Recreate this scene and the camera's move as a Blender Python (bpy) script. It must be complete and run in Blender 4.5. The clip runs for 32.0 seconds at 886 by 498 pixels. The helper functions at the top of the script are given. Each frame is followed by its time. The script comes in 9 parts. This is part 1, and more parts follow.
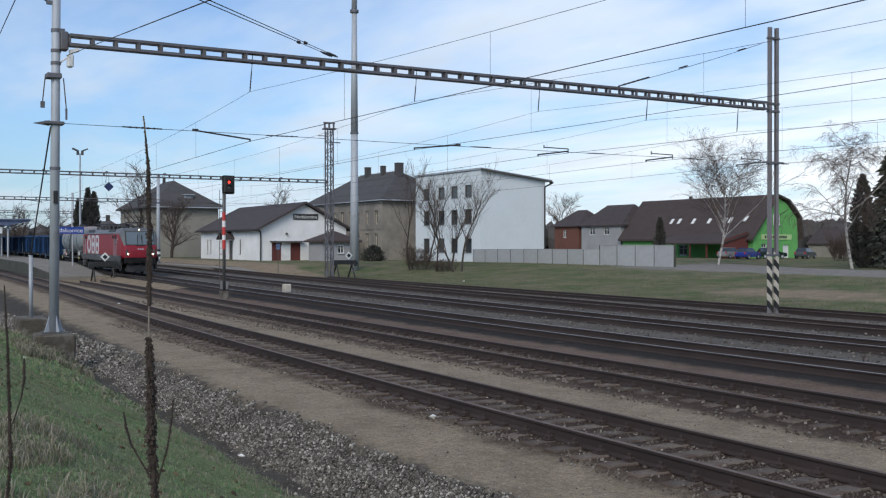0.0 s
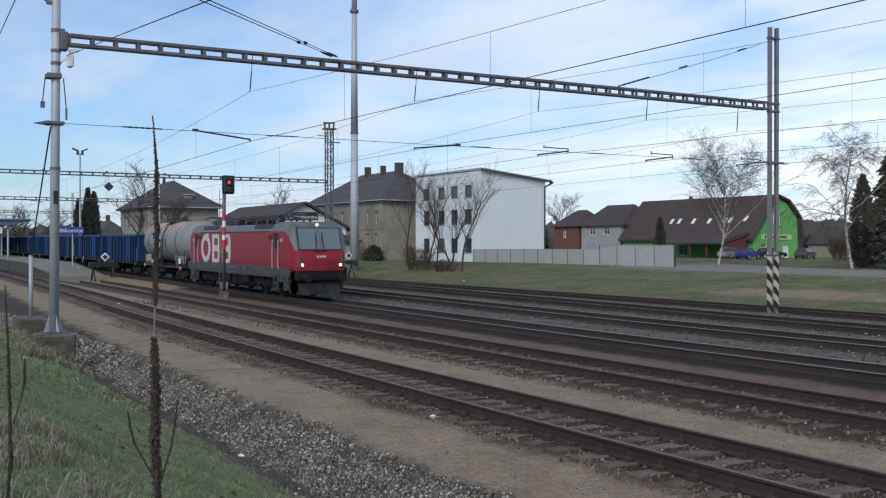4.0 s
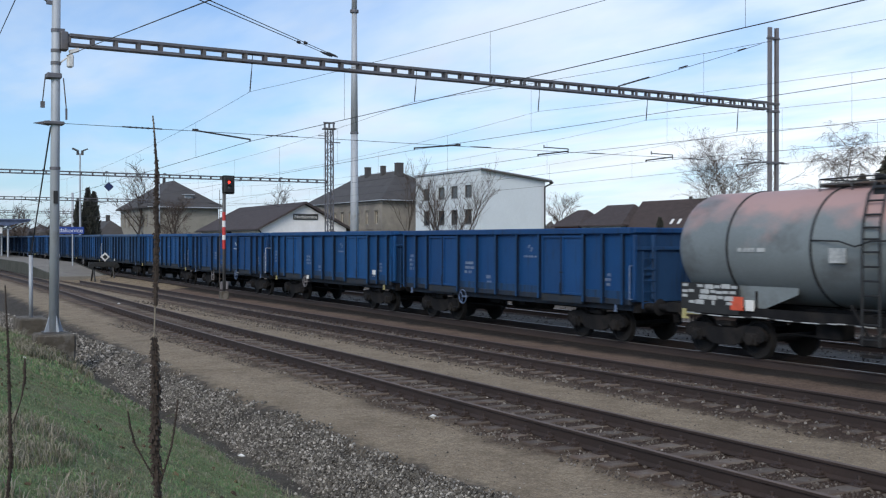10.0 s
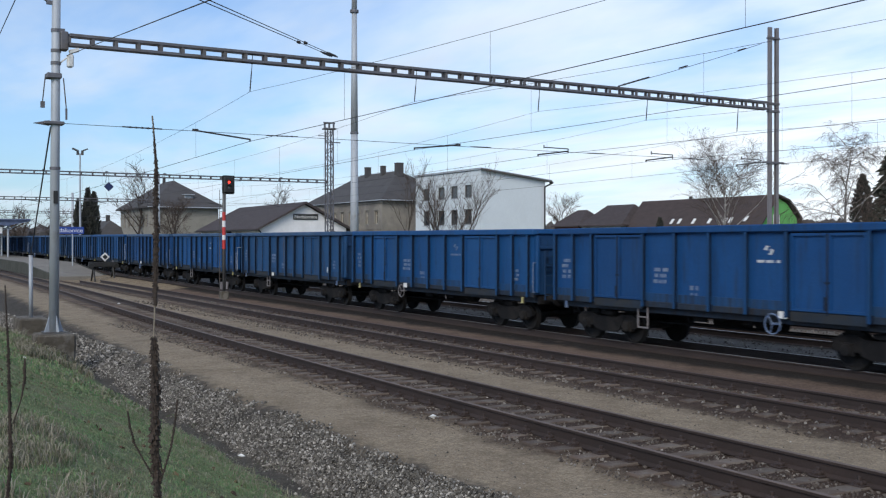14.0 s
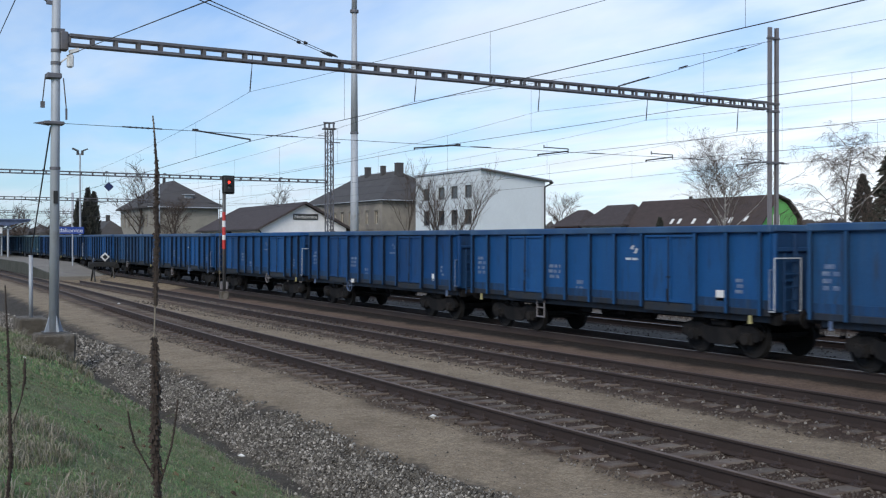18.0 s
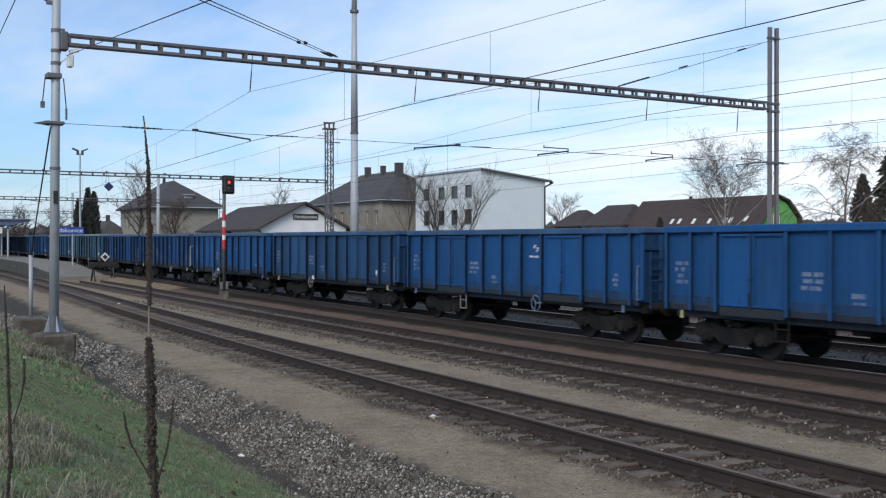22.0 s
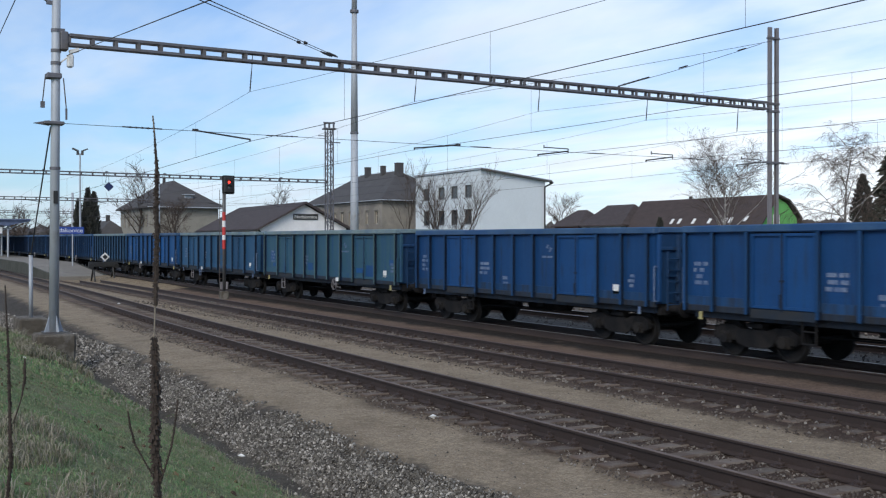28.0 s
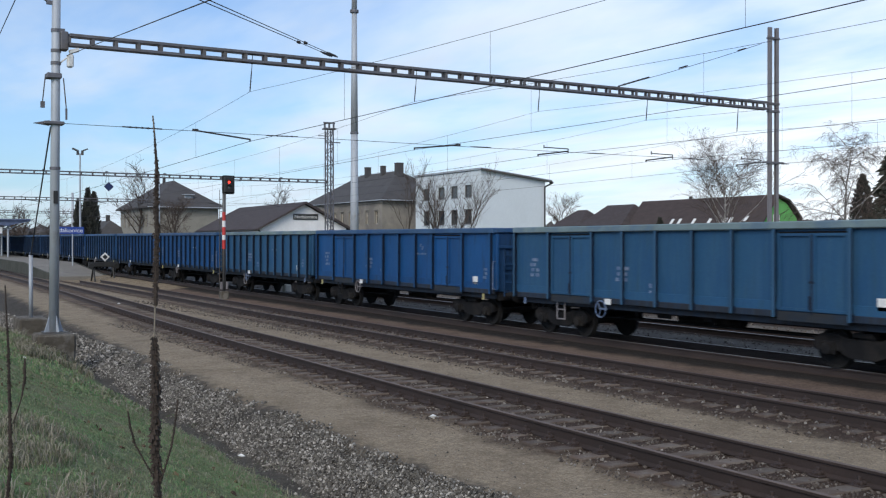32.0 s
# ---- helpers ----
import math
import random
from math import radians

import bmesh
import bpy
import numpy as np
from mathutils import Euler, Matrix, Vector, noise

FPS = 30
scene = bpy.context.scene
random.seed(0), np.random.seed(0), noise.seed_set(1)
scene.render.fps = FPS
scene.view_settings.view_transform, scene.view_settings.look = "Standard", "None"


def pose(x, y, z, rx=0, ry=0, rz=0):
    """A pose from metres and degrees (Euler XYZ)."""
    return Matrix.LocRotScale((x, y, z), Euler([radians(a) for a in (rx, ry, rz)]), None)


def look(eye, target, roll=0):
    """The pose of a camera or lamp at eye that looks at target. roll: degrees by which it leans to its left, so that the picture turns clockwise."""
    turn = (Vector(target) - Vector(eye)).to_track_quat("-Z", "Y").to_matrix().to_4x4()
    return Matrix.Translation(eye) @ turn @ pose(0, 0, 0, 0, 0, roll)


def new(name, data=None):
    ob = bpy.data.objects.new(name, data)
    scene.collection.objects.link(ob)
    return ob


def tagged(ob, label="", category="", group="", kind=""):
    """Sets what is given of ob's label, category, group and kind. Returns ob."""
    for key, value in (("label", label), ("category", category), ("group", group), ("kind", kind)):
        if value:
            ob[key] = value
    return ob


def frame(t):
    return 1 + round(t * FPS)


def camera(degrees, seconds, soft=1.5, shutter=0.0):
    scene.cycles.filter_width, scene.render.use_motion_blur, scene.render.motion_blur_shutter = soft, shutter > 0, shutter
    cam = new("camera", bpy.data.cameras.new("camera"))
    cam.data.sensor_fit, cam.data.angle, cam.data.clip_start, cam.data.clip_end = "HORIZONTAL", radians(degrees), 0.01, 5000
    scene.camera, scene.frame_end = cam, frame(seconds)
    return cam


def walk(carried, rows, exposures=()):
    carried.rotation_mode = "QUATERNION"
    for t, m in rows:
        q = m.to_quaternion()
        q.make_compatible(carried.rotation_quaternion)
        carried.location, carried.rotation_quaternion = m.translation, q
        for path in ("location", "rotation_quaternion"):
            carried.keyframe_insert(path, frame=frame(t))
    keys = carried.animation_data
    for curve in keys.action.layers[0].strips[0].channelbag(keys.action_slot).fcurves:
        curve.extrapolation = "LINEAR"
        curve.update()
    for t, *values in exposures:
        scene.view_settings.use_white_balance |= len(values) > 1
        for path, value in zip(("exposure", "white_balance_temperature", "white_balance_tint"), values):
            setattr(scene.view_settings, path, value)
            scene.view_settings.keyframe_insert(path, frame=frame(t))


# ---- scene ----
# x runs along the tracks in the train's direction, y across them, z = 0 is the top of the rails
EYE = Vector((0.0, 0.0, 2.74))
HEAD = radians(30.06)
AIM = EYE + Vector((-math.cos(HEAD), math.sin(HEAD), -0.0049)) * 50
cam = camera(46.4, 32.0, soft=1.2, shutter=0.28)
walk(cam, [(0.0, look(EYE, AIM, 0.0)), (32.0, look(EYE, AIM, 0.0))], exposures=((0.0, 0.20), (4.0, 0.20), (9.0, 0.30), (32.0, 0.30)))

# ---- light: a bright, broken overcast ----
SUN_AZ, SUN_EL = radians(-48), radians(36)
VEIL_AZ = radians(112)  # where the cloud is thinnest and brightest
world = bpy.data.worlds.new("world")
scene.world = world
world.use_nodes = True
wn, wl = world.node_tree.nodes, world.node_tree.links
wn.clear()


def sky_world():
    out, bg = wn.new("ShaderNodeOutputWorld"), wn.new("ShaderNodeBackground")
    sky = wn.new("ShaderNodeTexSky")
    sky.sky_type, sky.sun_disc = "NISHITA", False
    sky.sun_elevation, sky.sun_rotation = SUN_EL, radians(90) - SUN_AZ
    sky.altitude, sky.air_density, sky.dust_density, sky.ozone_density = 200, 1.0, 1.2, 2.0
    co, sep = wn.new("ShaderNodeTexCoord"), wn.new("ShaderNodeSeparateXYZ")
    wl.new(co.outputs["Generated"], sep.inputs[0])

    def m(op, a, b=None, c=None):
        n = wn.new("ShaderNodeMath")
        n.operation = op
        for i, v in enumerate((a, b, c)):
            if v is None:
                continue
            if isinstance(v, (int, float)):
                n.inputs[i].default_value = v
            else:
                wl.new(v, n.inputs[i])
        return n.outputs[0]

    up = m("ADD", m("MAXIMUM", sep.outputs["Z"], 0.0), 0.10)
    comb = wn.new("ShaderNodeCombineXYZ")
    wl.new(m("DIVIDE", sep.outputs["X"], up), comb.inputs[0])
    wl.new(m("DIVIDE", sep.outputs["Y"], up), comb.inputs[1])
    mp = wn.new("ShaderNodeMapping")
    mp.inputs["Rotation"].default_value = (0, 0, radians(-38))
    mp.inputs["Scale"].default_value = (0.62, 1.25, 1)
    wl.new(comb.outputs[0], mp.inputs[0])
    n1, n2 = wn.new("ShaderNodeTexNoise"), wn.new("ShaderNodeTexNoise")
    n1.inputs["Scale"].default_value, n1.inputs["Detail"].default_value = 0.55, 7
    n1.inputs["Roughness"].default_value, n1.inputs["Distortion"].default_value = 0.52, 0.35
    n2.inputs["Scale"].default_value, n2.inputs["Detail"].default_value = 2.3, 6
    wl.new(mp.outputs[0], n1.inputs["Vector"])
    wl.new(mp.outputs[0], n2.inputs["Vector"])
    dens = m("ADD", m("MULTIPLY", n1.outputs[0], 0.75), m("MULTIPLY", n2.outputs[0], 0.25))
    # brighter cloud towards the low bright part of the sky
    sx, sy = math.cos(VEIL_AZ), math.sin(VEIL_AZ)
    near = m("ADD", m("MULTIPLY", sep.outputs["X"], sx), m("MULTIPLY", sep.outputs["Y"], sy))
    near = m("POWER", m("MAXIMUM", near, 0.0), 7.0)
    # cloud thickens in the long view towards the horizon
    rim = m("POWER", m("SUBTRACT", 1.0, m("MAXIMUM", sep.outputs["Z"], 0.0)), 9.0)
    dens = m("ADD", m("ADD", dens, m("MULTIPLY_ADD", near, 0.13, 0.0)), m("MULTIPLY", rim, 0.07))
    ramp = wn.new("ShaderNodeMapRange")
    ramp.interpolation_type = "SMOOTHSTEP"
    ramp.inputs["From Min"].default_value, ramp.inputs["From Max"].default_value = 0.43, 0.66
    ramp.inputs["To Min"].default_value, ramp.inputs["To Max"].default_value = 0.16, 0.92
    wl.new(dens, ramp.inputs["Value"])
    shade = wn.new("ShaderNodeMapRange")
    shade.inputs["From Min"].default_value, shade.inputs["From Max"].default_value = 0.35, 0.75
    shade.inputs["To Min"].default_value, shade.inputs["To Max"].default_value = 1.08, 0.86
    wl.new(n2.outputs[0], shade.inputs["Value"])
    cl = wn.new("ShaderNodeMix")
    cl.data_type = "RGBA"
    cl.inputs[6].default_value = (5.6, 6.55, 7.7, 1)
    cl.inputs[7].default_value = (9.0, 9.5, 10.1, 1)
    wl.new(m("MULTIPLY_ADD", near, 1.2, 0.10), cl.inputs[0])
    sc = wn.new("ShaderNodeVectorMath")
    sc.operation = "SCALE"
    wl.new(cl.outputs[2], sc.inputs[0])
    wl.new(shade.outputs[0], sc.inputs["Scale"])
    tone = wn.new("ShaderNodeVectorMath")
    tone.operation = "MULTIPLY"
    wl.new(sky.outputs[0], tone.inputs[0])
    tone.inputs[1].default_value = SKY_GAIN
    mix = wn.new("ShaderNodeMix")
    mix.data_type = "RGBA"
    wl.new(ramp.outputs[0], mix.inputs[0])
    wl.new(tone.outputs[0], mix.inputs[6])
    wl.new(sc.outputs[0], mix.inputs[7])
    bg.inputs["Strength"].default_value = 0.104
    wl.new(mix.outputs[2], bg.inputs["Color"])
    wl.new(bg.outputs[0], out.inputs[0])


SKY_GAIN = (0.71, 0.95, 1.22)
sky_world()
sun_data = bpy.data.lights.new("sun", "SUN")
sun_data.energy, sun_data.angle, sun_data.color = 1.68, radians(32), (1.0, 0.905, 0.77)
sun = new("sun", sun_data)
sun.matrix_world = look((0, 0, 60), Vector((0, 0, 60)) - Vector((math.cos(SUN_AZ) * math.cos(SUN_EL), math.sin(SUN_AZ) * math.cos(SUN_EL), math.sin(SUN_EL))))


# ---- materials ----
def mat(name, base, rough=0.8, metal=0.0, var=0.25, scale=3.0, fine=40.0, bump=0.15, tint=None, dirt=None, dirt_amount=0.0, dirt_scale=1.2, rand=0.0, spec=0.5, stretch=(1, 1, 1), emit=0.0):
    """Base colour varied at two scales, with dirt patches of their own colour and a fine relief."""
    ma = bpy.data.materials.new(name)
    ma.use_nodes = True
    nt = ma.node_tree
    N, L = nt.nodes, nt.links
    b = N["Principled BSDF"]
    b.inputs["Roughness"].default_value, b.inputs["Metallic"].default_value = rough, metal
    b.inputs["Specular IOR Level"].default_value = spec
    co = N.new("ShaderNodeTexCoord")
    mp = N.new("ShaderNodeMapping")
    mp.inputs["Scale"].default_value = stretch
    L.new(co.outputs["Object"], mp.inputs[0])

    def noise_tex(sc, det, ro=0.6):
        n = N.new("ShaderNodeTexNoise")
        n.inputs["Scale"].default_value, n.inputs["Detail"].default_value, n.inputs["Roughness"].default_value = sc, det, ro
        L.new(mp.outputs[0], n.inputs["Vector"])
        return n.outputs[0]

    def mixc(f, a, c):
        x = N.new("ShaderNodeMix")
        x.data_type = "RGBA"
        for s, v in ((0, f), (6, a), (7, c)):
            if isinstance(v, tuple):
                x.inputs[s].default_value = (*v, 1)
            elif isinstance(v, float):
                x.inputs[s].default_value = v
            else:
                L.new(v, x.inputs[s])
        return x.outputs[2]

    def rng(v, a, b2, lo, hi):
        r = N.new("ShaderNodeMapRange")
        r.inputs[1].default_value, r.inputs[2].default_value, r.inputs[3].default_value, r.inputs[4].default_value = a, b2, lo, hi
        L.new(v, r.inputs[0])
        return r.outputs[0]

    big, small = noise_tex(scale, 4), noise_tex(fine, 3)
    lo = tuple(v * (1 - var) for v in base)
    hi = tuple(min(1, v * (1 + var)) for v in (tint or base))
    col = mixc(rng(big, 0.3, 0.7, 0, 1), lo, hi)
    col2 = mixc(rng(small, 0.3, 0.7, 0, 0.5), col, tuple(v * (1 - var) * 0.85 for v in base))
    if dirt:
        d = noise_tex(dirt_scale, 6, 0.65)
        t = 0.62 - 0.3 * dirt_amount
        col2 = mixc(rng(d, t, t + 0.14, 0, 0.85), col2, dirt)
    if rand:
        oi = N.new("ShaderNodeObjectInfo")
        h = N.new("ShaderNodeHueSaturation")
        L.new(rng(oi.outputs["Random"], 0, 1, 1 - rand, 1 + rand), h.inputs["Value"])
        L.new(col2, h.inputs["Color"])
        col2 = h.outputs[0]
    L.new(col2, b.inputs["Base Color"])
    if bump:
        bp = N.new("ShaderNodeBump")
        bp.inputs["Strength"].default_value, bp.inputs["Distance"].default_value = bump, 0.02
        L.new(small, bp.inputs["Height"])
        L.new(bp.outputs[0], b.inputs["Normal"])
    if emit:
        b.inputs["Emission Color"].default_value, b.inputs["Emission Strength"].default_value = (*base, 1), emit
    return ma


M = {
    "rail": mat("rail_rust", (0.038, 0.025, 0.021), 0.75, 0.0, 0.3, 0.6, 30, 0.2),
    "rail_top": mat("rail_head", (0.132, 0.100, 0.084), 0.7, 0.0, 0.25, 0.8, 60, 0.05),
    "rail_shine": mat("worn_bright_rail_head", (0.30, 0.285, 0.275), 0.42, 0.7, 0.15, 0.8, 60, 0.03),
    "rail_old": mat("rail_head_rusty", (0.098, 0.067, 0.055), 0.6, 0.3, 0.3, 0.8, 60, 0.1),
    "sleeper": mat("weathered_timber_sleeper", (0.165, 0.136, 0.112), 0.9, 0, 0.3, 2, 25, 0.4, dirt=(0.085, 0.058, 0.043), dirt_amount=0.8, dirt_scale=3.0, rand=0.25),
    "sleeper_wood": mat("tarred_timber_sleeper", (0.07, 0.05, 0.04), 0.9, 0, 0.35, 2, 25, 0.5, rand=0.2, stretch=(6, 1, 6)),
    "galv": mat("galvanised_steel", (0.40, 0.43, 0.47), 0.55, 0.1, 0.10, 1.2, 50, 0.05, dirt=(0.30, 0.30, 0.31), dirt_amount=0.2),
    "steel_dark": mat("painted_steel_grey", (0.11, 0.11, 0.11), 0.6, 0.2, 0.25, 1.5, 40, 0.08, dirt=(0.13, 0.08, 0.05), dirt_amount=0.3),
    "black": mat("black_paint", (0.022, 0.022, 0.022), 0.6, 0, 0.3, 2, 30, 0.1),
    "under": mat("grimy_running_gear", (0.014, 0.014, 0.0155), 0.92, 0.0, 0.35, 2.5, 30, 0.3, dirt=(0.026, 0.023, 0.021), dirt_amount=0.4, spec=0.2),
    "edge": mat("dark_patchy_concrete", (0.075, 0.075, 0.062), 0.95, 0, 0.3, 0.8, 20, 0.3, dirt=(0.035, 0.038, 0.028), dirt_amount=0.7, dirt_scale=0.8),
    "wheel": mat("oily_wheel_steel", (0.019, 0.018, 0.018), 0.85, 0.0, 0.3, 3, 30, 0.1, spec=0.2),
    "mossy": mat("mossy_old_concrete", (0.165, 0.15, 0.13), 0.95, 0, 0.3, 1.6, 22, 0.5, dirt=(0.065, 0.054, 0.04), dirt_amount=0.7, dirt_scale=2.0),
    "post": mat("weathered_post_steel", (0.23, 0.215, 0.225), 0.6, 0.2, 0.15, 1.2, 40, 0.06, dirt=(0.16, 0.13, 0.12), dirt_amount=0.3),
    "cream": mat("cream_paint", (0.55, 0.50, 0.42), 0.7, 0, 0.12, 2, 30, 0.05, dirt=(0.35, 0.31, 0.26), dirt_amount=0.4),
    "concrete": mat("rough_concrete", (0.34, 0.33, 0.31), 0.92, 0, 0.2, 1.3, 30, 0.3, dirt=(0.19, 0.18, 0.15), dirt_amount=0.4),
    "white": mat("white_paint", (0.74, 0.74, 0.73), 0.6, 0, 0.06, 2, 30, 0.05, dirt=(0.55, 0.53, 0.5), dirt_amount=0.2),
    "signred": mat("red_paint", (0.50, 0.035, 0.03), 0.5, 0, 0.15, 2, 30, 0.05),
    "wire": mat("copper_wire_dark", (0.04, 0.04, 0.044), 0.7, 0.0, 0.1, 2, 30, 0),
    "glass": mat("dark_window_glass", (0.035, 0.042, 0.05), 0.08, 0, 0.1, 1, 10, 0, spec=0.8),
    "yellow": mat("yellow_paint", (0.44, 0.40, 0.19), 0.55, 0, 0.15, 2, 30, 0.05),
}


# ---- mesh helpers ----
def bx(bm, c, s, rz=0.0, ry=0.0, rx=0.0, bevel=0.0):
    """A box with centre c and size s."""
    r = bmesh.ops.create_cube(bm, size=1.0, matrix=Matrix.Translation(c) @ Euler((rx, ry, rz)).to_matrix().to_4x4() @ Matrix.Diagonal((*s, 1)))
    if bevel:
        es = list({e for v in r["verts"] for e in v.link_edges})
        bmesh.ops.bevel(bm, geom=es, offset=bevel, segments=1, affect="EDGES")
    return r["verts"]


def tube(bm, a, b, r1, r2=None, n=8, caps=True):
    """A tapered tube from a to b."""
    a, b = Vector(a), Vector(b)
    d = b - a
    q = d.to_track_quat("Z", "Y").to_matrix().to_4x4()
    bmesh.ops.create_cone(bm, cap_ends=caps, segments=n, radius1=r1, radius2=r1 if r2 is None else r2, depth=d.length, matrix=Matrix.Translation((a + b) / 2) @ q)


def prism(bm, pts, axis, lo, hi):
    """A polygon of (u, v) swept along an axis: 'x' gives (lo..hi, u, v), 'y' gives (u, lo..hi, v), 'z' gives (u, v, lo..hi)."""
    f = {"x": lambda u, v, w: (w, u, v), "y": lambda u, v, w: (u, w, v), "z": lambda u, v, w: (u, v, w)}[axis]
    a = [bm.verts.new(f(u, v, lo)) for u, v in pts]
    b = [bm.verts.new(f(u, v, hi)) for u, v in pts]
    n = len(pts)
    fs = [bm.faces.new(a), bm.faces.new(b[::-1])]
    for i in range(n):
        fs.append(bm.faces.new((a[i], b[i], b[(i + 1) % n], a[(i + 1) % n])))
    bmesh.ops.recalc_face_normals(bm, faces=fs)
    return fs


def lathe(bm, prof, axis="x", n=24, at=(0, 0, 0)):
    """A profile of (along, radius) turned about an axis."""
    rings = []
    for w, r in prof:
        ring = []
        for i in range(n):
            t = 2 * math.pi * i / n
            u, v = r * math.cos(t), r * math.sin(t)
            p = {"x": (w, u, v), "y": (u, w, v), "z": (u, v, w)}[axis]
            ring.append(bm.verts.new(Vector(p) + Vector(at)))
        rings.append(ring)
    fs = []
    for r0, r1 in zip(rings, rings[1:]):
        for i in range(n):
            fs.append(bm.faces.new((r0[i], r0[(i + 1) % n], r1[(i + 1) % n], r1[i])))
    fs += [bm.faces.new(rings[0][::-1]), bm.faces.new(rings[-1])]
    bmesh.ops.recalc_face_normals(bm, faces=fs)




def part(name, bm, material, parent, label="", smooth=False):
    """One mesh under a thing or a part."""
    me = bpy.data.meshes.new(name)
    bm.to_mesh(me)
    bm.free()
    for mt in (material if isinstance(material, (list, tuple)) else (material,)):
        me.materials.append(mt)
    if smooth:
        smooth_mesh(me)
    ob = new(name, me)
    ob.parent = parent
    if label:
        tagged(ob, label)
    return ob


def smooth_mesh(me, angle=35):
    me.polygons.foreach_set("use_smooth", [True] * len(me.polygons))
    me.set_sharp_from_angle(angle=radians(angle))


def share(name, ob, parent, loc=(0, 0, 0), rz=0.0, label=""):
    """Another part on the mesh of ob."""
    o = new(name, ob.data)
    o.parent = parent
    o.matrix_basis = pose(*loc, 0, 0, rz)
    if label:
        tagged(o, label)
    return o


def thing(name, label, category, group="", kind="", at=(0, 0, 0), rz=0.0):
    """An Empty at the base of a thing."""
    ob = new(name)
    ob.empty_display_size = 0.2
    ob.matrix_basis = pose(*at, 0, 0, rz)
    return tagged(ob, label, category, group, kind)


def raw(name, verts, faces, material, parent=None, smooth=False):
    me = bpy.data.meshes.new(name)
    me.from_pydata(verts, [], faces)
    for mt in (material if isinstance(material, (list, tuple)) else (material,)):
        me.materials.append(mt)
    if smooth:
        me.polygons.foreach_set("use_smooth", [True] * len(me.polygons))
    ob = new(name, me)
    ob.parent = parent
    return ob


# ---- ground and tracks ----
def sstep(a, b, v):
    t = np.clip((np.asarray(v, float) - a) / (b - a), 0, 1)
    return t * t * (3 - 2 * t)


BEND_X = (-200, -130, -105, -85, -66, -49, -38, -31, -15, 0)
BEND_Y = (3.4, 3.3, 3.05, 2.55, 1.85, 1.0, 0.52, 0.28, 0.0, 0.0)


def bend(x):
    """How far the near track has swung away from the camera's side at x."""
    x = np.asarray(x, float)
    return sum(np.interp(x + d, BEND_X, BEND_Y) for d in (-6, -3, 0, 3, 6)) / 5


def bend3(x):
    """The running tracks swing gently away beyond the signal."""
    x = np.asarray(x, float)
    return sum(np.interp(x + d, (-200, -130, -110, -95, -85, -76, -66, -55, -45), (2.3, 1.5, 1.2, 0.88, 0.65, 0.47, 0.27, 0.10, 0.0)) for d in (-8, -4, 0, 4, 8)) / 5


def rise(x):
    """The running tracks climb gently towards the station."""
    x = np.asarray(x, float)
    return np.interp(x, (-400, -170, -90, -57, -40, -31, -22), (1.35, 0.72, 0.34, 0.15, 0.08, 0.03, 0.0))


PROF_Y = (-2000, -8, 0.4, 1.4, 4.7, 5.55, 6.7, 8.5, 8.9, 11.2, 11.6, 13.3, 13.7, 16.3, 18.4, 35.9, 36.8, 2600)
PROF_Z = (1.9, 1.55, 1.25, 1.12, -0.48, -0.80, -0.30, -0.26, -0.224, -0.224, -0.255, -0.255, -0.222, -0.205, -0.198, -0.198, -0.27, -0.26)


def band_of(x, y):
    return y - bend(x) * np.interp(y, (5.5, 7.0, 12.5, 15.0, 18.3), (0, 1, 1, 0.5, 0)) - bend3(x) * np.interp(y, (16.5, 18.5, 31.0, 33.0), (0, 1, 1, 0))


def ground_z(x, y):
    x, y = np.asarray(x, float), np.asarray(y, float)
    z = np.interp(band_of(x, y), PROF_Y, PROF_Z)
    z = z + 0.42 * np.exp(-(((x + 31.0) / 5.0) ** 2) - ((y - 4.6) / 1.0) ** 2)
    z = z + rise(x) * np.interp(y, (16.8, 18.4, 31.5, 35.5), (0, 1, 1, 0))
    far = sstep(-80, -105, x)
    start = 37 - 3.5 * far
    z = z + sstep(0, 1, (y - start) / (24 - 20 * far)) * (1.08 - 0.11 * far)
    z = z - 0.91 * sstep(62, 95, y) * sstep(-105, -70, x)
    return z


def lumps(x, y):
    """Small unevenness of the ground near the camera."""
    x, y = np.asarray(x, float), np.asarray(y, float)
    v = np.array([noise.noise(Vector((a * 0.9, b * 0.9, 0))) + 0.5 * noise.noise(Vector((a * 2.7, b * 2.7, 4))) for a, b in zip(x.ravel(), y.ravel())]).reshape(x.shape)
    return v * np.where(y < 5.6, 0.08, np.where(y < 7, 0.03, 0.014))


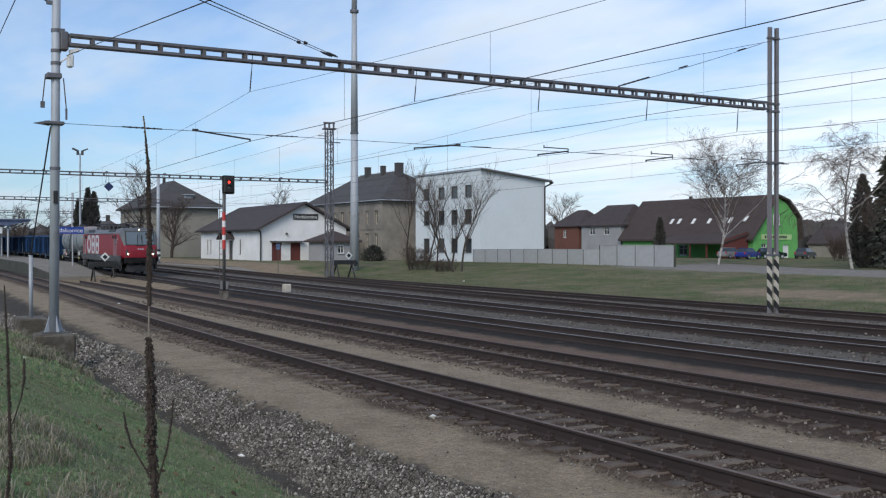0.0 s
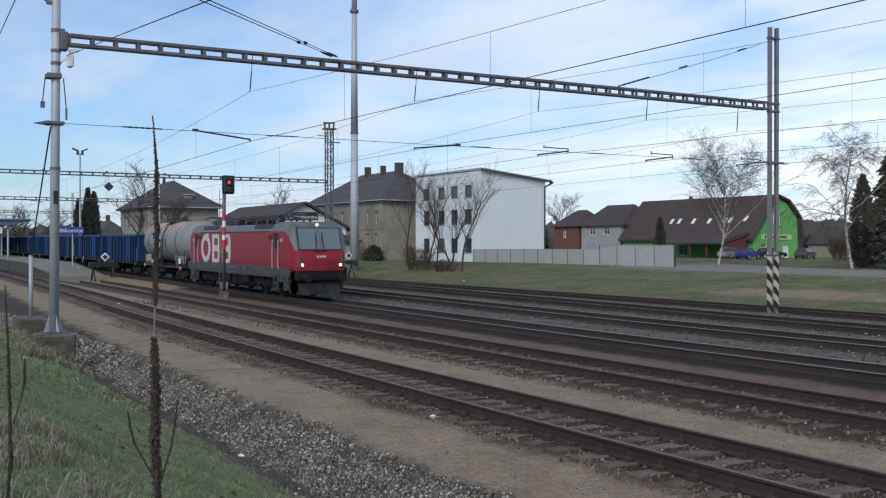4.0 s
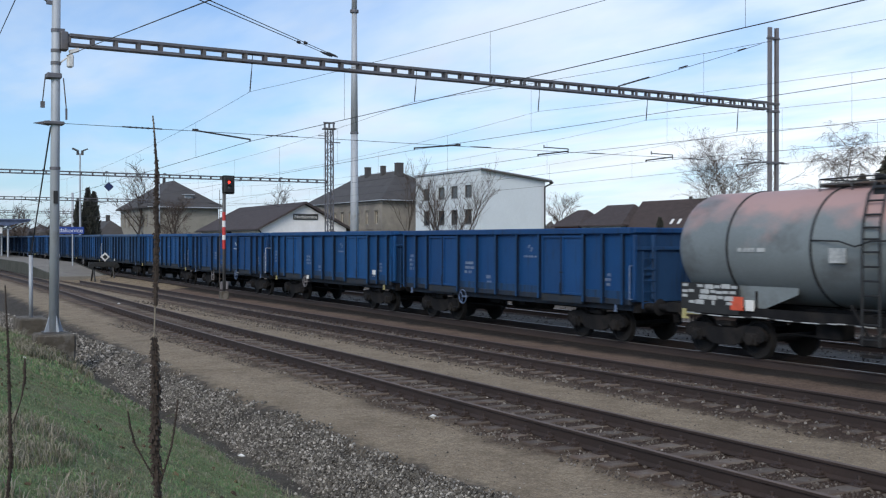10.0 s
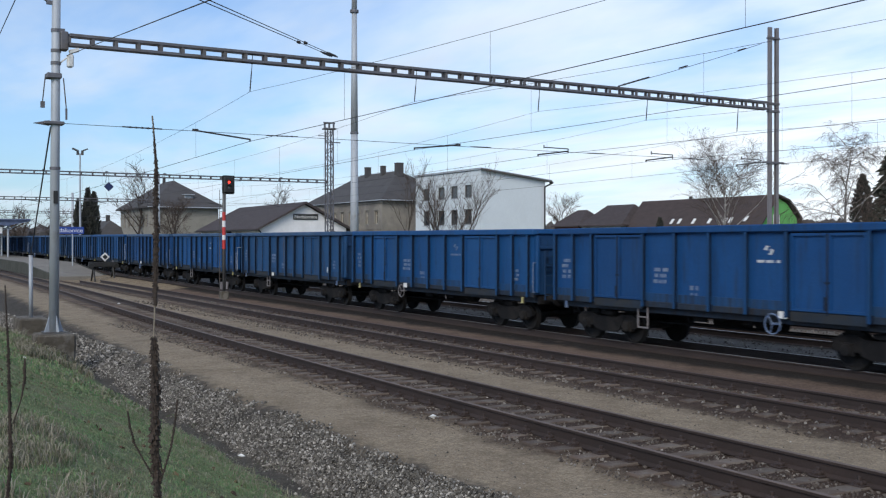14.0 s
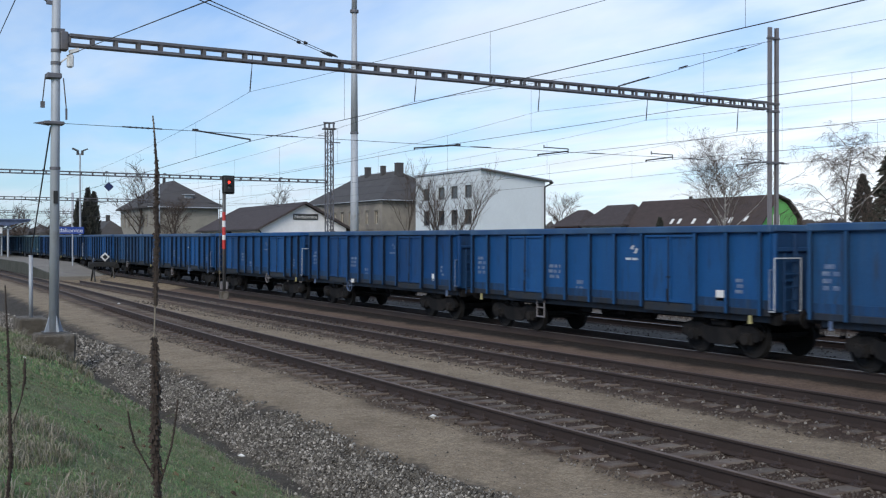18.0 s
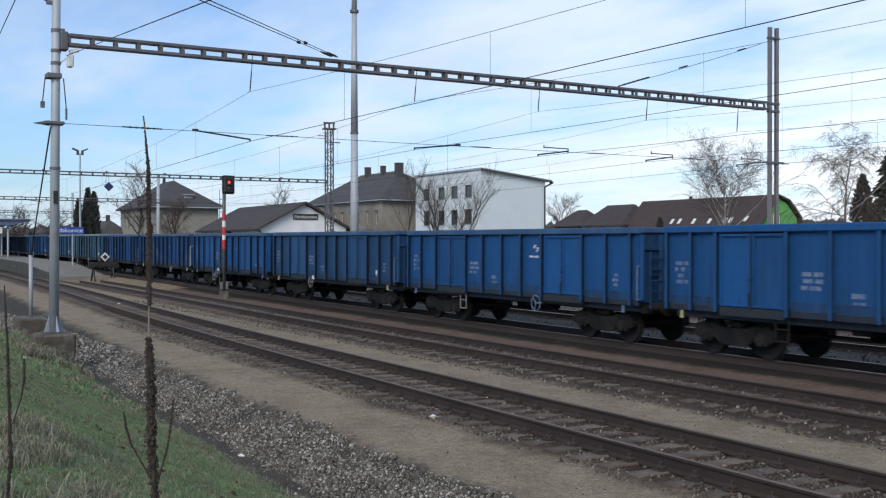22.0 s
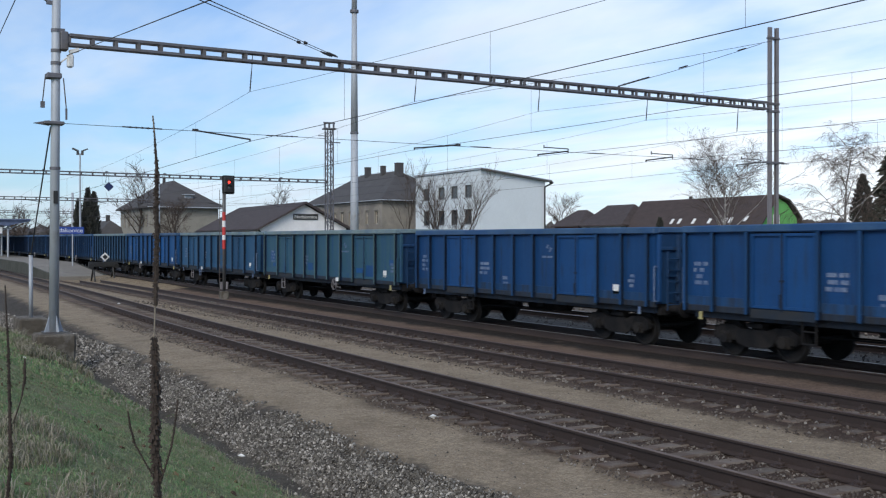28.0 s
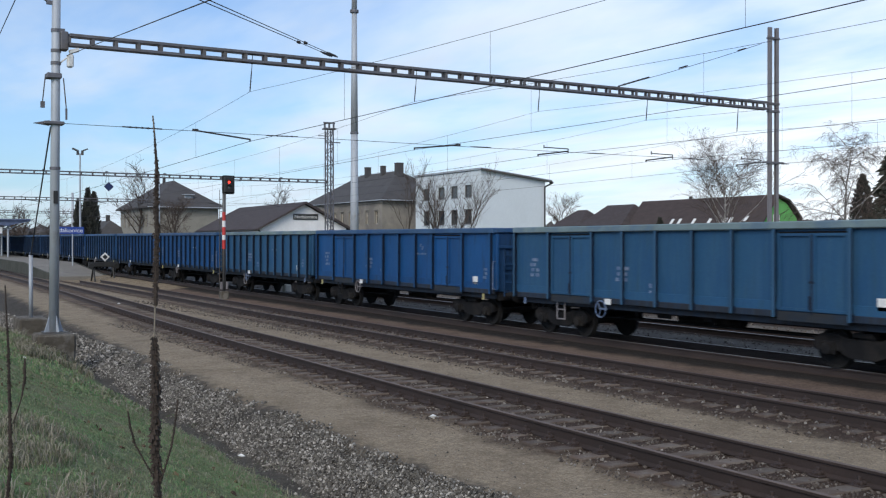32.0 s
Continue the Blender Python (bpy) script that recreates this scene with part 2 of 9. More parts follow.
def ground_material():
    ma = bpy.data.materials.new("ground_mixed")
    ma.use_nodes = True
    N, L = ma.node_tree.nodes, ma.node_tree.links
    b = N["Principled BSDF"]
    b.inputs["Roughness"].default_value = 0.95
    b.inputs["Specular IOR Level"].default_value = 0.2
    at, co = N.new("ShaderNodeAttribute"), N.new("ShaderNodeTexCoord")
    at.attribute_name = "band"

    def tex(sc, det=5, ro=0.6):
        n = N.new("ShaderNodeTexNoise")
        n.inputs["Scale"].default_value, n.inputs["Detail"].default_value, n.inputs["Roughness"].default_value = sc, det, ro
        L.new(co.outputs["Object"], n.inputs["Vector"])
        return n.outputs[0]

    def m(op, a, c=None, d=None):
        n = N.new("ShaderNodeMath")
        n.operation = op
        for i, v in enumerate((a, c, d)):
            if v is None:
                continue
            if isinstance(v, (int, float)):
                n.inputs[i].default_value = v
            else:
                L.new(v, n.inputs[i])
        return n.outputs[0]

    def mixc(f, a, c, kind="MIX"):
        x = N.new("ShaderNodeMix")
        x.data_type, x.blend_type = "RGBA", kind
        for s, v in ((0, f), (6, a), (7, c)):
            if isinstance(v, tuple):
                x.inputs[s].default_value = (*v, 1)
            elif isinstance(v, float):
                x.inputs[s].default_value = v
            else:
                L.new(v, x.inputs[s])
        return x.outputs[2]

    wob, mid, fine = tex(0.5, 5), tex(3.0, 6), tex(28, 4, 0.7)
    y = m("ADD", at.outputs["Fac"], m("MULTIPLY_ADD", wob, 0.9, m("MULTIPLY_ADD", mid, 0.7, -0.8)))
    ramp = N.new("ShaderNodeValToRGB")
    L.new(m("MULTIPLY_ADD", y, 1 / 50, 0.1), ramp.inputs[0])
    stops = [(-5, "grass"), (5.10, "grass"), (5.26, "dirt"), (5.62, "dirt"), (5.85, "stone"), (6.6, "stone"), (6.95, "sand"), (8.3, "sand"), (8.9, "bal"), (11.0, "bal"),
             (11.6, "sand"), (12.9, "sand"), (13.4, "bal"), (14.1, "bal"), (16.0, "brown"), (17.6, "brown"), (17.95, "oil"), (21.0, "oil"), (21.5, "grey"), (23.4, "grey"),
             (23.8, "oil"), (26.0, "oil"), (26.4, "grey"), (28.2, "grey"), (28.8, "oil"), (30.6, "oil"), (31.2, "grey"), (33.8, "grey"), (34.2, "oil"), (35.8, "oil"), (36.6, "grass"), (44.5, "grass")]
    pal = {"grass": (0.115, 0.135, 0.058), "dirt": (0.098, 0.090, 0.078), "stone": (0.075, 0.068, 0.060), "sand": (0.338, 0.276, 0.200), "bal": (0.074, 0.051, 0.040),
           "brown": (0.186, 0.133, 0.103), "oil": (0.032, 0.027, 0.024), "grey": (0.150, 0.136, 0.121)}
    els = ramp.color_ramp.elements
    while len(els) < len(stops):
        els.new(0.5)
    for e, (p, k) in zip(els, stops):
        e.position, e.color = p / 50 + 0.1, (*pal[k], 1)
    # grass: greener and drier patches
    g = mixc(m("SUBTRACT", m("MULTIPLY", tex(0.9, 6), 3.2), 1.15), (0.155, 0.225, 0.097), (0.280, 0.268, 0.172))
    isg = N.new("ShaderNodeValToRGB")
    L.new(m("MULTIPLY_ADD", y, 1 / 50, 0.1), isg.inputs[0])
    ie = isg.color_ramp.elements
    ie.new(0.5), ie.new(0.6)
    for e, (p, v) in zip(ie, ((5.2, 1), (5.36, 0), (36.2, 0), (36.8, 1))):
        e.position, e.color = p / 50 + 0.1, (v, v, v, 1)
    f = N.new("ShaderNodeMath")
    f.operation = "MULTIPLY"
    L.new(isg.outputs[0], f.inputs[0])
    f.inputs[1].default_value = 0.85
    col = mixc(f.outputs[0], ramp.outputs[0], g)
    # bare yard with tracks of cars before the houses
    ya = N.new("ShaderNodeAttribute")
    ya.attribute_name = "yard"
    yn = m("MULTIPLY", m("SUBTRACT", m("ADD", ya.outputs["Fac"], m("MULTIPLY", wob, 0.8)), 0.8), 5.0)
    yc = N.new("ShaderNodeClamp")
    L.new(yn, yc.inputs[0])
    def spread0(v, a, c):
        r = N.new("ShaderNodeMapRange")
        r.inputs[1].default_value, r.inputs[2].default_value = a, c
        L.new(v, r.inputs[0])
        return r.outputs[0]
    # the meadow beyond the far siding is lusher and darker than the bank
    fm = N.new("ShaderNodeMapRange")
    fm.inputs[1].default_value, fm.inputs[2].default_value = 36.0, 37.5
    L.new(at.outputs["Fac"], fm.inputs[0])
    col = mixc(fm.outputs[0], col, mixc(spread0(tex(0.35, 6, 0.65), 0.36, 0.58), (0.092, 0.135, 0.050), (0.205, 0.185, 0.115)))
    col = mixc(yc.outputs[0], col, mixc(spread0(at.outputs["Fac"], 48, 54), mixc(mid, (0.24, 0.185, 0.125), (0.38, 0.31, 0.22)), mixc(mid, (0.22, 0.21, 0.20), (0.33, 0.31, 0.285))))
    # grit, trodden patches and damp stains at three sizes
    def spread(v, a, c):
        r = N.new("ShaderNodeMapRange")
        r.inputs[1].default_value, r.inputs[2].default_value = a, c
        L.new(v, r.inputs[0])
        return r.outputs[0]
    col = mixc(m("MULTIPLY", spread(tex(1.1, 5, 0.65), 0.42, 0.66), 0.55), col, mixc(1.0, col, (0.55, 0.52, 0.50), "MULTIPLY"))
    col = mixc(m("MULTIPLY", spread(tex(9, 4, 0.7), 0.44, 0.62), 0.42), col, mixc(1.0, col, (0.50, 0.48, 0.46), "MULTIPLY"))
    col = mixc(m("MULTIPLY", spread(tex(15, 3, 0.7), 0.50, 0.66), 0.5), col, mixc(1.0, col, (1.55, 1.5, 1.42), "MULTIPLY"))
    col = mixc(spread(fine, 0.42, 0.62), col, mixc(1.0, col, (0.66, 0.64, 0.61), "MULTIPLY"))
    L.new(col, b.inputs["Base Color"])
    bp = N.new("ShaderNodeBump")
    bp.inputs["Strength"].default_value, bp.inputs["Distance"].default_value = 0.6, 0.05
    L.new(fine, bp.inputs["Height"])
    L.new(bp.outputs[0], b.inputs["Normal"])
    return ma


def ground():
    xs = np.concatenate(([-3500, -2000, -1000, -600, -420], np.arange(-300, -100, 5.0), np.arange(-100, -50, 1.5), np.arange(-50, 3, 0.35), np.arange(3, 60, 4.0), [100, 300, 900, 2500]))
    ys = np.concatenate(([-2000, -800, -300, -120, -50, -20], np.arange(-10, 0, 1.0), np.arange(0, 9, 0.22), np.arange(9, 38, 0.6), np.arange(38, 110, 2.0), [120, 150, 200, 300, 500, 900, 1600, 2600]))
    gx, gy = np.meshgrid(xs, ys, indexing="ij")
    gz = ground_z(gx, gy)
    near = (gx > -60) & (gx < 5) & (gy > -9) & (gy < 38)
    gz = gz + np.where(near, lumps(gx, gy), 0.0)
    hill = sstep(600, 2200, np.hypot(gx, gy))
    gz = gz - 1.5 * hill
    nx, ny = gx.shape
    idx = np.arange(nx * ny).reshape(nx, ny)
    faces = np.stack((idx[:-1, :-1], idx[1:, :-1], idx[1:, 1:], idx[:-1, 1:]), -1).reshape(-1, 4)
    ob = raw("ground", np.stack((gx, gy, gz), -1).reshape(-1, 3).tolist(), faces.tolist(), ground_material(), smooth=True)
    a = ob.data.attributes.new("band", "FLOAT", "POINT")
    a.data.foreach_set("value", band_of(gx, gy).ravel().astype(np.float32))
    yard = sstep(53, 59, gy) * sstep(94, 90, gy) * sstep(-88, -60, gx + 0.6 * (gy - 62))
    yard = np.maximum(yard, 0.85 * np.exp(-(((gx + 39.0) / 9) ** 2 + ((gy - 45.0) / 3.0) ** 2)))
    yard = np.maximum(yard, 0.12 * sstep(-82, -66, gx) * sstep(37, 40, gy) * sstep(64, 56, gy))
    yard = np.maximum(yard, sstep(-82, -92, gx) * sstep(35.2, 36.0, gy) * sstep(40.5, 37.5, gy))
    yard = np.maximum(yard, 0.35 * sstep(-84, -98, gx) * sstep(36, 38, gy) * sstep(60, 50, gy))
    yard = np.maximum(yard, 0.9 * sstep(-58, -70, gx) * sstep(14.6, 15.6, gy) * sstep(19.4, 18.4, gy))
    a = ob.data.attributes.new("yard", "FLOAT", "POINT")
    a.data.foreach_set("value", yard.ravel().astype(np.float32))
    tagged(ob, "grassy bank, gravel, sandy path and oily ballast beside the tracks", "ground", kind="structure")


ground()

RAIL_SEC = ((-0.080, -0.215), (0.080, -0.215), (0.080, -0.195), (0.014, -0.165), (0.012, -0.05), (0.036, -0.04), (0.036, -0.006), (0.028, 0.0), (-0.028, 0.0), (-0.036, -0.006), (-0.036, -0.04), (-0.012, -0.05), (-0.014, -0.165), (-0.080, -0.195))


def rail_mesh(name, path, head, parent, up):
    vs, fs, mi = [], [], []
    n = len(RAIL_SEC)
    for i, (x, y) in enumerate(path):
        for u, v in RAIL_SEC:
            vs.append((x, y + u, v + up(x)))
        if i:
            for j in range(n):
                k = (j + 1) % n
                fs.append(((i - 1) * n + j, i * n + j, i * n + k, (i - 1) * n + k))
                mi.append(1 if j in (6, 7, 8) else 0)
    ob = raw(name, vs, fs, (M["rail"], head), parent)
    ob.data.polygons.foreach_set("material_index", mi)
    return ob


def railway_track(yc, x_end, head, sleeper_mat, piece_range, label, bent=0.0, x_start=45.0, step=0.62, chairs=1e9, curve=bend):
    tr = thing("railway_track", label, "railway track", "tracks of the station", "structure", (0, 0, 0))
    xs = np.arange(x_start, x_end - 0.01, -3.0)
    sh = curve(xs) * bent
    up = (lambda q: float(rise(q))) if curve is bend3 else (lambda q: 0.0)
    for side in (-0.7525, 0.7525):
        rail_mesh("rail", [(float(x), float(yc + side + d)) for x, d in zip(xs, sh)], head, tr, up)
    bm = bmesh.new()
    bx(bm, (0, 0, -0.266 if chairs < 0 else -0.279), (0.26, 2.6, 0.13), bevel=0.02)
    first = part("sleeper", bm, sleeper_mat, tr)
    rng = random.Random(int(yc * 10))
    vs, fs = [], []
    k = 0
    chair = None
    for x in np.arange(x_start, x_end + 0.3, -step):
        x = float(x)
        y = yc + float(curve(x)) * bent + rng.uniform(-0.05, 0.05)
        rz = rng.uniform(-1.2, 1.2) + math.degrees(math.atan(float(curve(x + 0.5) - curve(x - 0.5)) * bent))
        if piece_range[0] <= x <= piece_range[1]:
            ob = first if k == 0 else share("sleeper", first, tr)
            ob.matrix_basis = pose(x, y, up(x) + rng.uniform(-0.010, 0.012), 0, 0, rz)
            k += 1
            if x < chairs:
                continue
            for side in (-0.7525, 0.7525):
                if chair is None:
                    bm = bmesh.new()
                    bx(bm, (0, 0, -0.192), (0.19, 0.42, 0.026), bevel=0.006)
                    for e in (-1, 1):
                        bx(bm, (0, e * 0.115, -0.160), (0.13, 0.10, 0.06), bevel=0.016)
                        tube(bm, (0, e * 0.120, -0.135), (0, e * 0.120, -0.085), 0.026, n=6)
                        bx(bm, (0, e * 0.175, -0.168), (0.05, 0.05, 0.03))
                    c2 = chair = part("rail_chair", bm, M["rail"], tr)
                else:
                    c2 = share("rail_chair", chair, tr)
                c2.matrix_basis = pose(x, yc + side + float(curve(x)) * bent, up(x), 0, 0, rz)
        elif x > -150:
            b0 = len(vs)
            for sx, sy, sz in ((-1, -1, -1), (1, -1, -1), (1, 1, -1), (-1, 1, -1), (-1, -1, 1), (1, -1, 1), (1, 1, 1), (-1, 1, 1)):
                vs.append((x + sx * 0.125, y + sy * 1.3, up(x) - 0.279 + sz * 0.065))
            fs += [(b0 + 4, b0 + 5, b0 + 6, b0 + 7), (b0, b0 + 1, b0 + 5, b0 + 4), (b0 + 2, b0 + 3, b0 + 7, b0 + 6), (b0 + 1, b0 + 2, b0 + 6, b0 + 5), (b0 + 3, b0, b0 + 4, b0 + 7)]
    if vs:
        rest = raw("far_sleepers", vs, fs, sleeper_mat, tr)
        tagged(rest, kind="stuff")
    return tr


TRACKS = {1: 10.03, 2: 14.86, 3: 19.70, 4: 24.75, 5: 29.6, 6: 34.75}


def tracks():
    railway_track(TRACKS[1], -420, M["rail_top"], M["sleeper"], (-62, -4), "straight running track on weathered sleepers beside a sandy path", bent=1.0, chairs=-48)
    railway_track(TRACKS[2], -82.5, M["rail_old"], M["sleeper"], (-62, -8), "rusty dead-end siding half sunk in ballast", bent=0.5, chairs=-42)
    railway_track(TRACKS[3], -420, M["rail_shine"], M["sleeper_wood"], (-30, -12), "dark oily running track under the freight train", bent=1.0, curve=bend3)
    railway_track(TRACKS[4], -420, M["rail_shine"], M["sleeper_wood"], (-40, -18), "oily station track on dark timber sleepers", bent=1.0, curve=bend3)
    railway_track(TRACKS[5], -420, M["rail_top"], M["sleeper_wood"], (-40, -18), "oily station track with bright rail heads", bent=1.0, curve=bend3)
    railway_track(TRACKS[6], -82, M["rail_old"], M["sleeper_wood"], (-40, -20), "rusty dead-end siding beside the grass")


# ---- the freight train ----
def train_paint(name, base, tint, rust, rust_amount, chalk):
    """Sun-bleached wagon paint with vertical streaks; each panel takes its own stretch of the pattern."""
    ma = bpy.data.materials.new(name)
    ma.use_nodes = True
    N, L = ma.node_tree.nodes, ma.node_tree.links
    b = N["Principled BSDF"]
    b.inputs["Roughness"].default_value = 0.62
    b.inputs["Specular IOR Level"].default_value = 0.35
    co, oi = N.new("ShaderNodeTexCoord"), N.new("ShaderNodeObjectInfo")
    add = N.new("ShaderNodeVectorMath")
    add.operation = "MULTIPLY_ADD"
    L.new(oi.outputs["Random"], add.inputs[0])
    add.inputs[1].default_value = (60, 30, 10)
    L.new(co.outputs["Object"], add.inputs[2])

    def tex(stretch, sc, det=5, ro=0.62):
        mp, n = N.new("ShaderNodeMapping"), N.new("ShaderNodeTexNoise")
        mp.inputs["Scale"].default_value = stretch
        L.new(add.outputs[0], mp.inputs[0])
        L.new(mp.outputs[0], n.inputs["Vector"])
        n.inputs["Scale"].default_value, n.inputs["Detail"].default_value, n.inputs["Roughness"].default_value = sc, det, ro
        return n.outputs[0]

    def rng(v, a, c, lo, hi):
        r = N.new("ShaderNodeMapRange")
        for i, q in enumerate((a, c, lo, hi)):
            r.inputs[i + 1].default_value = q
        L.new(v, r.inputs[0])
        return r.outputs[0]

    def mixc(f, a, c):
        x = N.new("ShaderNodeMix")
        x.data_type = "RGBA"
        for s, v in ((0, f), (6, a), (7, c)):
            if isinstance(v, tuple):
                x.inputs[s].default_value = (*v, 1)
            else:
                L.new(v, x.inputs[s])
        return x.outputs[2]

    col = mixc(rng(tex((1, 1, 1), 0.9), 0.3, 0.7, 0, 1), base, tint)
    hv = N.new("ShaderNodeHueSaturation")
    L.new(rng(oi.outputs["Random"], 0, 1, 0.80, 1.12), hv.inputs["Value"])
    L.new(col, hv.inputs["Color"])
    col = hv.outputs[0]
    col = mixc(rng(tex((7, 7, 0.5), 1.3), 0.48, 0.75, 0, 0.6), col, chalk)
    col = mixc(rng(tex((5, 5, 0.6), 1.1), 0.66 - 0.16 * rust_amount, 0.80 - 0.1 * rust_amount, 0, 0.75), col, rust)
    fine = tex((1, 1, 1), 24, 3)
    col = mixc(rng(fine, 0.35, 0.75, 0, 0.35), col, tuple(v * 0.55 for v in base))
    L.new(col, b.inputs["Base Color"])
    bp = N.new("ShaderNodeBump")
    bp.inputs["Strength"].default_value, bp.inputs["Distance"].default_value = 0.25, 0.02
    L.new(tex((1, 1, 1), 2.2, 3), bp.inputs["Height"])
    L.new(bp.outputs[0], b.inputs["Normal"])
    return ma


RIBS = {}
PAINT = {
    "blue": train_paint("wagon_blue", (0.0063, 0.0638, 0.2016), (0.0084, 0.0823, 0.2453), (0.0168, 0.0252, 0.0403), 0.6, (0.0218, 0.0874, 0.2100)),
    "deep": train_paint("wagon_deep_blue", (0.0050, 0.0487, 0.1613), (0.0067, 0.0630, 0.1966), (0.0151, 0.0202, 0.0319), 0.7, (0.0168, 0.0672, 0.1747)),
    "dusty": train_paint("wagon_dusty_blue", (0.0118, 0.0622, 0.1638), (0.0151, 0.0773, 0.1949), (0.0370, 0.0319, 0.0311), 0.9, (0.0378, 0.0840, 0.1764)),
    "bluegreen": train_paint("wagon_blue_green", (0.0168, 0.0773, 0.1806), (0.0252, 0.0949, 0.1865), (0.0269, 0.0756, 0.1218), 0.8, (0.0437, 0.1109, 0.1865)),
    "teal": train_paint("wagon_faded_teal", (0.026, 0.088, 0.140), (0.036, 0.101, 0.140), (0.014, 0.064, 0.180), 1.2, (0.052, 0.114, 0.142)),
}
for key_, c_ in (("blue", (0.0092, 0.0689, 0.1915)), ("deep", (0.0076, 0.0538, 0.1529)), ("dusty", (0.0151, 0.0672, 0.1638)), ("bluegreen", (0.0319, 0.0924, 0.1722)), ("teal", (0.075, 0.130, 0.140))):
    # ribs have their own coat, a little darker than the panels or bleached on the old wagons
    RIBS[key_] = train_paint("bleached_rib_" + key_, tuple(v * 0.85 for v in c_), c_, tuple(v * 0.4 for v in c_), 0.5, tuple(v * 1.25 for v in c_))
# near-black blue: the shade inside the rib hollows put into paint; also coats the latches
PAINT["web"] = train_paint("shaded_rib_hollow", (0.004, 0.013, 0.034), (0.006, 0.017, 0.044), (0.009, 0.010, 0.012), 0.8, (0.009, 0.021, 0.048))
PAINT["worn"] = train_paint("worn_lower_panel", (0.008, 0.050, 0.142), (0.012, 0.062, 0.168), (0.020, 0.022, 0.026), 1.3, (0.040, 0.085, 0.155))
# end walls darker than the sides: shade of the gap between wagons, painted in
PAINT["end_shade"] = train_paint("shaded_wagon_end", (0.008, 0.040, 0.112), (0.012, 0.052, 0.138), (0.016, 0.020, 0.028), 0.8, (0.020, 0.060, 0.14))
PAINT["grime"] = train_paint("grimy_wagon_sill", (0.013, 0.026, 0.050), (0.020, 0.036, 0.064), (0.024, 0.021, 0.019), 1.6, (0.045, 0.058, 0.075))
# paler than the sides: dust, and the sky's sheen put into the base colour
M["rim_blue"] = mat("dusty_sheen_blue_rim", (0.036, 0.092, 0.190), 0.55, 0, 0.25, 1.2, 20, 0.1, dirt=(0.013, 0.060, 0.165), dirt_amount=0.6, dirt_scale=0.8)
M["rim_grey"] = mat("faded_rim", (0.17, 0.235, 0.25), 0.7, 0, 0.2, 1, 20, 0.1, dirt=(0.10, 0.16, 0.22), dirt_amount=0.5)
M["rust_patch"] = mat("grimy_door_sill", (0.012, 0.022, 0.038), 0.85, 0, 0.35, 1.5, 20, 0.2, dirt=(0.022, 0.024, 0.026), dirt_amount=0.5)
M["chalk"] = mat("chalky_lettering", (0.18, 0.23, 0.32), 0.8, 0, 0.25, 6, 40, 0, dirt=(0.07, 0.12, 0.24), dirt_amount=0.75, dirt_scale=9)
M["mark"] = mat("worn_white_mark", (0.50, 0.53, 0.57), 0.7, 0, 0.12, 6, 40, 0, dirt=(0.10, 0.17, 0.32), dirt_amount=0.25, dirt_scale=7)
M["streak"] = mat("rust_streaked_panel", (0.085, 0.070, 0.058), 0.85, 0, 0.35, 3, 20, 0.1, dirt=(0.03, 0.05, 0.10), dirt_amount=0.6, dirt_scale=1.5, stretch=(5, 1, 0.5))
M["plate"] = mat("white_plate", (0.78, 0.78, 0.76), 0.6, 0, 0.08, 4, 30, 0)
M["card"] = mat("weathered_white_card", (0.50, 0.52, 0.52), 0.7, 0, 0.15, 5, 30, 0, dirt=(0.25, 0.27, 0.28), dirt_amount=0.5, dirt_scale=4)
M["orange"] = mat("orange_plate", (0.62, 0.10, 0.05), 0.6, 0, 0.15, 4, 30, 0)
M["loco_red"] = mat("locomotive_red", (0.262, 0.0105, 0.024), 0.42, 0, 0.07, 0.7, 14, 0.03, dirt=(0.20, 0.012, 0.022), dirt_amount=0.25, dirt_scale=0.6)
M["loco_grey"] = mat("locomotive_grey", (0.052, 0.055, 0.057), 0.55, 0, 0.12, 0.8, 20, 0.04, dirt=(0.06, 0.055, 0.05), dirt_amount=0.5)
M["roof_grey"] = mat("locomotive_roof_grey", (0.125, 0.135, 0.145), 0.55, 0, 0.1, 0.8, 20, 0.04, dirt=(0.085, 0.085, 0.085), dirt_amount=0.4)
M["logo"] = mat("pale_grey_mark", (0.52, 0.54, 0.56), 0.5, 0, 0.05, 1, 20, 0)
M["lamp_on"] = mat("lit_headlight", (1.0, 0.84, 0.62), 0.3, 0, 0.0, 1, 10, 0, emit=3)
M["lamp_glass"] = mat("headlight_glass", (0.07, 0.072, 0.075), 0.12, 0, 0.1, 2, 10, 0, spec=0.8)
M["screen"] = mat("windscreen_glass", (0.15, 0.185, 0.20), 0.06, 0, 0.1, 1, 10, 0, spec=1.0)
M["grille"] = mat("dark_grille", (0.03, 0.032, 0.035), 0.6, 0.3, 0.2, 4, 30, 0.1)

PIECES = {}


def piece(key, name, make, material, parent, label="", smooth=False, loc=(0, 0, 0), rz=0.0):
    """A part whose mesh is made once for each key and shared after that."""
    if key in PIECES:
        return share(name, PIECES[key], parent, loc, rz, label)
    bm = bmesh.new()
    make(bm)
    ob = part(name, bm, material, parent, label, smooth)
    ob.matrix_basis = pose(*loc, 0, 0, rz)
    PIECES[key] = ob
    return ob


WHEELS = []
VEHICLES = []


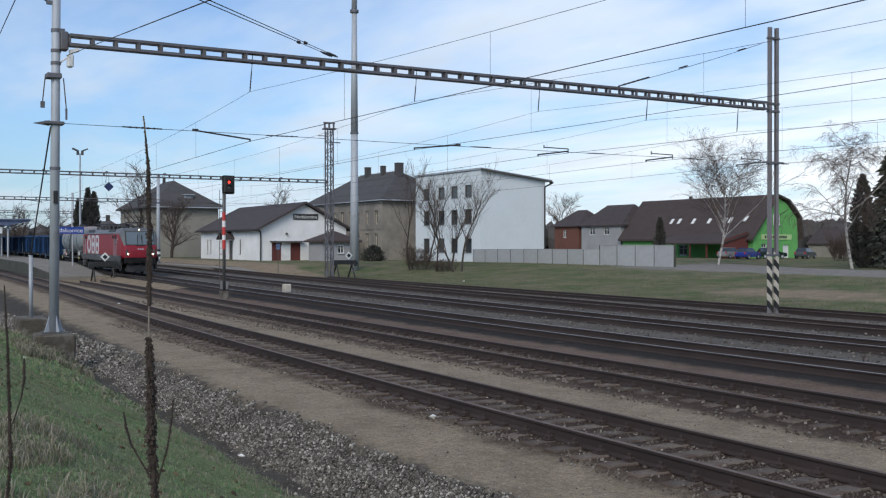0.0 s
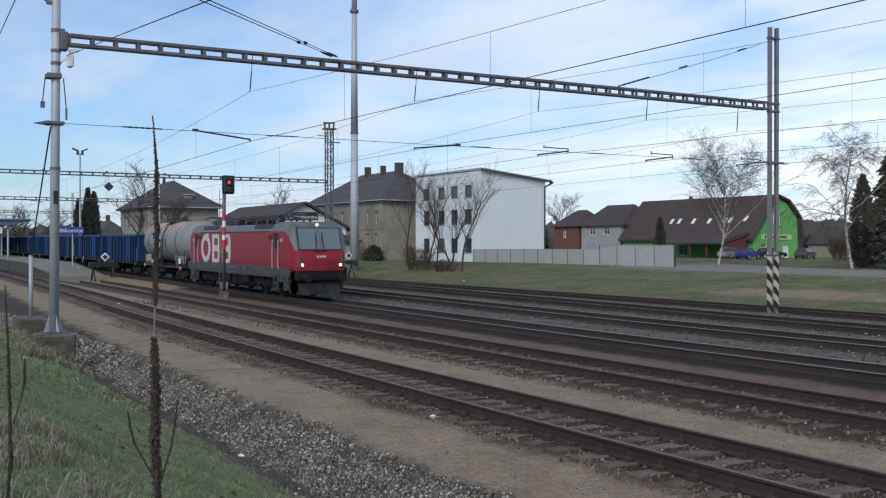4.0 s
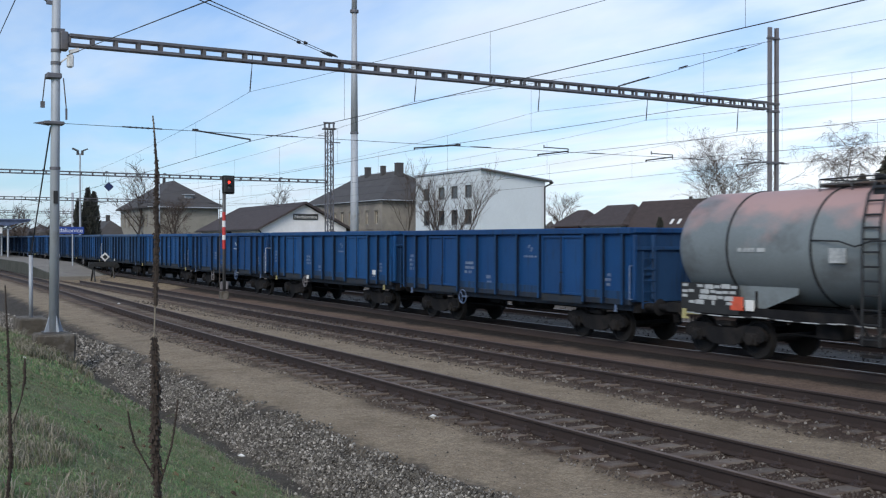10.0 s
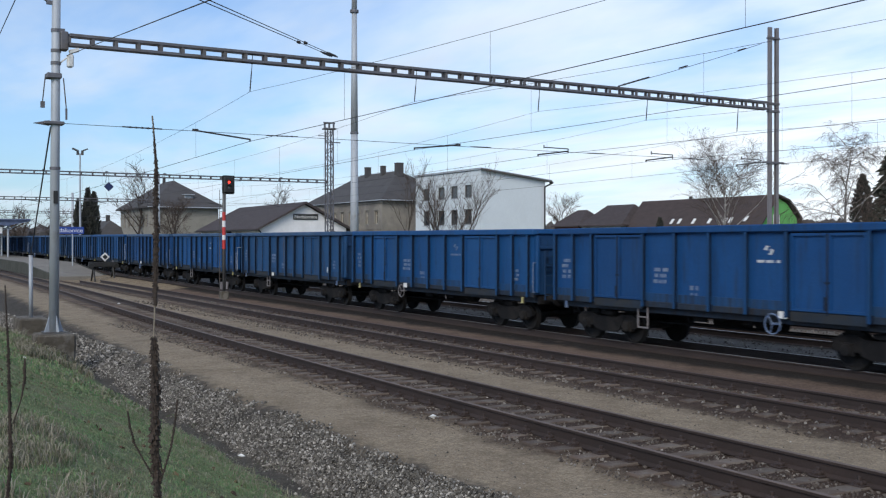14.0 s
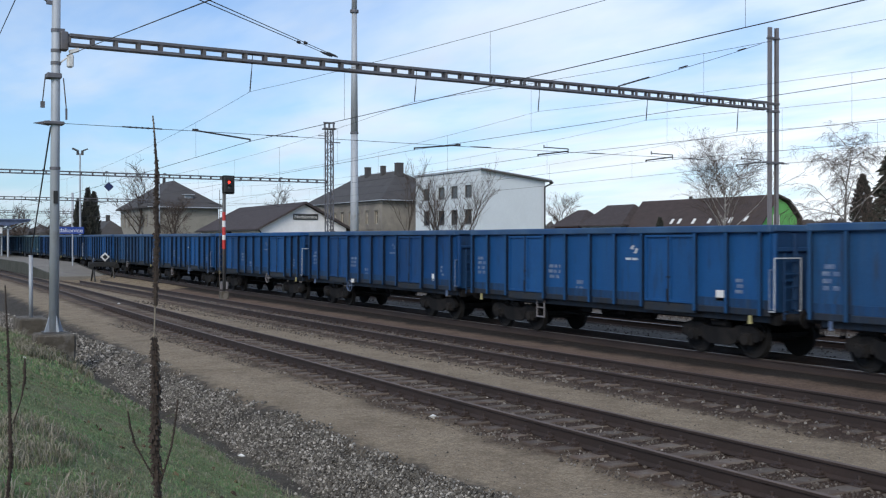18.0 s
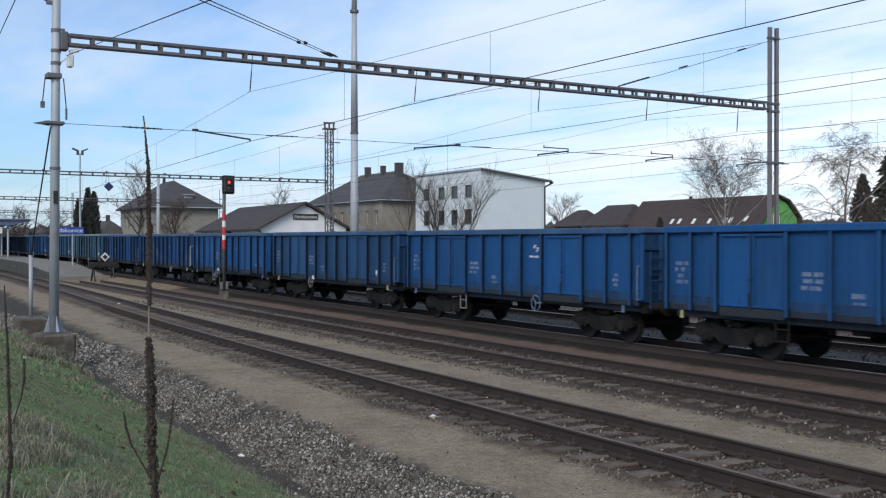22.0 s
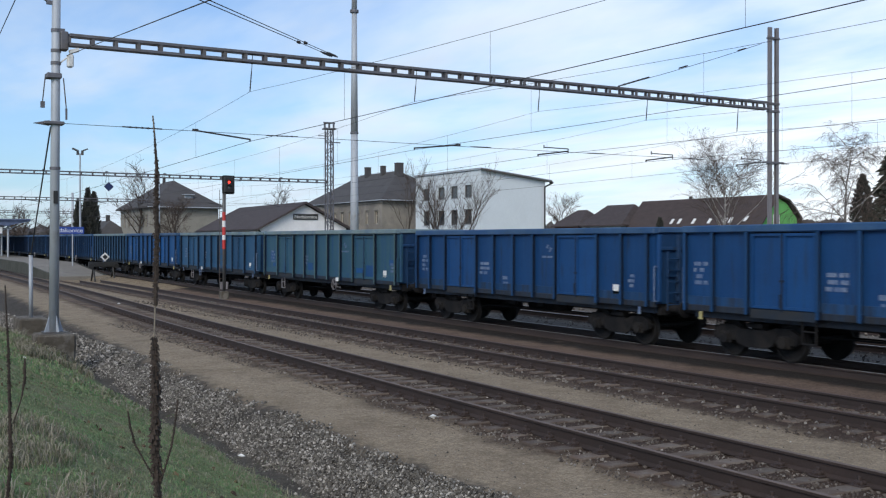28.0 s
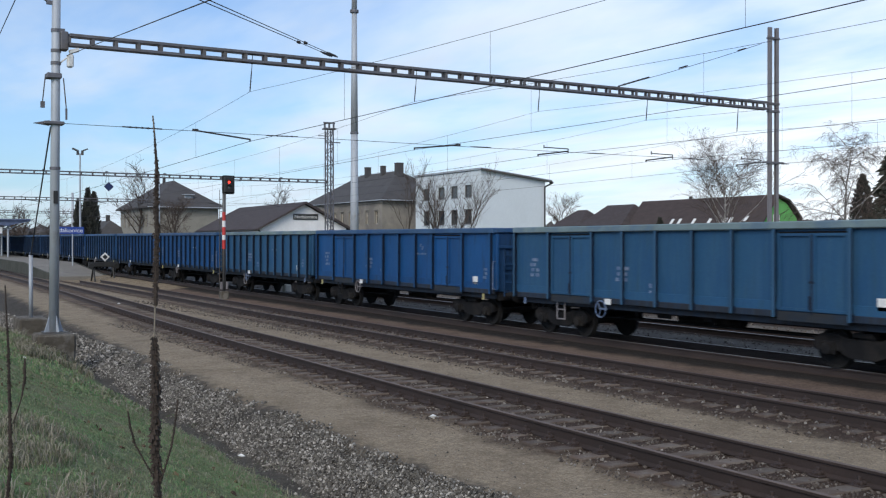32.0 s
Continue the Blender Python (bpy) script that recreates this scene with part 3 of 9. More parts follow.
def make_wheelset(bm, r=0.46):
    for s in (-1, 1):
        y = s * 0.75
        lathe(bm, [(y - s * 0.035, r + 0.028), (y - s * 0.012, r + 0.028), (y - s * 0.005, r), (y + s * 0.095, r - 0.01), (y + s * 0.095, r - 0.07), (y + s * 0.05, r - 0.08), (y + s * 0.04, 0.16), (y + s * 0.10, 0.15), (y + s * 0.10, 0.09), (y + s * 0.22, 0.09)], "y", 28)
    tube(bm, (0, -0.8, 0), (0, 0.8, 0), 0.085, n=10)


def wheelset(v, x, r=0.46):
    w = piece(("wheelset", r), "wheelset", lambda bm: make_wheelset(bm, r), M["wheel"], v, smooth=True, loc=(x, 0, r))
    WHEELS.append((w, x, r))
    return w


def make_bogie(bm):
    for s in (-1, 1):
        y = s * 1.0
        prism(bm, [(-1.30, 0.46), (-1.30, 0.66), (-1.10, 0.78), (-0.62, 0.78), (-0.42, 0.70), (0.42, 0.70), (0.62, 0.78), (1.10, 0.78), (1.30, 0.66), (1.30, 0.46), (1.16, 0.40), (1.16, 0.60), (0.64, 0.60), (0.55, 0.36), (0.30, 0.28), (-0.30, 0.28), (-0.55, 0.36), (-0.64, 0.60), (-1.16, 0.60), (-1.16, 0.40)], "y", y - 0.055, y + 0.055)
        for x in (-0.9, 0.9):
            bx(bm, (x, y, 0.47), (0.34, 0.20, 0.30), bevel=0.03)
            lathe(bm, [(y + s * 0.08, 0.13), (y + s * 0.15, 0.13), (y + s * 0.16, 0.09)], "y", 14, (x, 0, 0.46))
            for dx in (-0.23, 0.23):
                tube(bm, (x + dx, y, 0.42), (x + dx, y, 0.64), 0.075, n=10)
        bx(bm, (0, s * 0.95, 0.80), (0.5, 0.22, 0.10))
    bx(bm, (0, 0, 0.66), (0.44, 1.9, 0.22), bevel=0.03)
    for x in (-1.22, 1.22):
        tube(bm, (x, -1.0, 0.55), (x, 1.0, 0.55), 0.06, n=8)
    for x in (-0.40, 0.40):
        for s in (-1, 1):
            bx(bm, (x, s * 0.75, 0.44), (0.07, 0.12, 0.36))


def make_buffer(bm):
    lathe(bm, [(0, 0.15), (0.05, 0.15), (0.06, 0.105), (0.34, 0.105), (0.35, 0.085), (0.56, 0.085), (0.57, 0.19), (0.59, 0.225), (0.615, 0.215)], "x", 20)


def make_hook(bm):
    bx(bm, (0.18, 0, 0), (0.36, 0.08, 0.14), bevel=0.02)
    for s in (-1, 1):
        tube(bm, (0.2, s * 0.06, -0.02), (0.30, s * 0.06, -0.42), 0.022, n=6)
    tube(bm, (0.30, -0.09, -0.42), (0.30, 0.09, -0.42), 0.035, n=8)


def running_gear(v, half, pivot, buf_z=1.05):
    for s in (-1, 1):
        piece("bogie", "bogie", make_bogie, M["under"], v, loc=(s * pivot, 0, 0))
        for d in (-0.9, 0.9):
            wheelset(v, s * pivot + d)
        for y in (-0.875, 0.875):
            piece("buffer", "buffer", make_buffer, M["under"], v, smooth=True, loc=(s * half, y, buf_z), rz=0 if s > 0 else 180)
        piece("hook", "coupling_hook", make_hook, M["under"], v, loc=(s * half, 0, buf_z - 0.02), rz=0 if s > 0 else 180)


def bars(bm, x, z, w, h, y=-1.395, seed=0, gap=0.35):
    """Lines of unreadable writing as broken bars on the camera's side."""
    r = random.Random(seed)
    n = max(1, int(h / 0.13))
    for i in range(n):
        zz = z + h / 2 - (i + 0.5) * h / n
        xx = x - w / 2 + r.uniform(0, 0.1)
        while xx < x + w / 2 - 0.08:
            l = min(r.uniform(0.08, 0.34), x + w / 2 - xx)
            bx(bm, (xx + l / 2, y, zz), (l, 0.006, h / n * 0.62))
            xx += l + r.uniform(0.03, 0.10) * (1 + gap)


def make_swirl(bm, x, z, y=-1.398):
    for u0, q in enumerate(([(-0.20, 0.02), (-0.06, 0.17), (0.10, 0.14), (-0.02, 0.08), (0.02, -0.02)], [(0.20, 0.0), (0.08, -0.19), (-0.10, -0.15), (0.02, -0.09), (0.04, 0.06)])):
        prism(bm, [(x + u * 0.66 + (0.03 if u0 else -0.03), z + w * 0.62) for u, w in q], "y", y - 0.004, y + 0.004)


WAGON_TYPES = {
    "short": dict(body=12.84, half=6.42, pivot=4.50, ribs=(0.06, 0.92, 5.15, 6.35, 7.55, 11.78, 12.64), posts=(1.78, 3.95, 8.75, 10.92), doors=((1.78, 3.95), (8.75, 10.92))),
    "long": dict(body=14.42, half=7.25, pivot=5.35, ribs=(0.06, 5.24, 6.57, 7.90, 9.23, 14.36), posts=(1.85, 3.92, 10.52, 12.58), doors=((1.85, 3.92), (10.52, 12.58))),
    "snug": dict(body=12.84, half=6.42, pivot=4.50, ribs=(0.06, 1.00, 5.22, 6.36, 7.45, 11.60, 12.64), posts=(2.10, 4.14, 8.57, 10.54), doors=((2.10, 4.14), (8.57, 10.54))),
    "even": dict(body=12.84, half=6.42, pivot=4.50, ribs=tuple(0.06 + 12.58 * i / 12 for i in range(13)), posts=(), doors=()),
}


def open_wagon(kind, paint, p, k, label):
    """A four-axle open wagon. The camera's side is -y; x runs to the train's head."""
    T = WAGON_TYPES[kind]
    B, X0 = T["body"], -T["body"] / 2
    v = thing("open_wagon", label, "freight wagon", "open wagons of the freight train")
    VEHICLES.append((v, p))
    pm = PAINT[paint]
    top, bot = (3.19 if k < 13 else 3.25), 1.12
    rim_m = M["rim_grey"] if paint in ("teal", "bluegreen") else M["rim_blue"] if k > 2 else pm

    def key(*a):
        return (kind, paint, top) + a

    for s in (-1, 1):
        piece(key("side", s), "side_wall", lambda bm: bx(bm, (0, s * 1.365, (top + bot) / 2), (B, 0.05, top - bot - 0.1)), pm, v)
        piece(key("lower", s), "lower_panel", lambda bm: bx(bm, (0, s * 1.3965, 1.335), (B - 0.02, 0.015, 0.24), bevel=0.005), PAINT["worn"] if k < 13 else pm, v)
        piece(key("end", s), "end_wall", lambda bm: (bx(bm, (s * (B / 2 - 0.03), 0, (top + bot) / 2), (0.06, 2.68, top - bot - 0.1))), PAINT["end_shade"], v)
        piece(key("ebar", s), "end_bar", lambda bm: bx(bm, (s * (B / 2 + 0.03), 0, 2.62), (0.08, 2.6, 0.10), bevel=0.015), PAINT["end_shade"], v)
        for y in (-1.28, -0.62, 0.62, 1.28):
            piece(key("epost", s, abs(y) < 1), "end_post", lambda bm: bx(bm, (s * (B / 2 + 0.04), 0, (top + bot) / 2 - 0.05), (0.10, 0.12, top - bot - 0.3), bevel=0.02), PAINT["end_shade"] if abs(y) < 1 else pm, v, loc=(0, y, 0))

        def rim(bm):
            bx(bm, (0, s * 1.40, top - 0.09), (B + 0.14, 0.20, 0.18), bevel=0.025)
        piece(key("rim", s), "top_rail", rim, rim_m, v)
        piece(key("erim", s), "end_rail", lambda bm: bx(bm, (s * (B / 2 + 0.01), 0, top - 0.08), (0.14, 2.62, 0.16), bevel=0.025), rim_m, v)
        piece(key("sill", s), "side_sill", lambda bm: (bx(bm, (0, s * 1.37, bot + 0.04), (B, 0.10, 0.16), bevel=0.015), bx(bm, (0, s * 1.18, bot - 0.10), (B - 0.3, 0.10, 0.20))), PAINT["grime"], v)

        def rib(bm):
            # a bent profile: web against the wall, flange outside, hollow towards the train's head; web painted
            # shade-dark
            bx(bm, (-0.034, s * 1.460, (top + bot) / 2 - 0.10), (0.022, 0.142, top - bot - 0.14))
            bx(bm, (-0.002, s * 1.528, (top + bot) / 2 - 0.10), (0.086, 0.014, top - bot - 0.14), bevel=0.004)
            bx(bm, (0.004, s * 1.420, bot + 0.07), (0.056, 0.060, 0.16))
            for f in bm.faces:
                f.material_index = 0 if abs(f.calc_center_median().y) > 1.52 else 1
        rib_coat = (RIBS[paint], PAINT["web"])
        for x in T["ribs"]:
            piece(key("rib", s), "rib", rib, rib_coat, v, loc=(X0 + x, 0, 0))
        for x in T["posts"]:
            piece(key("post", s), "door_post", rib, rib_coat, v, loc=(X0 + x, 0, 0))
        for a, c in T["doors"]:
            w = (c - a) / 2 - 0.12

            def leaf(bm):
                bx(bm, (0, s * 1.404, 2.12), (w, 0.026, 1.72))
                for q in (-1, 1):
                    bx(bm, (q * (w / 2 - 0.035), s * 1.441, 2.12), (0.06, 0.05, 1.72))
                    bx(bm, (0, s * 1.441, 2.12 + q * 0.83), (w - 0.14, 0.05, 0.06))
            for q in (-1, 1):
                piece(key("leaf", s), "door", leaf, pm, v, loc=(X0 + (a + c) / 2 + q * (w / 2 + 0.025), 0, 0))
            # added dark sheet behind the leaves, standing in for shadow round their edges
            piece(key("gap", s), "door_gap", lambda bm: bx(bm, (0, s * 1.394, 2.12), (c - a - 0.11, 0.009, 1.80)), M["under"], v, loc=(X0 + (a + c) / 2, 0, 0))
            piece(("latch", s), "door_latch", lambda bm: (tube(bm, (0, s * 1.47, 1.2), (0, s * 1.47, 2.95), 0.022, n=6), bx(bm, (0, s * 1.46, 1.9), (0.14, 0.04, 0.05)), bx(bm, (-0.05, s * 1.46, 1.45), (0.05, 0.05, 0.3))), PAINT["web"], v, loc=(X0 + (a + c) / 2, 0, 0))
            piece(key("apron", s), "door_sill", lambda bm: bx(bm, (0, s * 1.425, 1.13), (c - a - 0.16, 0.05, 0.21)), M["rust_patch"], v, loc=(X0 + (a + c) / 2, 0, 0))
    piece((kind, "floor"), "floor", lambda bm: (bx(bm, (0, 0, bot + 0.02), (B - 0.1, 2.66, 0.08)), bx(bm, (0, 0, bot - 0.18), (B - 0.2, 0.5, 0.3)), [bx(bm, (x, 0, bot - 0.14), (0.14, 2.3, 0.22)) for x in (-T["pivot"], 0, T["pivot"], -B / 2 + 0.1, B / 2 - 0.1)]), M["under"], v)
    running_gear(v, T["half"], T["pivot"])
    # brake gear between the bogies
    piece((kind, "brake"), "brake_gear", lambda bm: (tube(bm, (-1.6, 0.35, 0.72), (-0.5, 0.35, 0.72), 0.19, n=14), tube(bm, (0.3, -0.2, 0.78), (1.2, -0.2, 0.78), 0.14, n=12), tube(bm, (-T["pivot"] + 1, -0.5, 0.62), (T["pivot"] - 1, -0.5, 0.62), 0.022, n=6), tube(bm, (-T["pivot"] + 1, 0.6, 0.55), (T["pivot"] - 1, 0.6, 0.55), 0.022, n=6), bx(bm, (-0.9, -0.95, 0.85), (0.5, 0.05, 0.16)), bx(bm, (0.7, -0.95, 0.85), (0.3, 0.05, 0.12))), M["under"], v)

    # rails and steps at the ends
    def grab(bm):
        for a, c in (((0, 0, 1.25), (0, 0, 2.15)), ((0, 0, 2.15), (0, 0.09, 2.15)), ((0, 0, 1.25), (0, 0.09, 1.25))):
            tube(bm, a, c, 0.02, n=6)
    rails = M["chalk"] if k % 3 != 1 else PAINT[paint]
    for s in (-1, 1):
        piece(("grab", k % 3 != 1, paint), "handrail", grab, rails, v, loc=(s * (B / 2 + 0.05), -1.46, 0))

    def ladder(bm):
        for y in (-1.05, -0.62):
            tube(bm, (B / 2 + 0.12, y, 1.0), (B / 2 + 0.12, y, 2.55), 0.02, n=6)
        for i in range(5):
            tube(bm, (B / 2 + 0.12, -1.05, 1.15 + i * 0.3), (B / 2 + 0.12, -0.62, 1.15 + i * 0.3), 0.018, n=6)
        bx(bm, (B / 2 + 0.05, -0.85, 2.0), (0.03, 0.36, 0.24))
    piece(key("ladder"), "end_ladder", ladder, PAINT["end_shade"], v)

    def step(bm):
        for x in (-0.19, 0.19):
            tube(bm, (x, -1.36, 0.52), (x, -1.36, 1.08), 0.022, n=6)
        tube(bm, (-0.19, -1.36, 0.52), (0.19, -1.36, 0.52), 0.025, n=6)
        tube(bm, (-0.19, -1.36, 0.80), (0.19, -1.36, 0.80), 0.02, n=6)
    if k in (2, 5, 7, 11):
        piece(("end_frame", kind), "end_handrail", lambda bm: [tube(bm, a, c, 0.016, n=6) for a, c in (((B / 2 + 0.16, -1.42, 1.2), (B / 2 + 0.16, -1.42, 2.42)), ((B / 2 + 0.16, -1.42, 2.42), (B / 2 + 0.16, -0.55, 2.42)), ((B / 2 + 0.16, -0.55, 2.42), (B / 2 + 0.16, -0.55, 1.2)), ((B / 2 + 0.16, -1.42, 1.2), (B / 2, -1.42, 1.2)), ((B / 2 + 0.16, -0.55, 1.2), (B / 2, -0.55, 1.2)))], M["mark"], v, "white end handrail")
    pale = k in (2, 4, 5, 8, 10, 13, 14, 16)
    piece(("step", pale), "footstep", step, M["post"] if pale else M["under"], v, loc=(X0 + (2.3 if kind == "long" else 3.6 + 0.1 * (k % 3)), 0, 0))

    def wheel(bm):
        n, R = 20, 0.23
        pts = [(R * math.cos(2 * math.pi * i / n), -1.44, 0.92 + R * math.sin(2 * math.pi * i / n)) for i in range(n)]
        for a, c in zip(pts, pts[1:] + pts[:1]):
            tube(bm, a, c, 0.018, n=6, caps=False)
        for i in range(3):
            tube(bm, (0, -1.44, 0.92), pts[i * 7 % n], 0.014, n=5)
        tube(bm, (0, -1.47, 0.92), (0, -1.2, 0.92), 0.03, n=8)
    hx = {2: 8.3, 7: 8.4, 8: 8.2, 11: 8.3, 13: 8.5, 14: 4.25, 9: 4.55, 10: 4.5}.get(k, 4.2)
    if k not in (4, 5, 12):
        piece(("handwheel", k % 2), "brake_handwheel", wheel, M["post"] if k % 2 else M["chalk"], v, smooth=True, loc=(X0 + hx, 0, 0))
    for s in (-1, 1):
        piece(("hook_y", k % 2), "rope_hook", lambda bm: (bx(bm, (0, -1.44, 1.0), (0.06, 0.05, 0.16)), bx(bm, (0.02, -1.46, 0.91), (0.10, 0.04, 0.04))), M["yellow"] if k % 2 else M["chalk"], v, loc=(s * (B / 2 - 0.55), 0, 0))
    # writing, marks and plates
    if kind != "long":
        lx, tx, mx, plx = 0.5, 4.55, 8.15, 11.3
    else:
        lx, tx, mx, plx = 1.0, 5.9 - 0.75, 9.85 - 0.3, 13.3
    sd = k % 4
    tagged(piece(key("w1", sd), "lettering", lambda bm: bars(bm, X0 + lx, 2.02, 0.48, 0.62, seed=sd), M["chalk"], v), "faint chalky lettering", kind="stuff")
    tagged(piece(key("w2", sd), "lettering", lambda bm: bars(bm, X0 + tx, 1.92, 0.62, 0.46, seed=sd + 9, gap=0), M["chalk"], v), "faint chalky lettering", kind="stuff")
    tagged(piece(key("w3", sd), "lettering", lambda bm: bars(bm, X0 + tx + 1.2, 1.55, 0.36, 0.36, seed=sd + 5, gap=0), M["chalk"], v), "faint chalky lettering", kind="stuff")
    if k % 5 != 4:
        piece(key("mark", k % 3 == 2), "swirl_mark", lambda bm: (make_swirl(bm, X0 + mx, 2.60), bars(bm, X0 + mx, 2.34, 0.75, 0.10, seed=3, gap=0)), M["mark"] if k % 3 == 2 else M["chalk"], v, "pale two-part mark over a bar")
    if paint == "teal":
        # squares and strips painted over in fresh blue
        for x, z, w2, h2 in ((0.95, 2.05, 0.55, 0.42), (1.15, 1.62, 0.30, 0.16), (5.75, 1.62, 0.50, 0.34), (7.6, 2.2, 0.14, 1.3), (8.95, 2.3, 0.20, 1.1), (9.1, 1.55, 0.16, 0.28), (13.85, 1.95, 0.34, 0.22), (13.4, 1.30, 0.5, 0.12)):
            thing_part("paint_patch", v, lambda bm: bx(bm, (X0 + x, -1.3935, z), (w2, 0.006, h2)), PAINT["blue"], "fresh blue overpainted patch")
        for x, w2 in ((T["doors"][1][1] - 0.57, 0.78), (T["doors"][1][0] + 0.55, 0.70)):
            thing_part("paint_patch", v, lambda bm: bx(bm, (X0 + x, -1.4195, 1.58), (w2, 0.006, 0.45 if w2 > 0.75 else 0.2)), PAINT["blue"], "fresh blue overpainted patch")
    if k == 4:
        thing_part("rusty_panel", v, lambda bm: bx(bm, (-0.32, -1.393, 2.22), (0.46, 0.008, 1.5)), M["streak"], "rust-streaked side panel")
    if k not in (0, 2, 3, 7, 8, 11):
        piece(("plate", kind), "plate", lambda bm: bx(bm, (0, -1.398, 1.50), (0.28, 0.012, 0.26)), M["plate"], v, loc=(X0 + plx, 0, 0))
    if k not in (0, 5, 7, 8, 12):
        piece(("plate2", kind), "plate", lambda bm: bx(bm, (0, -1.432, 1.14), (0.26, 0.012, 0.16)), M["plate"], v, loc=(X0 + hx + 0.3, 0, 0))
    tagged(piece(key("w4", sd), "lettering", lambda bm: bars(bm, X0 + plx + 0.6, 1.75, 0.25, 0.4, seed=sd + 2, gap=1), M["chalk"], v), "faint chalky lettering", kind="stuff")
    return v


def tank_wagon(p):
    v = thing("tank_wagon", "grey tank wagon with pink-faded barrel top and a dark ladder", "tank wagon")
    VEHICLES.append((v, p))
    ma = mat("tank_grey_paint", (0.195, 0.225, 0.235), 0.6, 0, 0.12, 0.7, 18, 0.06, dirt=(0.115, 0.125, 0.13), dirt_amount=0.3, dirt_scale=0.9)
    N, L = ma.node_tree.nodes, ma.node_tree.links
    b = N["Principled BSDF"]
    old = b.inputs["Base Color"].links[0].from_socket
    co, sp, nz = N.new("ShaderNodeTexCoord"), N.new("ShaderNodeSeparateXYZ"), N.new("ShaderNodeTexNoise")
    L.new(co.outputs["Object"], sp.inputs[0])
    mp = N.new("ShaderNodeMapping")
    mp.inputs["Scale"].default_value = (0.50, 0.6, 0.75)
    L.new(co.outputs["Object"], mp.inputs[0])
    L.new(mp.outputs[0], nz.inputs["Vector"])
    nz.inputs["Scale"].default_value, nz.inputs["Detail"].default_value = 1.3, 7
    s1 = N.new("ShaderNodeMath")
    s1.operation = "MULTIPLY_ADD"
    L.new(sp.outputs["Z"], s1.inputs[0])
    s1.inputs[1].default_value = 0.30
    L.new(nz.outputs[0], s1.inputs[2])
    r = N.new("ShaderNodeMapRange")
    r.inputs[1].default_value, r.inputs[2].default_value, r.inputs[4].default_value = 1.43, 1.63, 0.8
    # the head end has been repainted plain grey
    hd, sm = N.new("ShaderNodeMapRange"), N.new("ShaderNodeMath")
    hd.inputs[1].default_value, hd.inputs[2].default_value, hd.inputs[4].default_value = 4.0, 4.5, -0.22
    L.new(sp.outputs["X"], hd.inputs[0])
    L.new(s1.outputs[0], sm.inputs[0])
    L.new(hd.outputs[0], sm.inputs[1])
    L.new(sm.outputs[0], r.inputs[0])
    mx = N.new("ShaderNodeMix")
    mx.data_type = "RGBA"
    mx.inputs[7].default_value = (0.47, 0.285, 0.262, 1)
    L.new(r.outputs[0], mx.inputs[0])
    L.new(old, mx.inputs[6])
    L.new(mx.outputs[2], b.inputs["Base Color"])
    zc, R, hl = 2.66, 1.37, 5.75
    bm = bmesh.new()
    prof = [(-hl, 0.02), (-hl + 0.03, 0.45), (-hl + 0.12, 0.85), (-hl + 0.28, 1.15), (-hl + 0.48, 1.31), (-hl + 0.66, R)]
    lathe(bm, prof + [(-2, R), (0, R), (2, R)] + [(-x, q) for x, q in prof[::-1]], "x", 56, (0, 0, zc))
    part("barrel", bm, ma, v, "grey barrel with faded pink patches", smooth=True)
    # hoops coloured dark so that each carries its shaded line
    for x in (-3.63, -1.14, 1.18, 3.66):
        piece("hoop", "hoop", lambda bm: lathe(bm, [(-0.028, R), (-0.024, R + 0.022), (0.024, R + 0.022), (0.028, R)], "x", 48, (0, 0, zc)), M["grille"], v, smooth=True, loc=(x, 0, 0))
    # side ladder: upright up to the widest girth, then leaning over the barrel's shoulder
    pts = [(-1.47, 0.62, 0.48), (-1.47, 2.72, 0.48), (-1.34, 3.20, 0.40), (-0.98, 3.80, 0.26), (-0.66, 4.06, 0.20)]
    lad = None
    for dx in (-0.21, 0.21):
        bm = bmesh.new()
        for a, c in zip(pts, pts[1:]):
            tube(bm, (a[2] + dx, a[0], a[1]), (c[2] + dx, c[0], c[1]), 0.028, n=6)
        o = part("ladder" if lad is None else "stringer", bm, M["grille"], lad or v, "" if lad else "dark steel side ladder")
        lad = lad or o
    for a, c in zip(pts, pts[1:]):
        n = max(1, round(math.dist(a, c) / 0.30))
        for i in range(n):
            t = (i + 0.5) / n
            y, z, x = (p0 + (p1 - p0) * t for p0, p1 in zip(a, c))
            piece("tank_rung", "rung", lambda bm: tube(bm, (-0.21, 0, 0), (0.21, 0, 0), 0.022, n=6), M["grille"], lad, loc=(x, y, z))
    thing_part("ladder_bracket", v, lambda bm: (tube(bm, (-1.12, -1.37, 2.82), (-0.3, -1.50, 2.80), 0.018, n=6), tube(bm, (-0.3, -1.50, 2.80), (0.1, -1.49, 2.68), 0.018, n=6), tube(bm, (0.1, -1.49, 2.68), (0.5, -1.50, 2.80), 0.018, n=6), tube(bm, (0.5, -1.50, 2.80), (1.16, -1.37, 2.80), 0.018, n=6)), M["grille"])
    # ladder foot: braces fanning out to the sole bar
    thing_part("ladder_foot", v, lambda bm: (tube(bm, (0.55, -1.42, 0.80), (1.25, -1.15, 1.42), 0.035, n=6), tube(bm, (0.40, -1.42, 0.80), (-0.25, -1.15, 1.42), 0.035, n=6), bx(bm, (0.48, -1.40, 0.72), (0.62, 0.16, 0.22), bevel=0.03), bx(bm, (0.48, -1.42, 0.42), (0.46, 0.12, 0.06))), M["under"])
    # narrow walkway on the crown, with the dome's lid, its clamps and a valve
    bm = bmesh.new()
    for i in range(4):
        bx(bm, (-0.30, -0.42 + i * 0.28, zc + R + 0.06), (2.55, 0.20, 0.04))
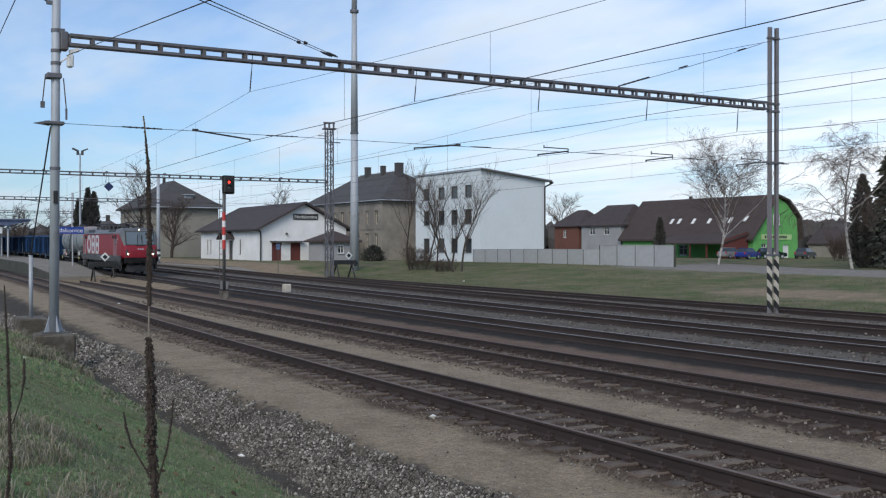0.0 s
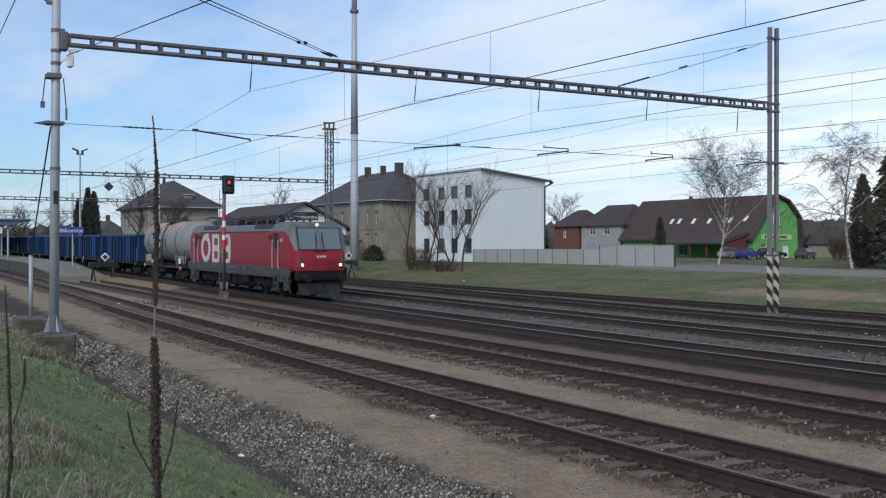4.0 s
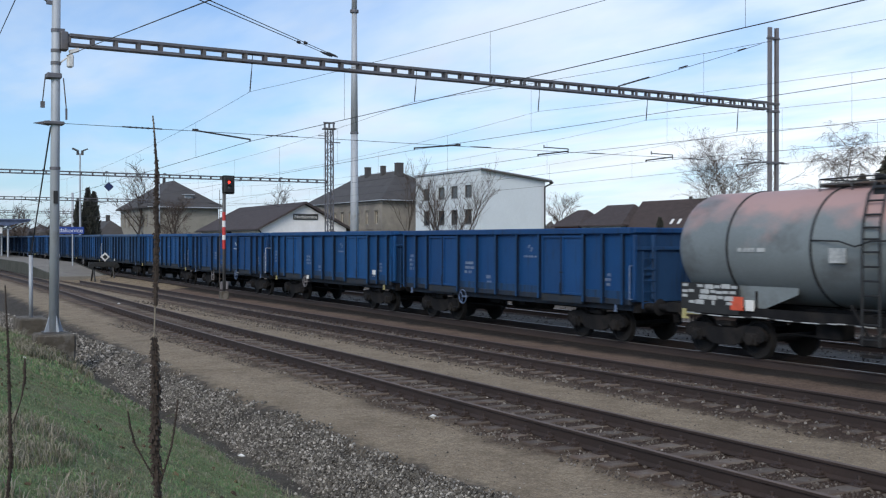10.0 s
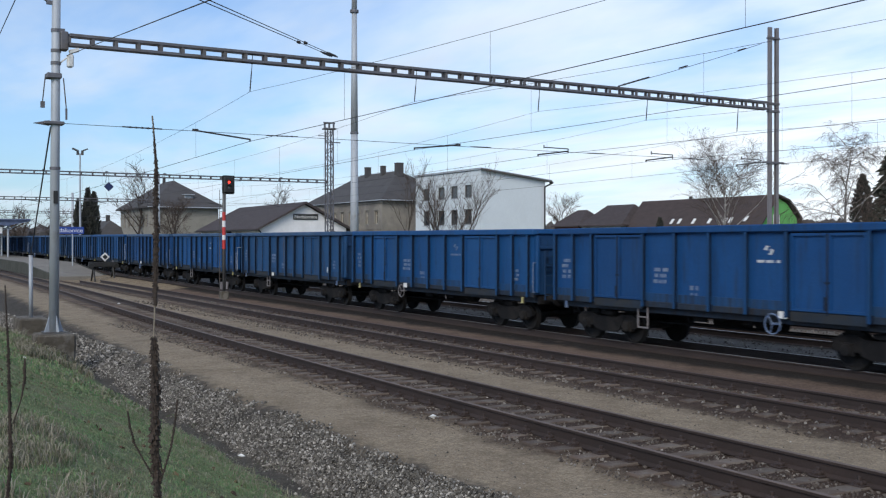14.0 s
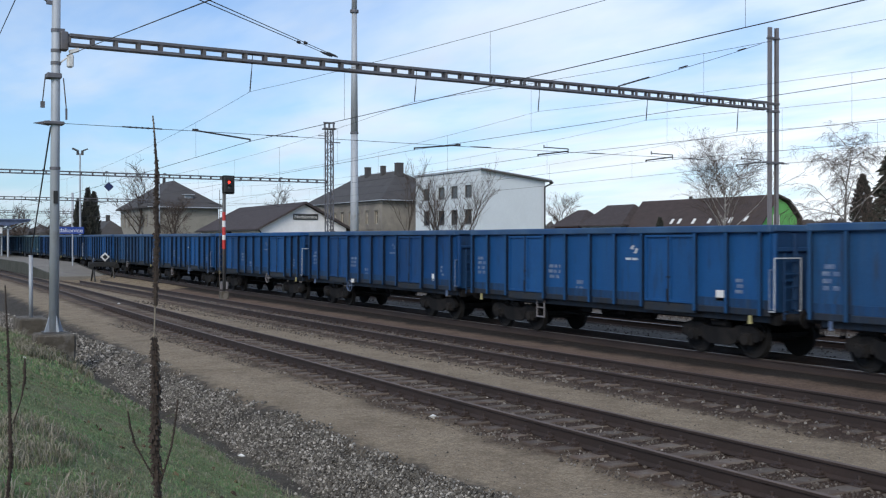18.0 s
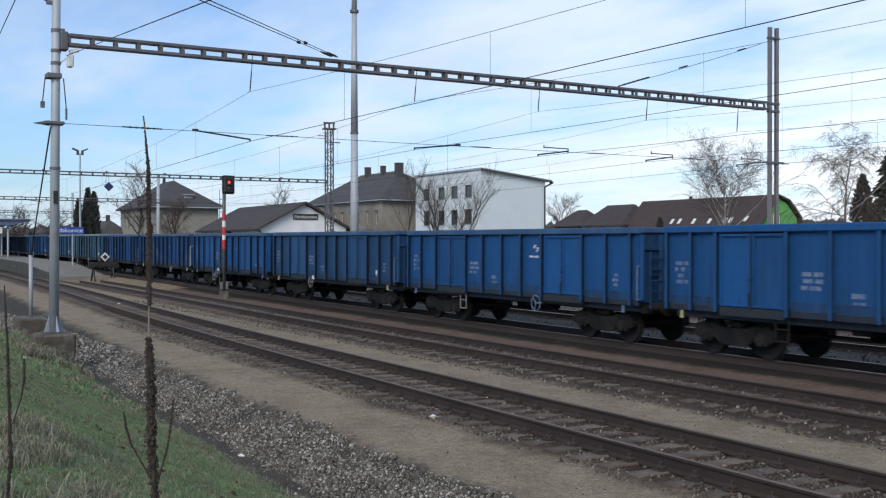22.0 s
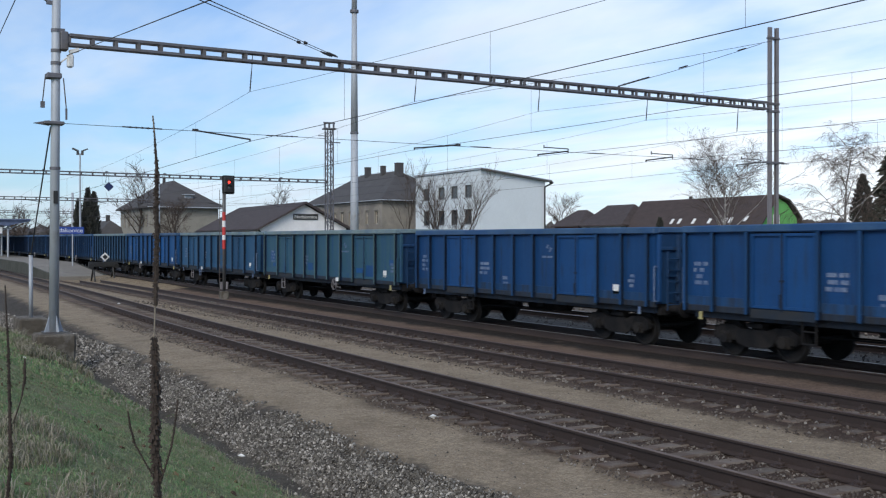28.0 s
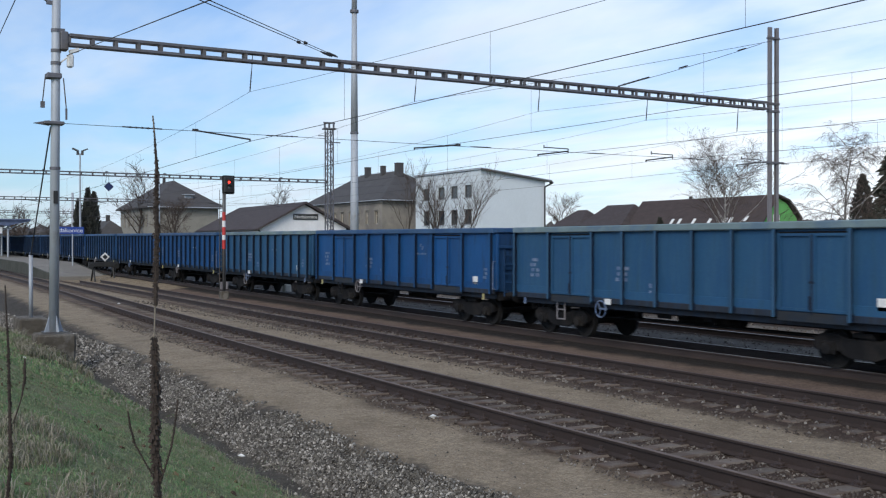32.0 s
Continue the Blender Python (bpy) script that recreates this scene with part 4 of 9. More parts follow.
    for x in (-1.55, -0.75, 0.05, 0.95):
        bx(bm, (x, 0, zc + R + 0.015), (0.06, 1.06, 0.06))
    part("roof_walkway", bm, M["steel_dark"], v)
    bm = bmesh.new()
    for y in (-0.55, 0.55):
        tube(bm, (-1.58, y, zc + R + 0.17), (0.1, y, zc + R + 0.19), 0.017, n=6)
        for x in (-1.58, -0.7):
            tube(bm, (x, y, zc + R - 0.10), (x, y, zc + R + 0.17), 0.017, n=6)
    tube(bm, (-1.58, -0.55, zc + R + 0.17), (-1.58, 0.55, zc + R + 0.17), 0.017, n=6)
    part("walkway_rail", bm, M["grille"], v)
    bm = bmesh.new()
    lathe(bm, [(zc + R - 0.1, 0.40), (zc + R + 0.12, 0.40), (zc + R + 0.13, 0.46), (zc + R + 0.18, 0.46), (zc + R + 0.22, 0.22)], "z", 20, (0.0, 0, 0))
    for i in range(6):
        a = i * math.pi / 3
        bx(bm, (0.43 * math.cos(a), 0.43 * math.sin(a), zc + R + 0.17), (0.07, 0.07, 0.16))
    bx(bm, (0.28, -0.62, zc + R - 0.16), (0.62, 0.30, 0.24), bevel=0.03)
    part("filling_dome", bm, M["grille"], v)
    bm = bmesh.new()
    tube(bm, (0.62, 0, zc + R - 0.05), (0.62, 0, zc + R + 0.30), 0.055, n=10)
    lathe(bm, [(zc + R + 0.24, 0.02), (zc + R + 0.25, 0.15), (zc + R + 0.28, 0.15), (zc + R + 0.29, 0.02)], "z", 14, (0.62, 0, 0))
    bx(bm, (0.62, 0, zc + R + 0.08), (0.26, 0.26, 0.10), bevel=0.02)
    part("valve", bm, M["grille"], v)
    thing_part("hand_lever", v, lambda bm: (tube(bm, (0.5, -0.3, zc + R + 0.10), (1.7, -0.3, zc + R + 0.16), 0.02, n=6), tube(bm, (1.7, -0.3, zc + R + 0.16), (2.5, -0.3, zc + R + 0.05), 0.016, n=6)), M["grille"])
    # saddles: grey skirts with sloped inner edges, dark hollow between them
    for name, edge in (("saddle", [(-5.0, 1.22), (-2.75, 1.22), (-1.78, 1.58), (-1.78, 1.74), (-5.1, 1.74)]), ("saddle", [(2.9, 1.22), (2.2, 1.50), (2.2, 1.74), (5.02, 1.74), (5.05, 1.60), (4.78, 1.22)])):
        for y in (-1.02, 0.99):
            thing_part(name, v, lambda bm: prism(bm, edge, "y", y, y + 0.03), ma)
    for x in (-4.9, -3.0, 3.2, 4.7):
        piece("web_plate", "web_plate", lambda bm: bx(bm, (0, 0, 1.42), (0.04, 2.12, 0.40)), M["under"], v, loc=(x, 0, 0))
    for s in (-1, 1):
        thing_part("sole_bar", v, lambda bm: (bx(bm, (0, s * 1.14, 1.10), (11.9, 0.03, 0.24)), bx(bm, (0, s * 1.10, 1.21), (11.9, 0.11, 0.02)), bx(bm, (0, s * 1.10, 0.99), (11.9, 0.11, 0.02))), M["under"])
    bm = bmesh.new()
    bx(bm, (0, 0, 1.08), (11.9, 0.5, 0.34))
    for x in (-5.9, -3.7, 0.0, 3.7, 5.9):
        bx(bm, (x, 0, 1.1), (0.2, 2.2, 0.25))
    bx(bm, (-1.1, -0.6, 0.80), (0.7, 0.5, 0.4), bevel=0.04)
    tube(bm, (0.9, 0.2, 0.82), (2.2, 0.2, 0.82), 0.2, n=14)
    tube(bm, (-2.6, -0.5, 0.62), (2.6, -0.5, 0.62), 0.025, n=6)
    part("underframe", bm, M["under"], v)
    thing_part("air_tank", v, lambda bm: lathe(bm, [(5.05, 0.02), (5.08, 0.14), (5.14, 0.2), (5.9, 0.2), (5.96, 0.14), (5.99, 0.02)], "x", 16, (0, -0.75, 1.42)), M["under"])
    # striped guard rope along the side, in four sagging spans
    for i in range(40):
        x = -5.05 + (i + 0.5) * 0.24
        u = (x + 5.05) % 2.4 / 2.4
        piece(("rope", i % 3 == 2), "guard_rope", lambda bm: tube(bm, (-0.12, -1.30, 0), (0.12, -1.30, 0), 0.014, n=6), M["black"] if i % 3 == 2 else M["card"], v, loc=(x, 0, 1.03 - 0.16 * u * (1 - u)))
    # dark notice rack with rows of white cards
    rack = thing_part("notice_rack", v, lambda bm: bx(bm, (-4.38, -1.19, 1.40), (1.95, 0.03, 0.74)), M["black"], "dark rack of white cards")
    cards = random.Random(12)
    for row in range(5):
        x = -5.33
        while x < -3.5 - 0.25 * (row > 2):
            w = cards.uniform(0.14, 0.34)
            if x + w < -3.42 and cards.random() < (0.92 if row < 3 else 0.5):
                piece(("card", round(w, 1)), "card", lambda bm: bx(bm, (0, -1.211, 0), (round(w, 1) - 0.02, 0.01, cards.choice((0.07, 0.09, 0.11)))), M["card"], rack, loc=(x + w / 2, 0, 1.70 - 0.135 * row + cards.uniform(-0.015, 0.015)))
            x += w + 0.035
    for x, z, w, h, m2, lab in ((-3.47, 1.31, 0.40, 0.33, "orange", "orange warning plate"), (-3.06, 1.28, 0.27, 0.26, "plate", "small white plate"), (3.50, 1.34, 0.66, 0.66, "black", "black notice board"), (4.10, 1.42, 0.50, 0.36, "plate", "white placard")):
        bm = bmesh.new()
        bx(bm, (x, -1.20, z), (w, 0.03, h), bevel=0.008)
        part("plate", bm, M[m2], v, lab)
    bm = bmesh.new()
    bars(bm, -2.86, 2.60, 0.86, 0.15, y=-R - 0.012, seed=4, gap=0)
    part("lettering", bm, M["card"], v, "short pale lettering bar")
    bm = bmesh.new()
    bx(bm, (-0.42, -R - 0.012, 2.49), (0.42, 0.03, 0.32))
    part("plate", bm, M["card"], v, "weathered white plate")
    thing_part("lettering", v, lambda bm: bars(bm, 3.50, 1.34, 0.54, 0.56, y=-1.222, seed=8, gap=0), M["steel_dark"], "faint grey lines of writing")
    # end platform with a low rail and the brake column
    bm = bmesh.new()
    for y in (-1.22, 1.22):
        tube(bm, (6.05, y, 1.2), (6.05, y, 2.1), 0.018, n=6)
        tube(bm, (6.05, y, 2.1), (5.45, y, 2.1), 0.018, n=6)
        tube(bm, (5.45, y, 2.1), (5.34, y, 1.95), 0.018, n=6)
        tube(bm, (5.34, y, 1.95), (5.34, y, 1.2), 0.018, n=6)
    tube(bm, (6.05, -1.22, 2.1), (6.05, 1.22, 2.1), 0.018, n=6)
    part("end_platform_rail", bm, M["black"], v)
    thing_part("end_platform", v, lambda bm: bx(bm, (5.75, 0, 1.25), (0.62, 2.4, 0.05)), M["under"])
    thing_part("brake_column", v, lambda bm: (tube(bm, (5.95, -0.55, 1.2), (5.95, -0.55, 2.22), 0.06, n=8), bx(bm, (5.95, -0.55, 2.20), (0.16, 0.16, 0.12), bevel=0.02)), M["black"])
    for x in (-5.15, 4.55):
        piece("yellow_clip", "rope_hook", lambda bm: (bx(bm, (0, -1.30, 1.00), (0.10, 0.06, 0.22)), bx(bm, (0.05, -1.32, 0.89), (0.20, 0.05, 0.05)), bx(bm, (0.25, -1.28, 1.00), (0.40, 0.03, 0.04))), M["yellow"], v, loc=(x, 0, 0))
    running_gear(v, 5.93, 4.05)


def locomotive(p):
    v = thing("electric_locomotive", "red electric locomotive with grey roof, pale logo and lit headlights", "locomotive")
    VEHICLES.append((v, p))
    st = [0.0, 2.0, 4.0, 5.9, 6.4, 6.9, 7.3, 7.7, 8.0, 8.1, 8.2, 8.3, 8.4, 8.45, 8.5, 8.6, 8.7, 8.78, 8.86, 8.92, 8.97, 9.0]
    st = [-x for x in st[:0:-1]] + st

    def width(x):
        return float(np.interp(abs(x), (7.6, 8.0, 8.5, 8.8, 8.92, 9.0), (1.49, 1.48, 1.41, 1.30, 1.22, 1.10)))

    def ridge(x):
        return float(np.interp(abs(x), (5.9, 6.4, 7.7, 8.0, 8.2, 8.4, 8.5, 8.86, 8.92, 8.97, 9.0), (3.63, 3.72, 3.72, 3.70, 3.64, 3.53, 3.42, 2.34, 2.26, 2.10, 1.96)))

    def belt(x):
        return min(float(np.interp(abs(x), (7.9, 8.1, 8.3, 8.5, 8.7, 8.8, 8.86, 8.97, 9.0), (3.25, 3.18, 3.02, 2.80, 2.52, 2.38, 2.30, 2.1, 1.9))), ridge(x) - 0.03)

    def low_row(x):
        w, b = width(x), belt(x)
        lo = float(np.interp(abs(x), (8.5, 8.7), (1.20, 1.36)))
        return [(w - 0.03, lo), (w, lo + 0.1), (w, lo + 0.1 + (b - lo - 0.1) * 0.33), (w, lo + 0.1 + (b - lo - 0.1) * 0.66), (w, b)]

    def up_row(x):
        w, b, r = width(x), belt(x), ridge(x)
        f = float(np.interp(abs(x), (7.9, 8.5), (1.0, 0.3)))
        return [(w, b), (w - 0.06 * f - 0.02, b + 0.3 * (r - b)), (w - 0.40 * f, r - 0.05 * (r - b)), (w - 0.62 * f, r)]

    bm = bmesh.new()
    for s in (-1, 1):
        rows = [[bm.verts.new((x, s * y, z)) for y, z in low_row(x)] for x in st]
        for a, c in zip(rows, rows[1:]):
            for i in range(len(a) - 1):
                bm.faces.new((a[i], c[i], c[i + 1], a[i + 1]))
        ends = (rows[0], rows[-1]) if s < 0 else ends + (rows[0], rows[-1])
    for a, c in ((ends[0], ends[2]), (ends[1], ends[3])):
        for i in range(len(a) - 1):
            bm.faces.new((a[i], c[i], c[i + 1], a[i + 1]))
    bmesh.ops.recalc_face_normals(bm, faces=bm.faces)
    part("body", bm, M["loco_red"], v, "glossy red body shell", smooth=True)
    bm = bmesh.new()
    rows = []
    for x in st:
        u = up_row(x)
        rows.append([bm.verts.new((x, -y, z)) for y, z in u] + [bm.verts.new((x, y, z)) for y, z in u[::-1]])
    for a, c in zip(rows, rows[1:]):
        for i in range(len(a) - 1):
            bm.faces.new((a[i], c[i], c[i + 1], a[i + 1]))
    bm.faces.new(rows[0])
    bm.faces.new(rows[-1][::-1])
    bmesh.ops.recalc_face_normals(bm, faces=bm.faces)
    for f in bm.faces:
        f.material_index = 1 if min(abs(w.co.x) for w in f.verts) > 8.85 else 0
    part("roof", bm, (M["roof_grey"], M["loco_red"]), v, "grey roof and cab surround", smooth=True)
    for y in (-1.47, 1.47):
        bm = bmesh.new()
        bx(bm, (0, y, 1.30), (17.3, 0.08, 0.42), bevel=0.02)
        bx(bm, (0, y * 0.99, 1.05), (16.9, 0.06, 0.12))
        part("side_sill", bm, M["loco_grey"], v, "grey side sill")
        bm = bmesh.new()
        bx(bm, (0, y * 1.012, 3.24), (11.9, 0.03, 0.05))
        part("gutter", bm, M["black"], v)
    for sx in (-1, 1):
        g = lambda q: sx * q
        # windscreen with rubber frame and wipers
        bm = bmesh.new()
        prism(bm, [(g(8.495), 3.42), (g(8.525), 3.43), (g(8.88), 2.335), (g(8.85), 2.32)], "y", -1.12, 1.12)
        part("windscreen_frame", bm, M["black"], v)
        bm = bmesh.new()
        for y0, y1 in ((-1.06, -0.01), (0.01, 1.06)):
            prism(bm, [(g(8.525), 3.37), (g(8.55), 3.38), (g(8.885), 2.39), (g(8.86), 2.38)], "y", y0, y1)
        part("windscreen", bm, M["screen"], v, "slanted windscreen")
        for y in (-0.22, 0.16):
            bm = bmesh.new()
            tube(bm, (g(8.93), y, 2.33), (g(8.70), y * 0.8 - 0.04, 3.02), 0.018, n=6)
            tube(bm, (g(8.88), y * 0.95, 2.48), (g(8.64), y * 0.8 + 0.02, 3.2), 0.024, n=6)
            bx(bm, (g(8.92), y, 2.31), (0.08, 0.3, 0.06))
            part("wiper", bm, M["black"], v)
        for y in (-1.0, 1.0):
            bm = bmesh.new()
            bx(bm, (g(8.93), y, 1.74), (0.16, 0.30, 0.48), rz=-sx * y * 0.45, bevel=0.03)
            unit = part("headlight", bm, M["lamp_glass"], v, "headlight unit")
            bm = bmesh.new()
            lathe(bm, [(g(8.97), 0.07), (g(9.025), 0.07), (g(9.035), 0.04)], "x", 18, (0, y * 0.985, 1.64))
            part("lamp", bm, M["lamp_on"] if sx > 0 else M["lamp_glass"], unit, "lit headlamp" if sx > 0 else "", smooth=True)
        bm = bmesh.new()
        lathe(bm, [(g(8.34), 0.05), (g(8.43), 0.05), (g(8.44), 0.03)], "x", 16, (0, 0, 3.56))
        part("top_lamp", bm, M["lamp_on"] if sx > 0 else M["lamp_glass"], v, "lit top headlamp" if sx > 0 else "", smooth=True)
        for y in (-0.55, 0.55):
            for i in range(4):
                bm = bmesh.new()
                bx(bm, (g(9.0), y * 0.8, 1.46 + i * 0.11), (0.05, 0.62, 0.04), bevel=0.012)
                part("louvre", bm, M["loco_red"], v)
        bm = bmesh.new()
        for i, y in enumerate((-0.17, 0.0, 0.17)):
            bx(bm, (g(8.985), y, 2.03), (0.03, 0.12, 0.10), bevel=0.008)
        part("logo_mark", bm, M["logo"], v, "small pale logo mark")
        # nose skirt, buffer beam and snow guard
        bm = bmesh.new()
        bx(bm, (g(8.72), 0, 1.12), (0.5, 2.45, 0.52), bevel=0.06)
        part("buffer_beam", bm, M["under"], v)
        bm = bmesh.new()
        prism(bm, [(g(8.40), 0.80), (g(8.72), 0.80), (g(8.88), 0.24), (g(8.70), 0.24)], "y", -1.02, 1.02)
        bx(bm, (g(8.88), 0, 0.34), (0.05, 0.7, 0.18))
        part("snow_guard", bm, M["black"], v)
        for y in (-0.875, 0.875):
            piece("buffer", "buffer", make_buffer, M["under"], v, smooth=True, loc=(g(8.92), y, 1.05), rz=0 if sx > 0 else 180)
        piece("hook", "coupling_hook", make_hook, M["under"], v, loc=(g(8.92), 0, 1.03), rz=0 if sx > 0 else 180)
        for sy in (-1, 1):
            # cab door, its window, grab rails and steps
            d = thing_part("cab_door", v, lambda bm: bx(bm, (g(6.84), sy * 1.490, 2.33), (0.66, 0.02, 1.62), bevel=0.008), M["loco_red"])
            thing_part("door_window", d, lambda bm: bx(bm, (g(6.84), sy * 1.500, 2.76), (0.46, 0.02, 0.72), bevel=0.04), M["glass"])
            thing_part("window_seal", d, lambda bm: bx(bm, (g(6.84), sy * 1.494, 2.76), (0.54, 0.02, 0.80), bevel=0.04), M["black"])
            for q in (6.42, 7.24):
                thing_part("grab_rail", v, lambda bm: (tube(bm, (g(q), sy * 1.55, 1.45), (g(q), sy * 1.55, 2.78), 0.022, n=6), tube(bm, (g(q), sy * 1.55, 2.78), (g(q), sy * 1.49, 2.82), 0.022, n=6), tube(bm, (g(q), sy * 1.55, 1.45), (g(q), sy * 1.47, 1.42), 0.022, n=6)), M["galv"])
            thing_part("step_unit", v, lambda bm: [bx(bm, (g(6.84), sy * 1.46, z), (0.5, 0.22, 0.04)) for z in (0.45, 0.75, 1.05)] + [bx(bm, (g(q), sy * 1.5, 0.76), (0.04, 0.1, 0.66)) for q in (6.58, 7.10)], M["loco_grey"])
            thing_part("side_plate", v, lambda bm: bx(bm, (g(7.55), sy * 1.485, 2.82), (0.26, 0.012, 0.14)), M["logo"])
            thing_part("mirror_camera", v, lambda bm: (bx(bm, (g(6.05), sy * 1.56, 2.98), (0.12, 0.16, 0.22), bevel=0.03), bx(bm, (g(6.05), sy * 1.5, 2.9), (0.06, 0.1, 0.06))), M["loco_grey"])
            thing_part("roof_grille", v, lambda bm: (bx(bm, (g(4.55), sy * 1.335, 3.45), (2.65, 0.05, 0.36), rx=sy * 0.42, bevel=0.01), [bx(bm, (g(4.55), sy * (1.39 - i * 0.035), 3.34 + i * 0.075), (2.55, 0.03, 0.02)) for i in range(4)]), M["grille"])
            thing_part("skirt_box", v, lambda bm: (bx(bm, (g(7.7), sy * 1.35, 0.98), (1.25, 0.22, 0.40), bevel=0.03), bx(bm, (g(8.0), sy * 1.38, 0.58), (0.5, 0.2, 0.36), bevel=0.02)), M["loco_grey"])
            # flat black plates in place of the shade within skirt openings; nothing is cut
            thing_part("skirt_recess", v, lambda bm: bx(bm, (g(7.9), sy * 1.462, 1.0), (0.4, 0.02, 0.2)), M["black"])
            thing_part("step_recess", v, lambda bm: bx(bm, (g(8.0), sy * 1.482, 0.6), (0.3, 0.02, 0.18)), M["black"])
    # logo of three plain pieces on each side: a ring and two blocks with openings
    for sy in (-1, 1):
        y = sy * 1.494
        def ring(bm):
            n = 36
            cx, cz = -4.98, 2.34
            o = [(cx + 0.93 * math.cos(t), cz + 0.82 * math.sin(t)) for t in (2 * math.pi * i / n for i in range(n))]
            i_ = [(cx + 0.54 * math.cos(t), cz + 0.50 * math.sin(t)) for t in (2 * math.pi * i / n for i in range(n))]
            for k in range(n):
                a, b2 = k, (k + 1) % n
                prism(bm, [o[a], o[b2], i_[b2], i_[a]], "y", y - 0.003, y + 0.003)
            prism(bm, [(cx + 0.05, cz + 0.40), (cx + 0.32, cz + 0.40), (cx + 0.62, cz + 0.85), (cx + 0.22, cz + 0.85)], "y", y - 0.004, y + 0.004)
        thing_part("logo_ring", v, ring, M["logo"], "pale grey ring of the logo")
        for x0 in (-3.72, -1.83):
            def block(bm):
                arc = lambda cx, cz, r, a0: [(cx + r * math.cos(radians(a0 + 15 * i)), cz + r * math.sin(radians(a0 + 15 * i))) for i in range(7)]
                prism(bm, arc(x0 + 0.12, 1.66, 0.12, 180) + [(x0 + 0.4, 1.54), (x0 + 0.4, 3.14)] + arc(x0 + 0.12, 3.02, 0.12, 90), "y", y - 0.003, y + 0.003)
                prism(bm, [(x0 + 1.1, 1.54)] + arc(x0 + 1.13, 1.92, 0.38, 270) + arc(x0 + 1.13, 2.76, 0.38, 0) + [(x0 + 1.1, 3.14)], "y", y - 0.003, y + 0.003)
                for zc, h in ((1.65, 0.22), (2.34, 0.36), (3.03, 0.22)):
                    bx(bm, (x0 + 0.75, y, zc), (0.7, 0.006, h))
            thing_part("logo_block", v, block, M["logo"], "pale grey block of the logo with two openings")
        for i, (a, w) in enumerate(((-3.2, 0.9), (0.3, 1.8), (-0.9, 0.5), (2.0, 0.5), (4.2, 1.2))):
            thing_part("lettering", v, lambda bm: bars(bm, a, 1.36, w, 0.10, y=sy * 1.514, seed=i, gap=0), M["chalk"])
        for a in (-2.0, -1.6, 1.5, 2.6, 5.6, -5.9):
            thing_part("socket", v, lambda bm: lathe(bm, [(sy * 1.50, 0.06), (sy * 1.525, 0.06)], "y", 10, (a, 0, 1.36)), M["black"])
        for i in range(5):
            thing_part("data_plate", v, lambda bm: bx(bm, (-0.15 + i * 0.14, sy * 1.5, 1.13), (0.09, 0.012, 0.09)), M["logo"])
    # roof gear
    def lower(*a):
        thing_part(*a).location.z = -0.13

    for i in range(14):
        x = -5.6 + i * 0.86
        piece("insulator", "insulator", lambda bm: lathe(bm, [(0, 0.07), (0.05, 0.07), (0.06, 0.045), (0.10, 0.085), (0.13, 0.045), (0.17, 0.085), (0.20, 0.045), (0.24, 0.085), (0.27, 0.05), (0.33, 0.05)], "z", 12), M["steel_dark"], v, smooth=True, loc=(x, (-0.55, 0.45)[i % 2], 3.61))
    lower("roof_busbar", v, lambda bm: (tube(bm, (-5.8, -0.5, 4.1), (5.8, -0.5, 4.1), 0.03, n=6), tube(bm, (-5.0, 0.45, 4.14), (3.0, 0.45, 4.14), 0.03, n=6), tube(bm, (-1.2, -0.5, 4.1), (-0.8, 0.45, 4.22), 0.03, n=6)), M["wire"])
    for x, y, z, w, d, h in ((1.2, 0.1, 3.90, 1.0, 0.6, 0.26), (-1.5, 0.1, 3.88, 1.4, 0.7, 0.22), (3.1, 0.2, 4.0, 0.3, 0.3, 0.5), (0.0, -0.2, 3.95, 0.35, 0.35, 0.4), (-3.0, 0.1, 3.95, 0.5, 0.3, 0.36), (2.2, -0.3, 3.9, 0.5, 0.25, 0.28)):
        lower("roof_switch_box", v, lambda bm: bx(bm, (x, y, z), (w, d, h), bevel=0.03), M["under"])
    for x in (-2.4, -0.6, 0.6, 1.9, 2.7, 3.6):
        lower("roof_cable", v, lambda bm: (tube(bm, (x, -0.5, 4.12), (x + 0.1, -0.1, 4.26), 0.028, n=6), tube(bm, (x + 0.1, -0.1, 4.26), (x, 0.45, 4.1), 0.028, n=6), tube(bm, (x, -0.5, 3.75), (x, -0.5, 4.2), 0.03, n=6)), M["wire"])
    for x in (-2.0, 2.0):
        lower("roof_duct", v, lambda bm: bx(bm, (x, -0.42, 3.80), (3.4, 0.22, 0.10), bevel=0.02), M["under"])
    for s in (-1, 1):
        def pan(bm):
            x0 = s * 4.4
            for y in (-0.5, 0.5):
                tube(bm, (x0, y, 4.0), (x0 + s * 2.0, y, 4.0), 0.03, n=6)
                for q in (0.1, 1.9):
                    tube(bm, (x0 + s * q, y, 3.72), (x0 + s * q, y, 4.0), 0.06, n=8)
            for q in (0.1, 1.9):
                tube(bm, (x0 + s * q, -0.5, 4.0), (x0 + s * q, 0.5, 4.0), 0.03, n=6)
            tube(bm, (x0 + s * 1.8, 0, 4.05), (x0 - s * 0.1, 0, 4.20), 0.055, 0.04, n=8)
            for y in (-0.35, 0.35):
                tube(bm, (x0 - s * 0.1, y * 0.5, 4.22), (x0 + s * 2.5, y * 1.6, 4.27), 0.025, n=6)
            for q in (2.35, 2.75):
                tube(bm, (x0 + s * q, -0.65, 4.30), (x0 + s * q, 0.65, 4.30), 0.035, n=6)
                for e in (-1, 1):
                    tube(bm, (x0 + s * q, e * 0.65, 4.30), (x0 + s * q, e * 0.95, 4.12), 0.02, n=6)
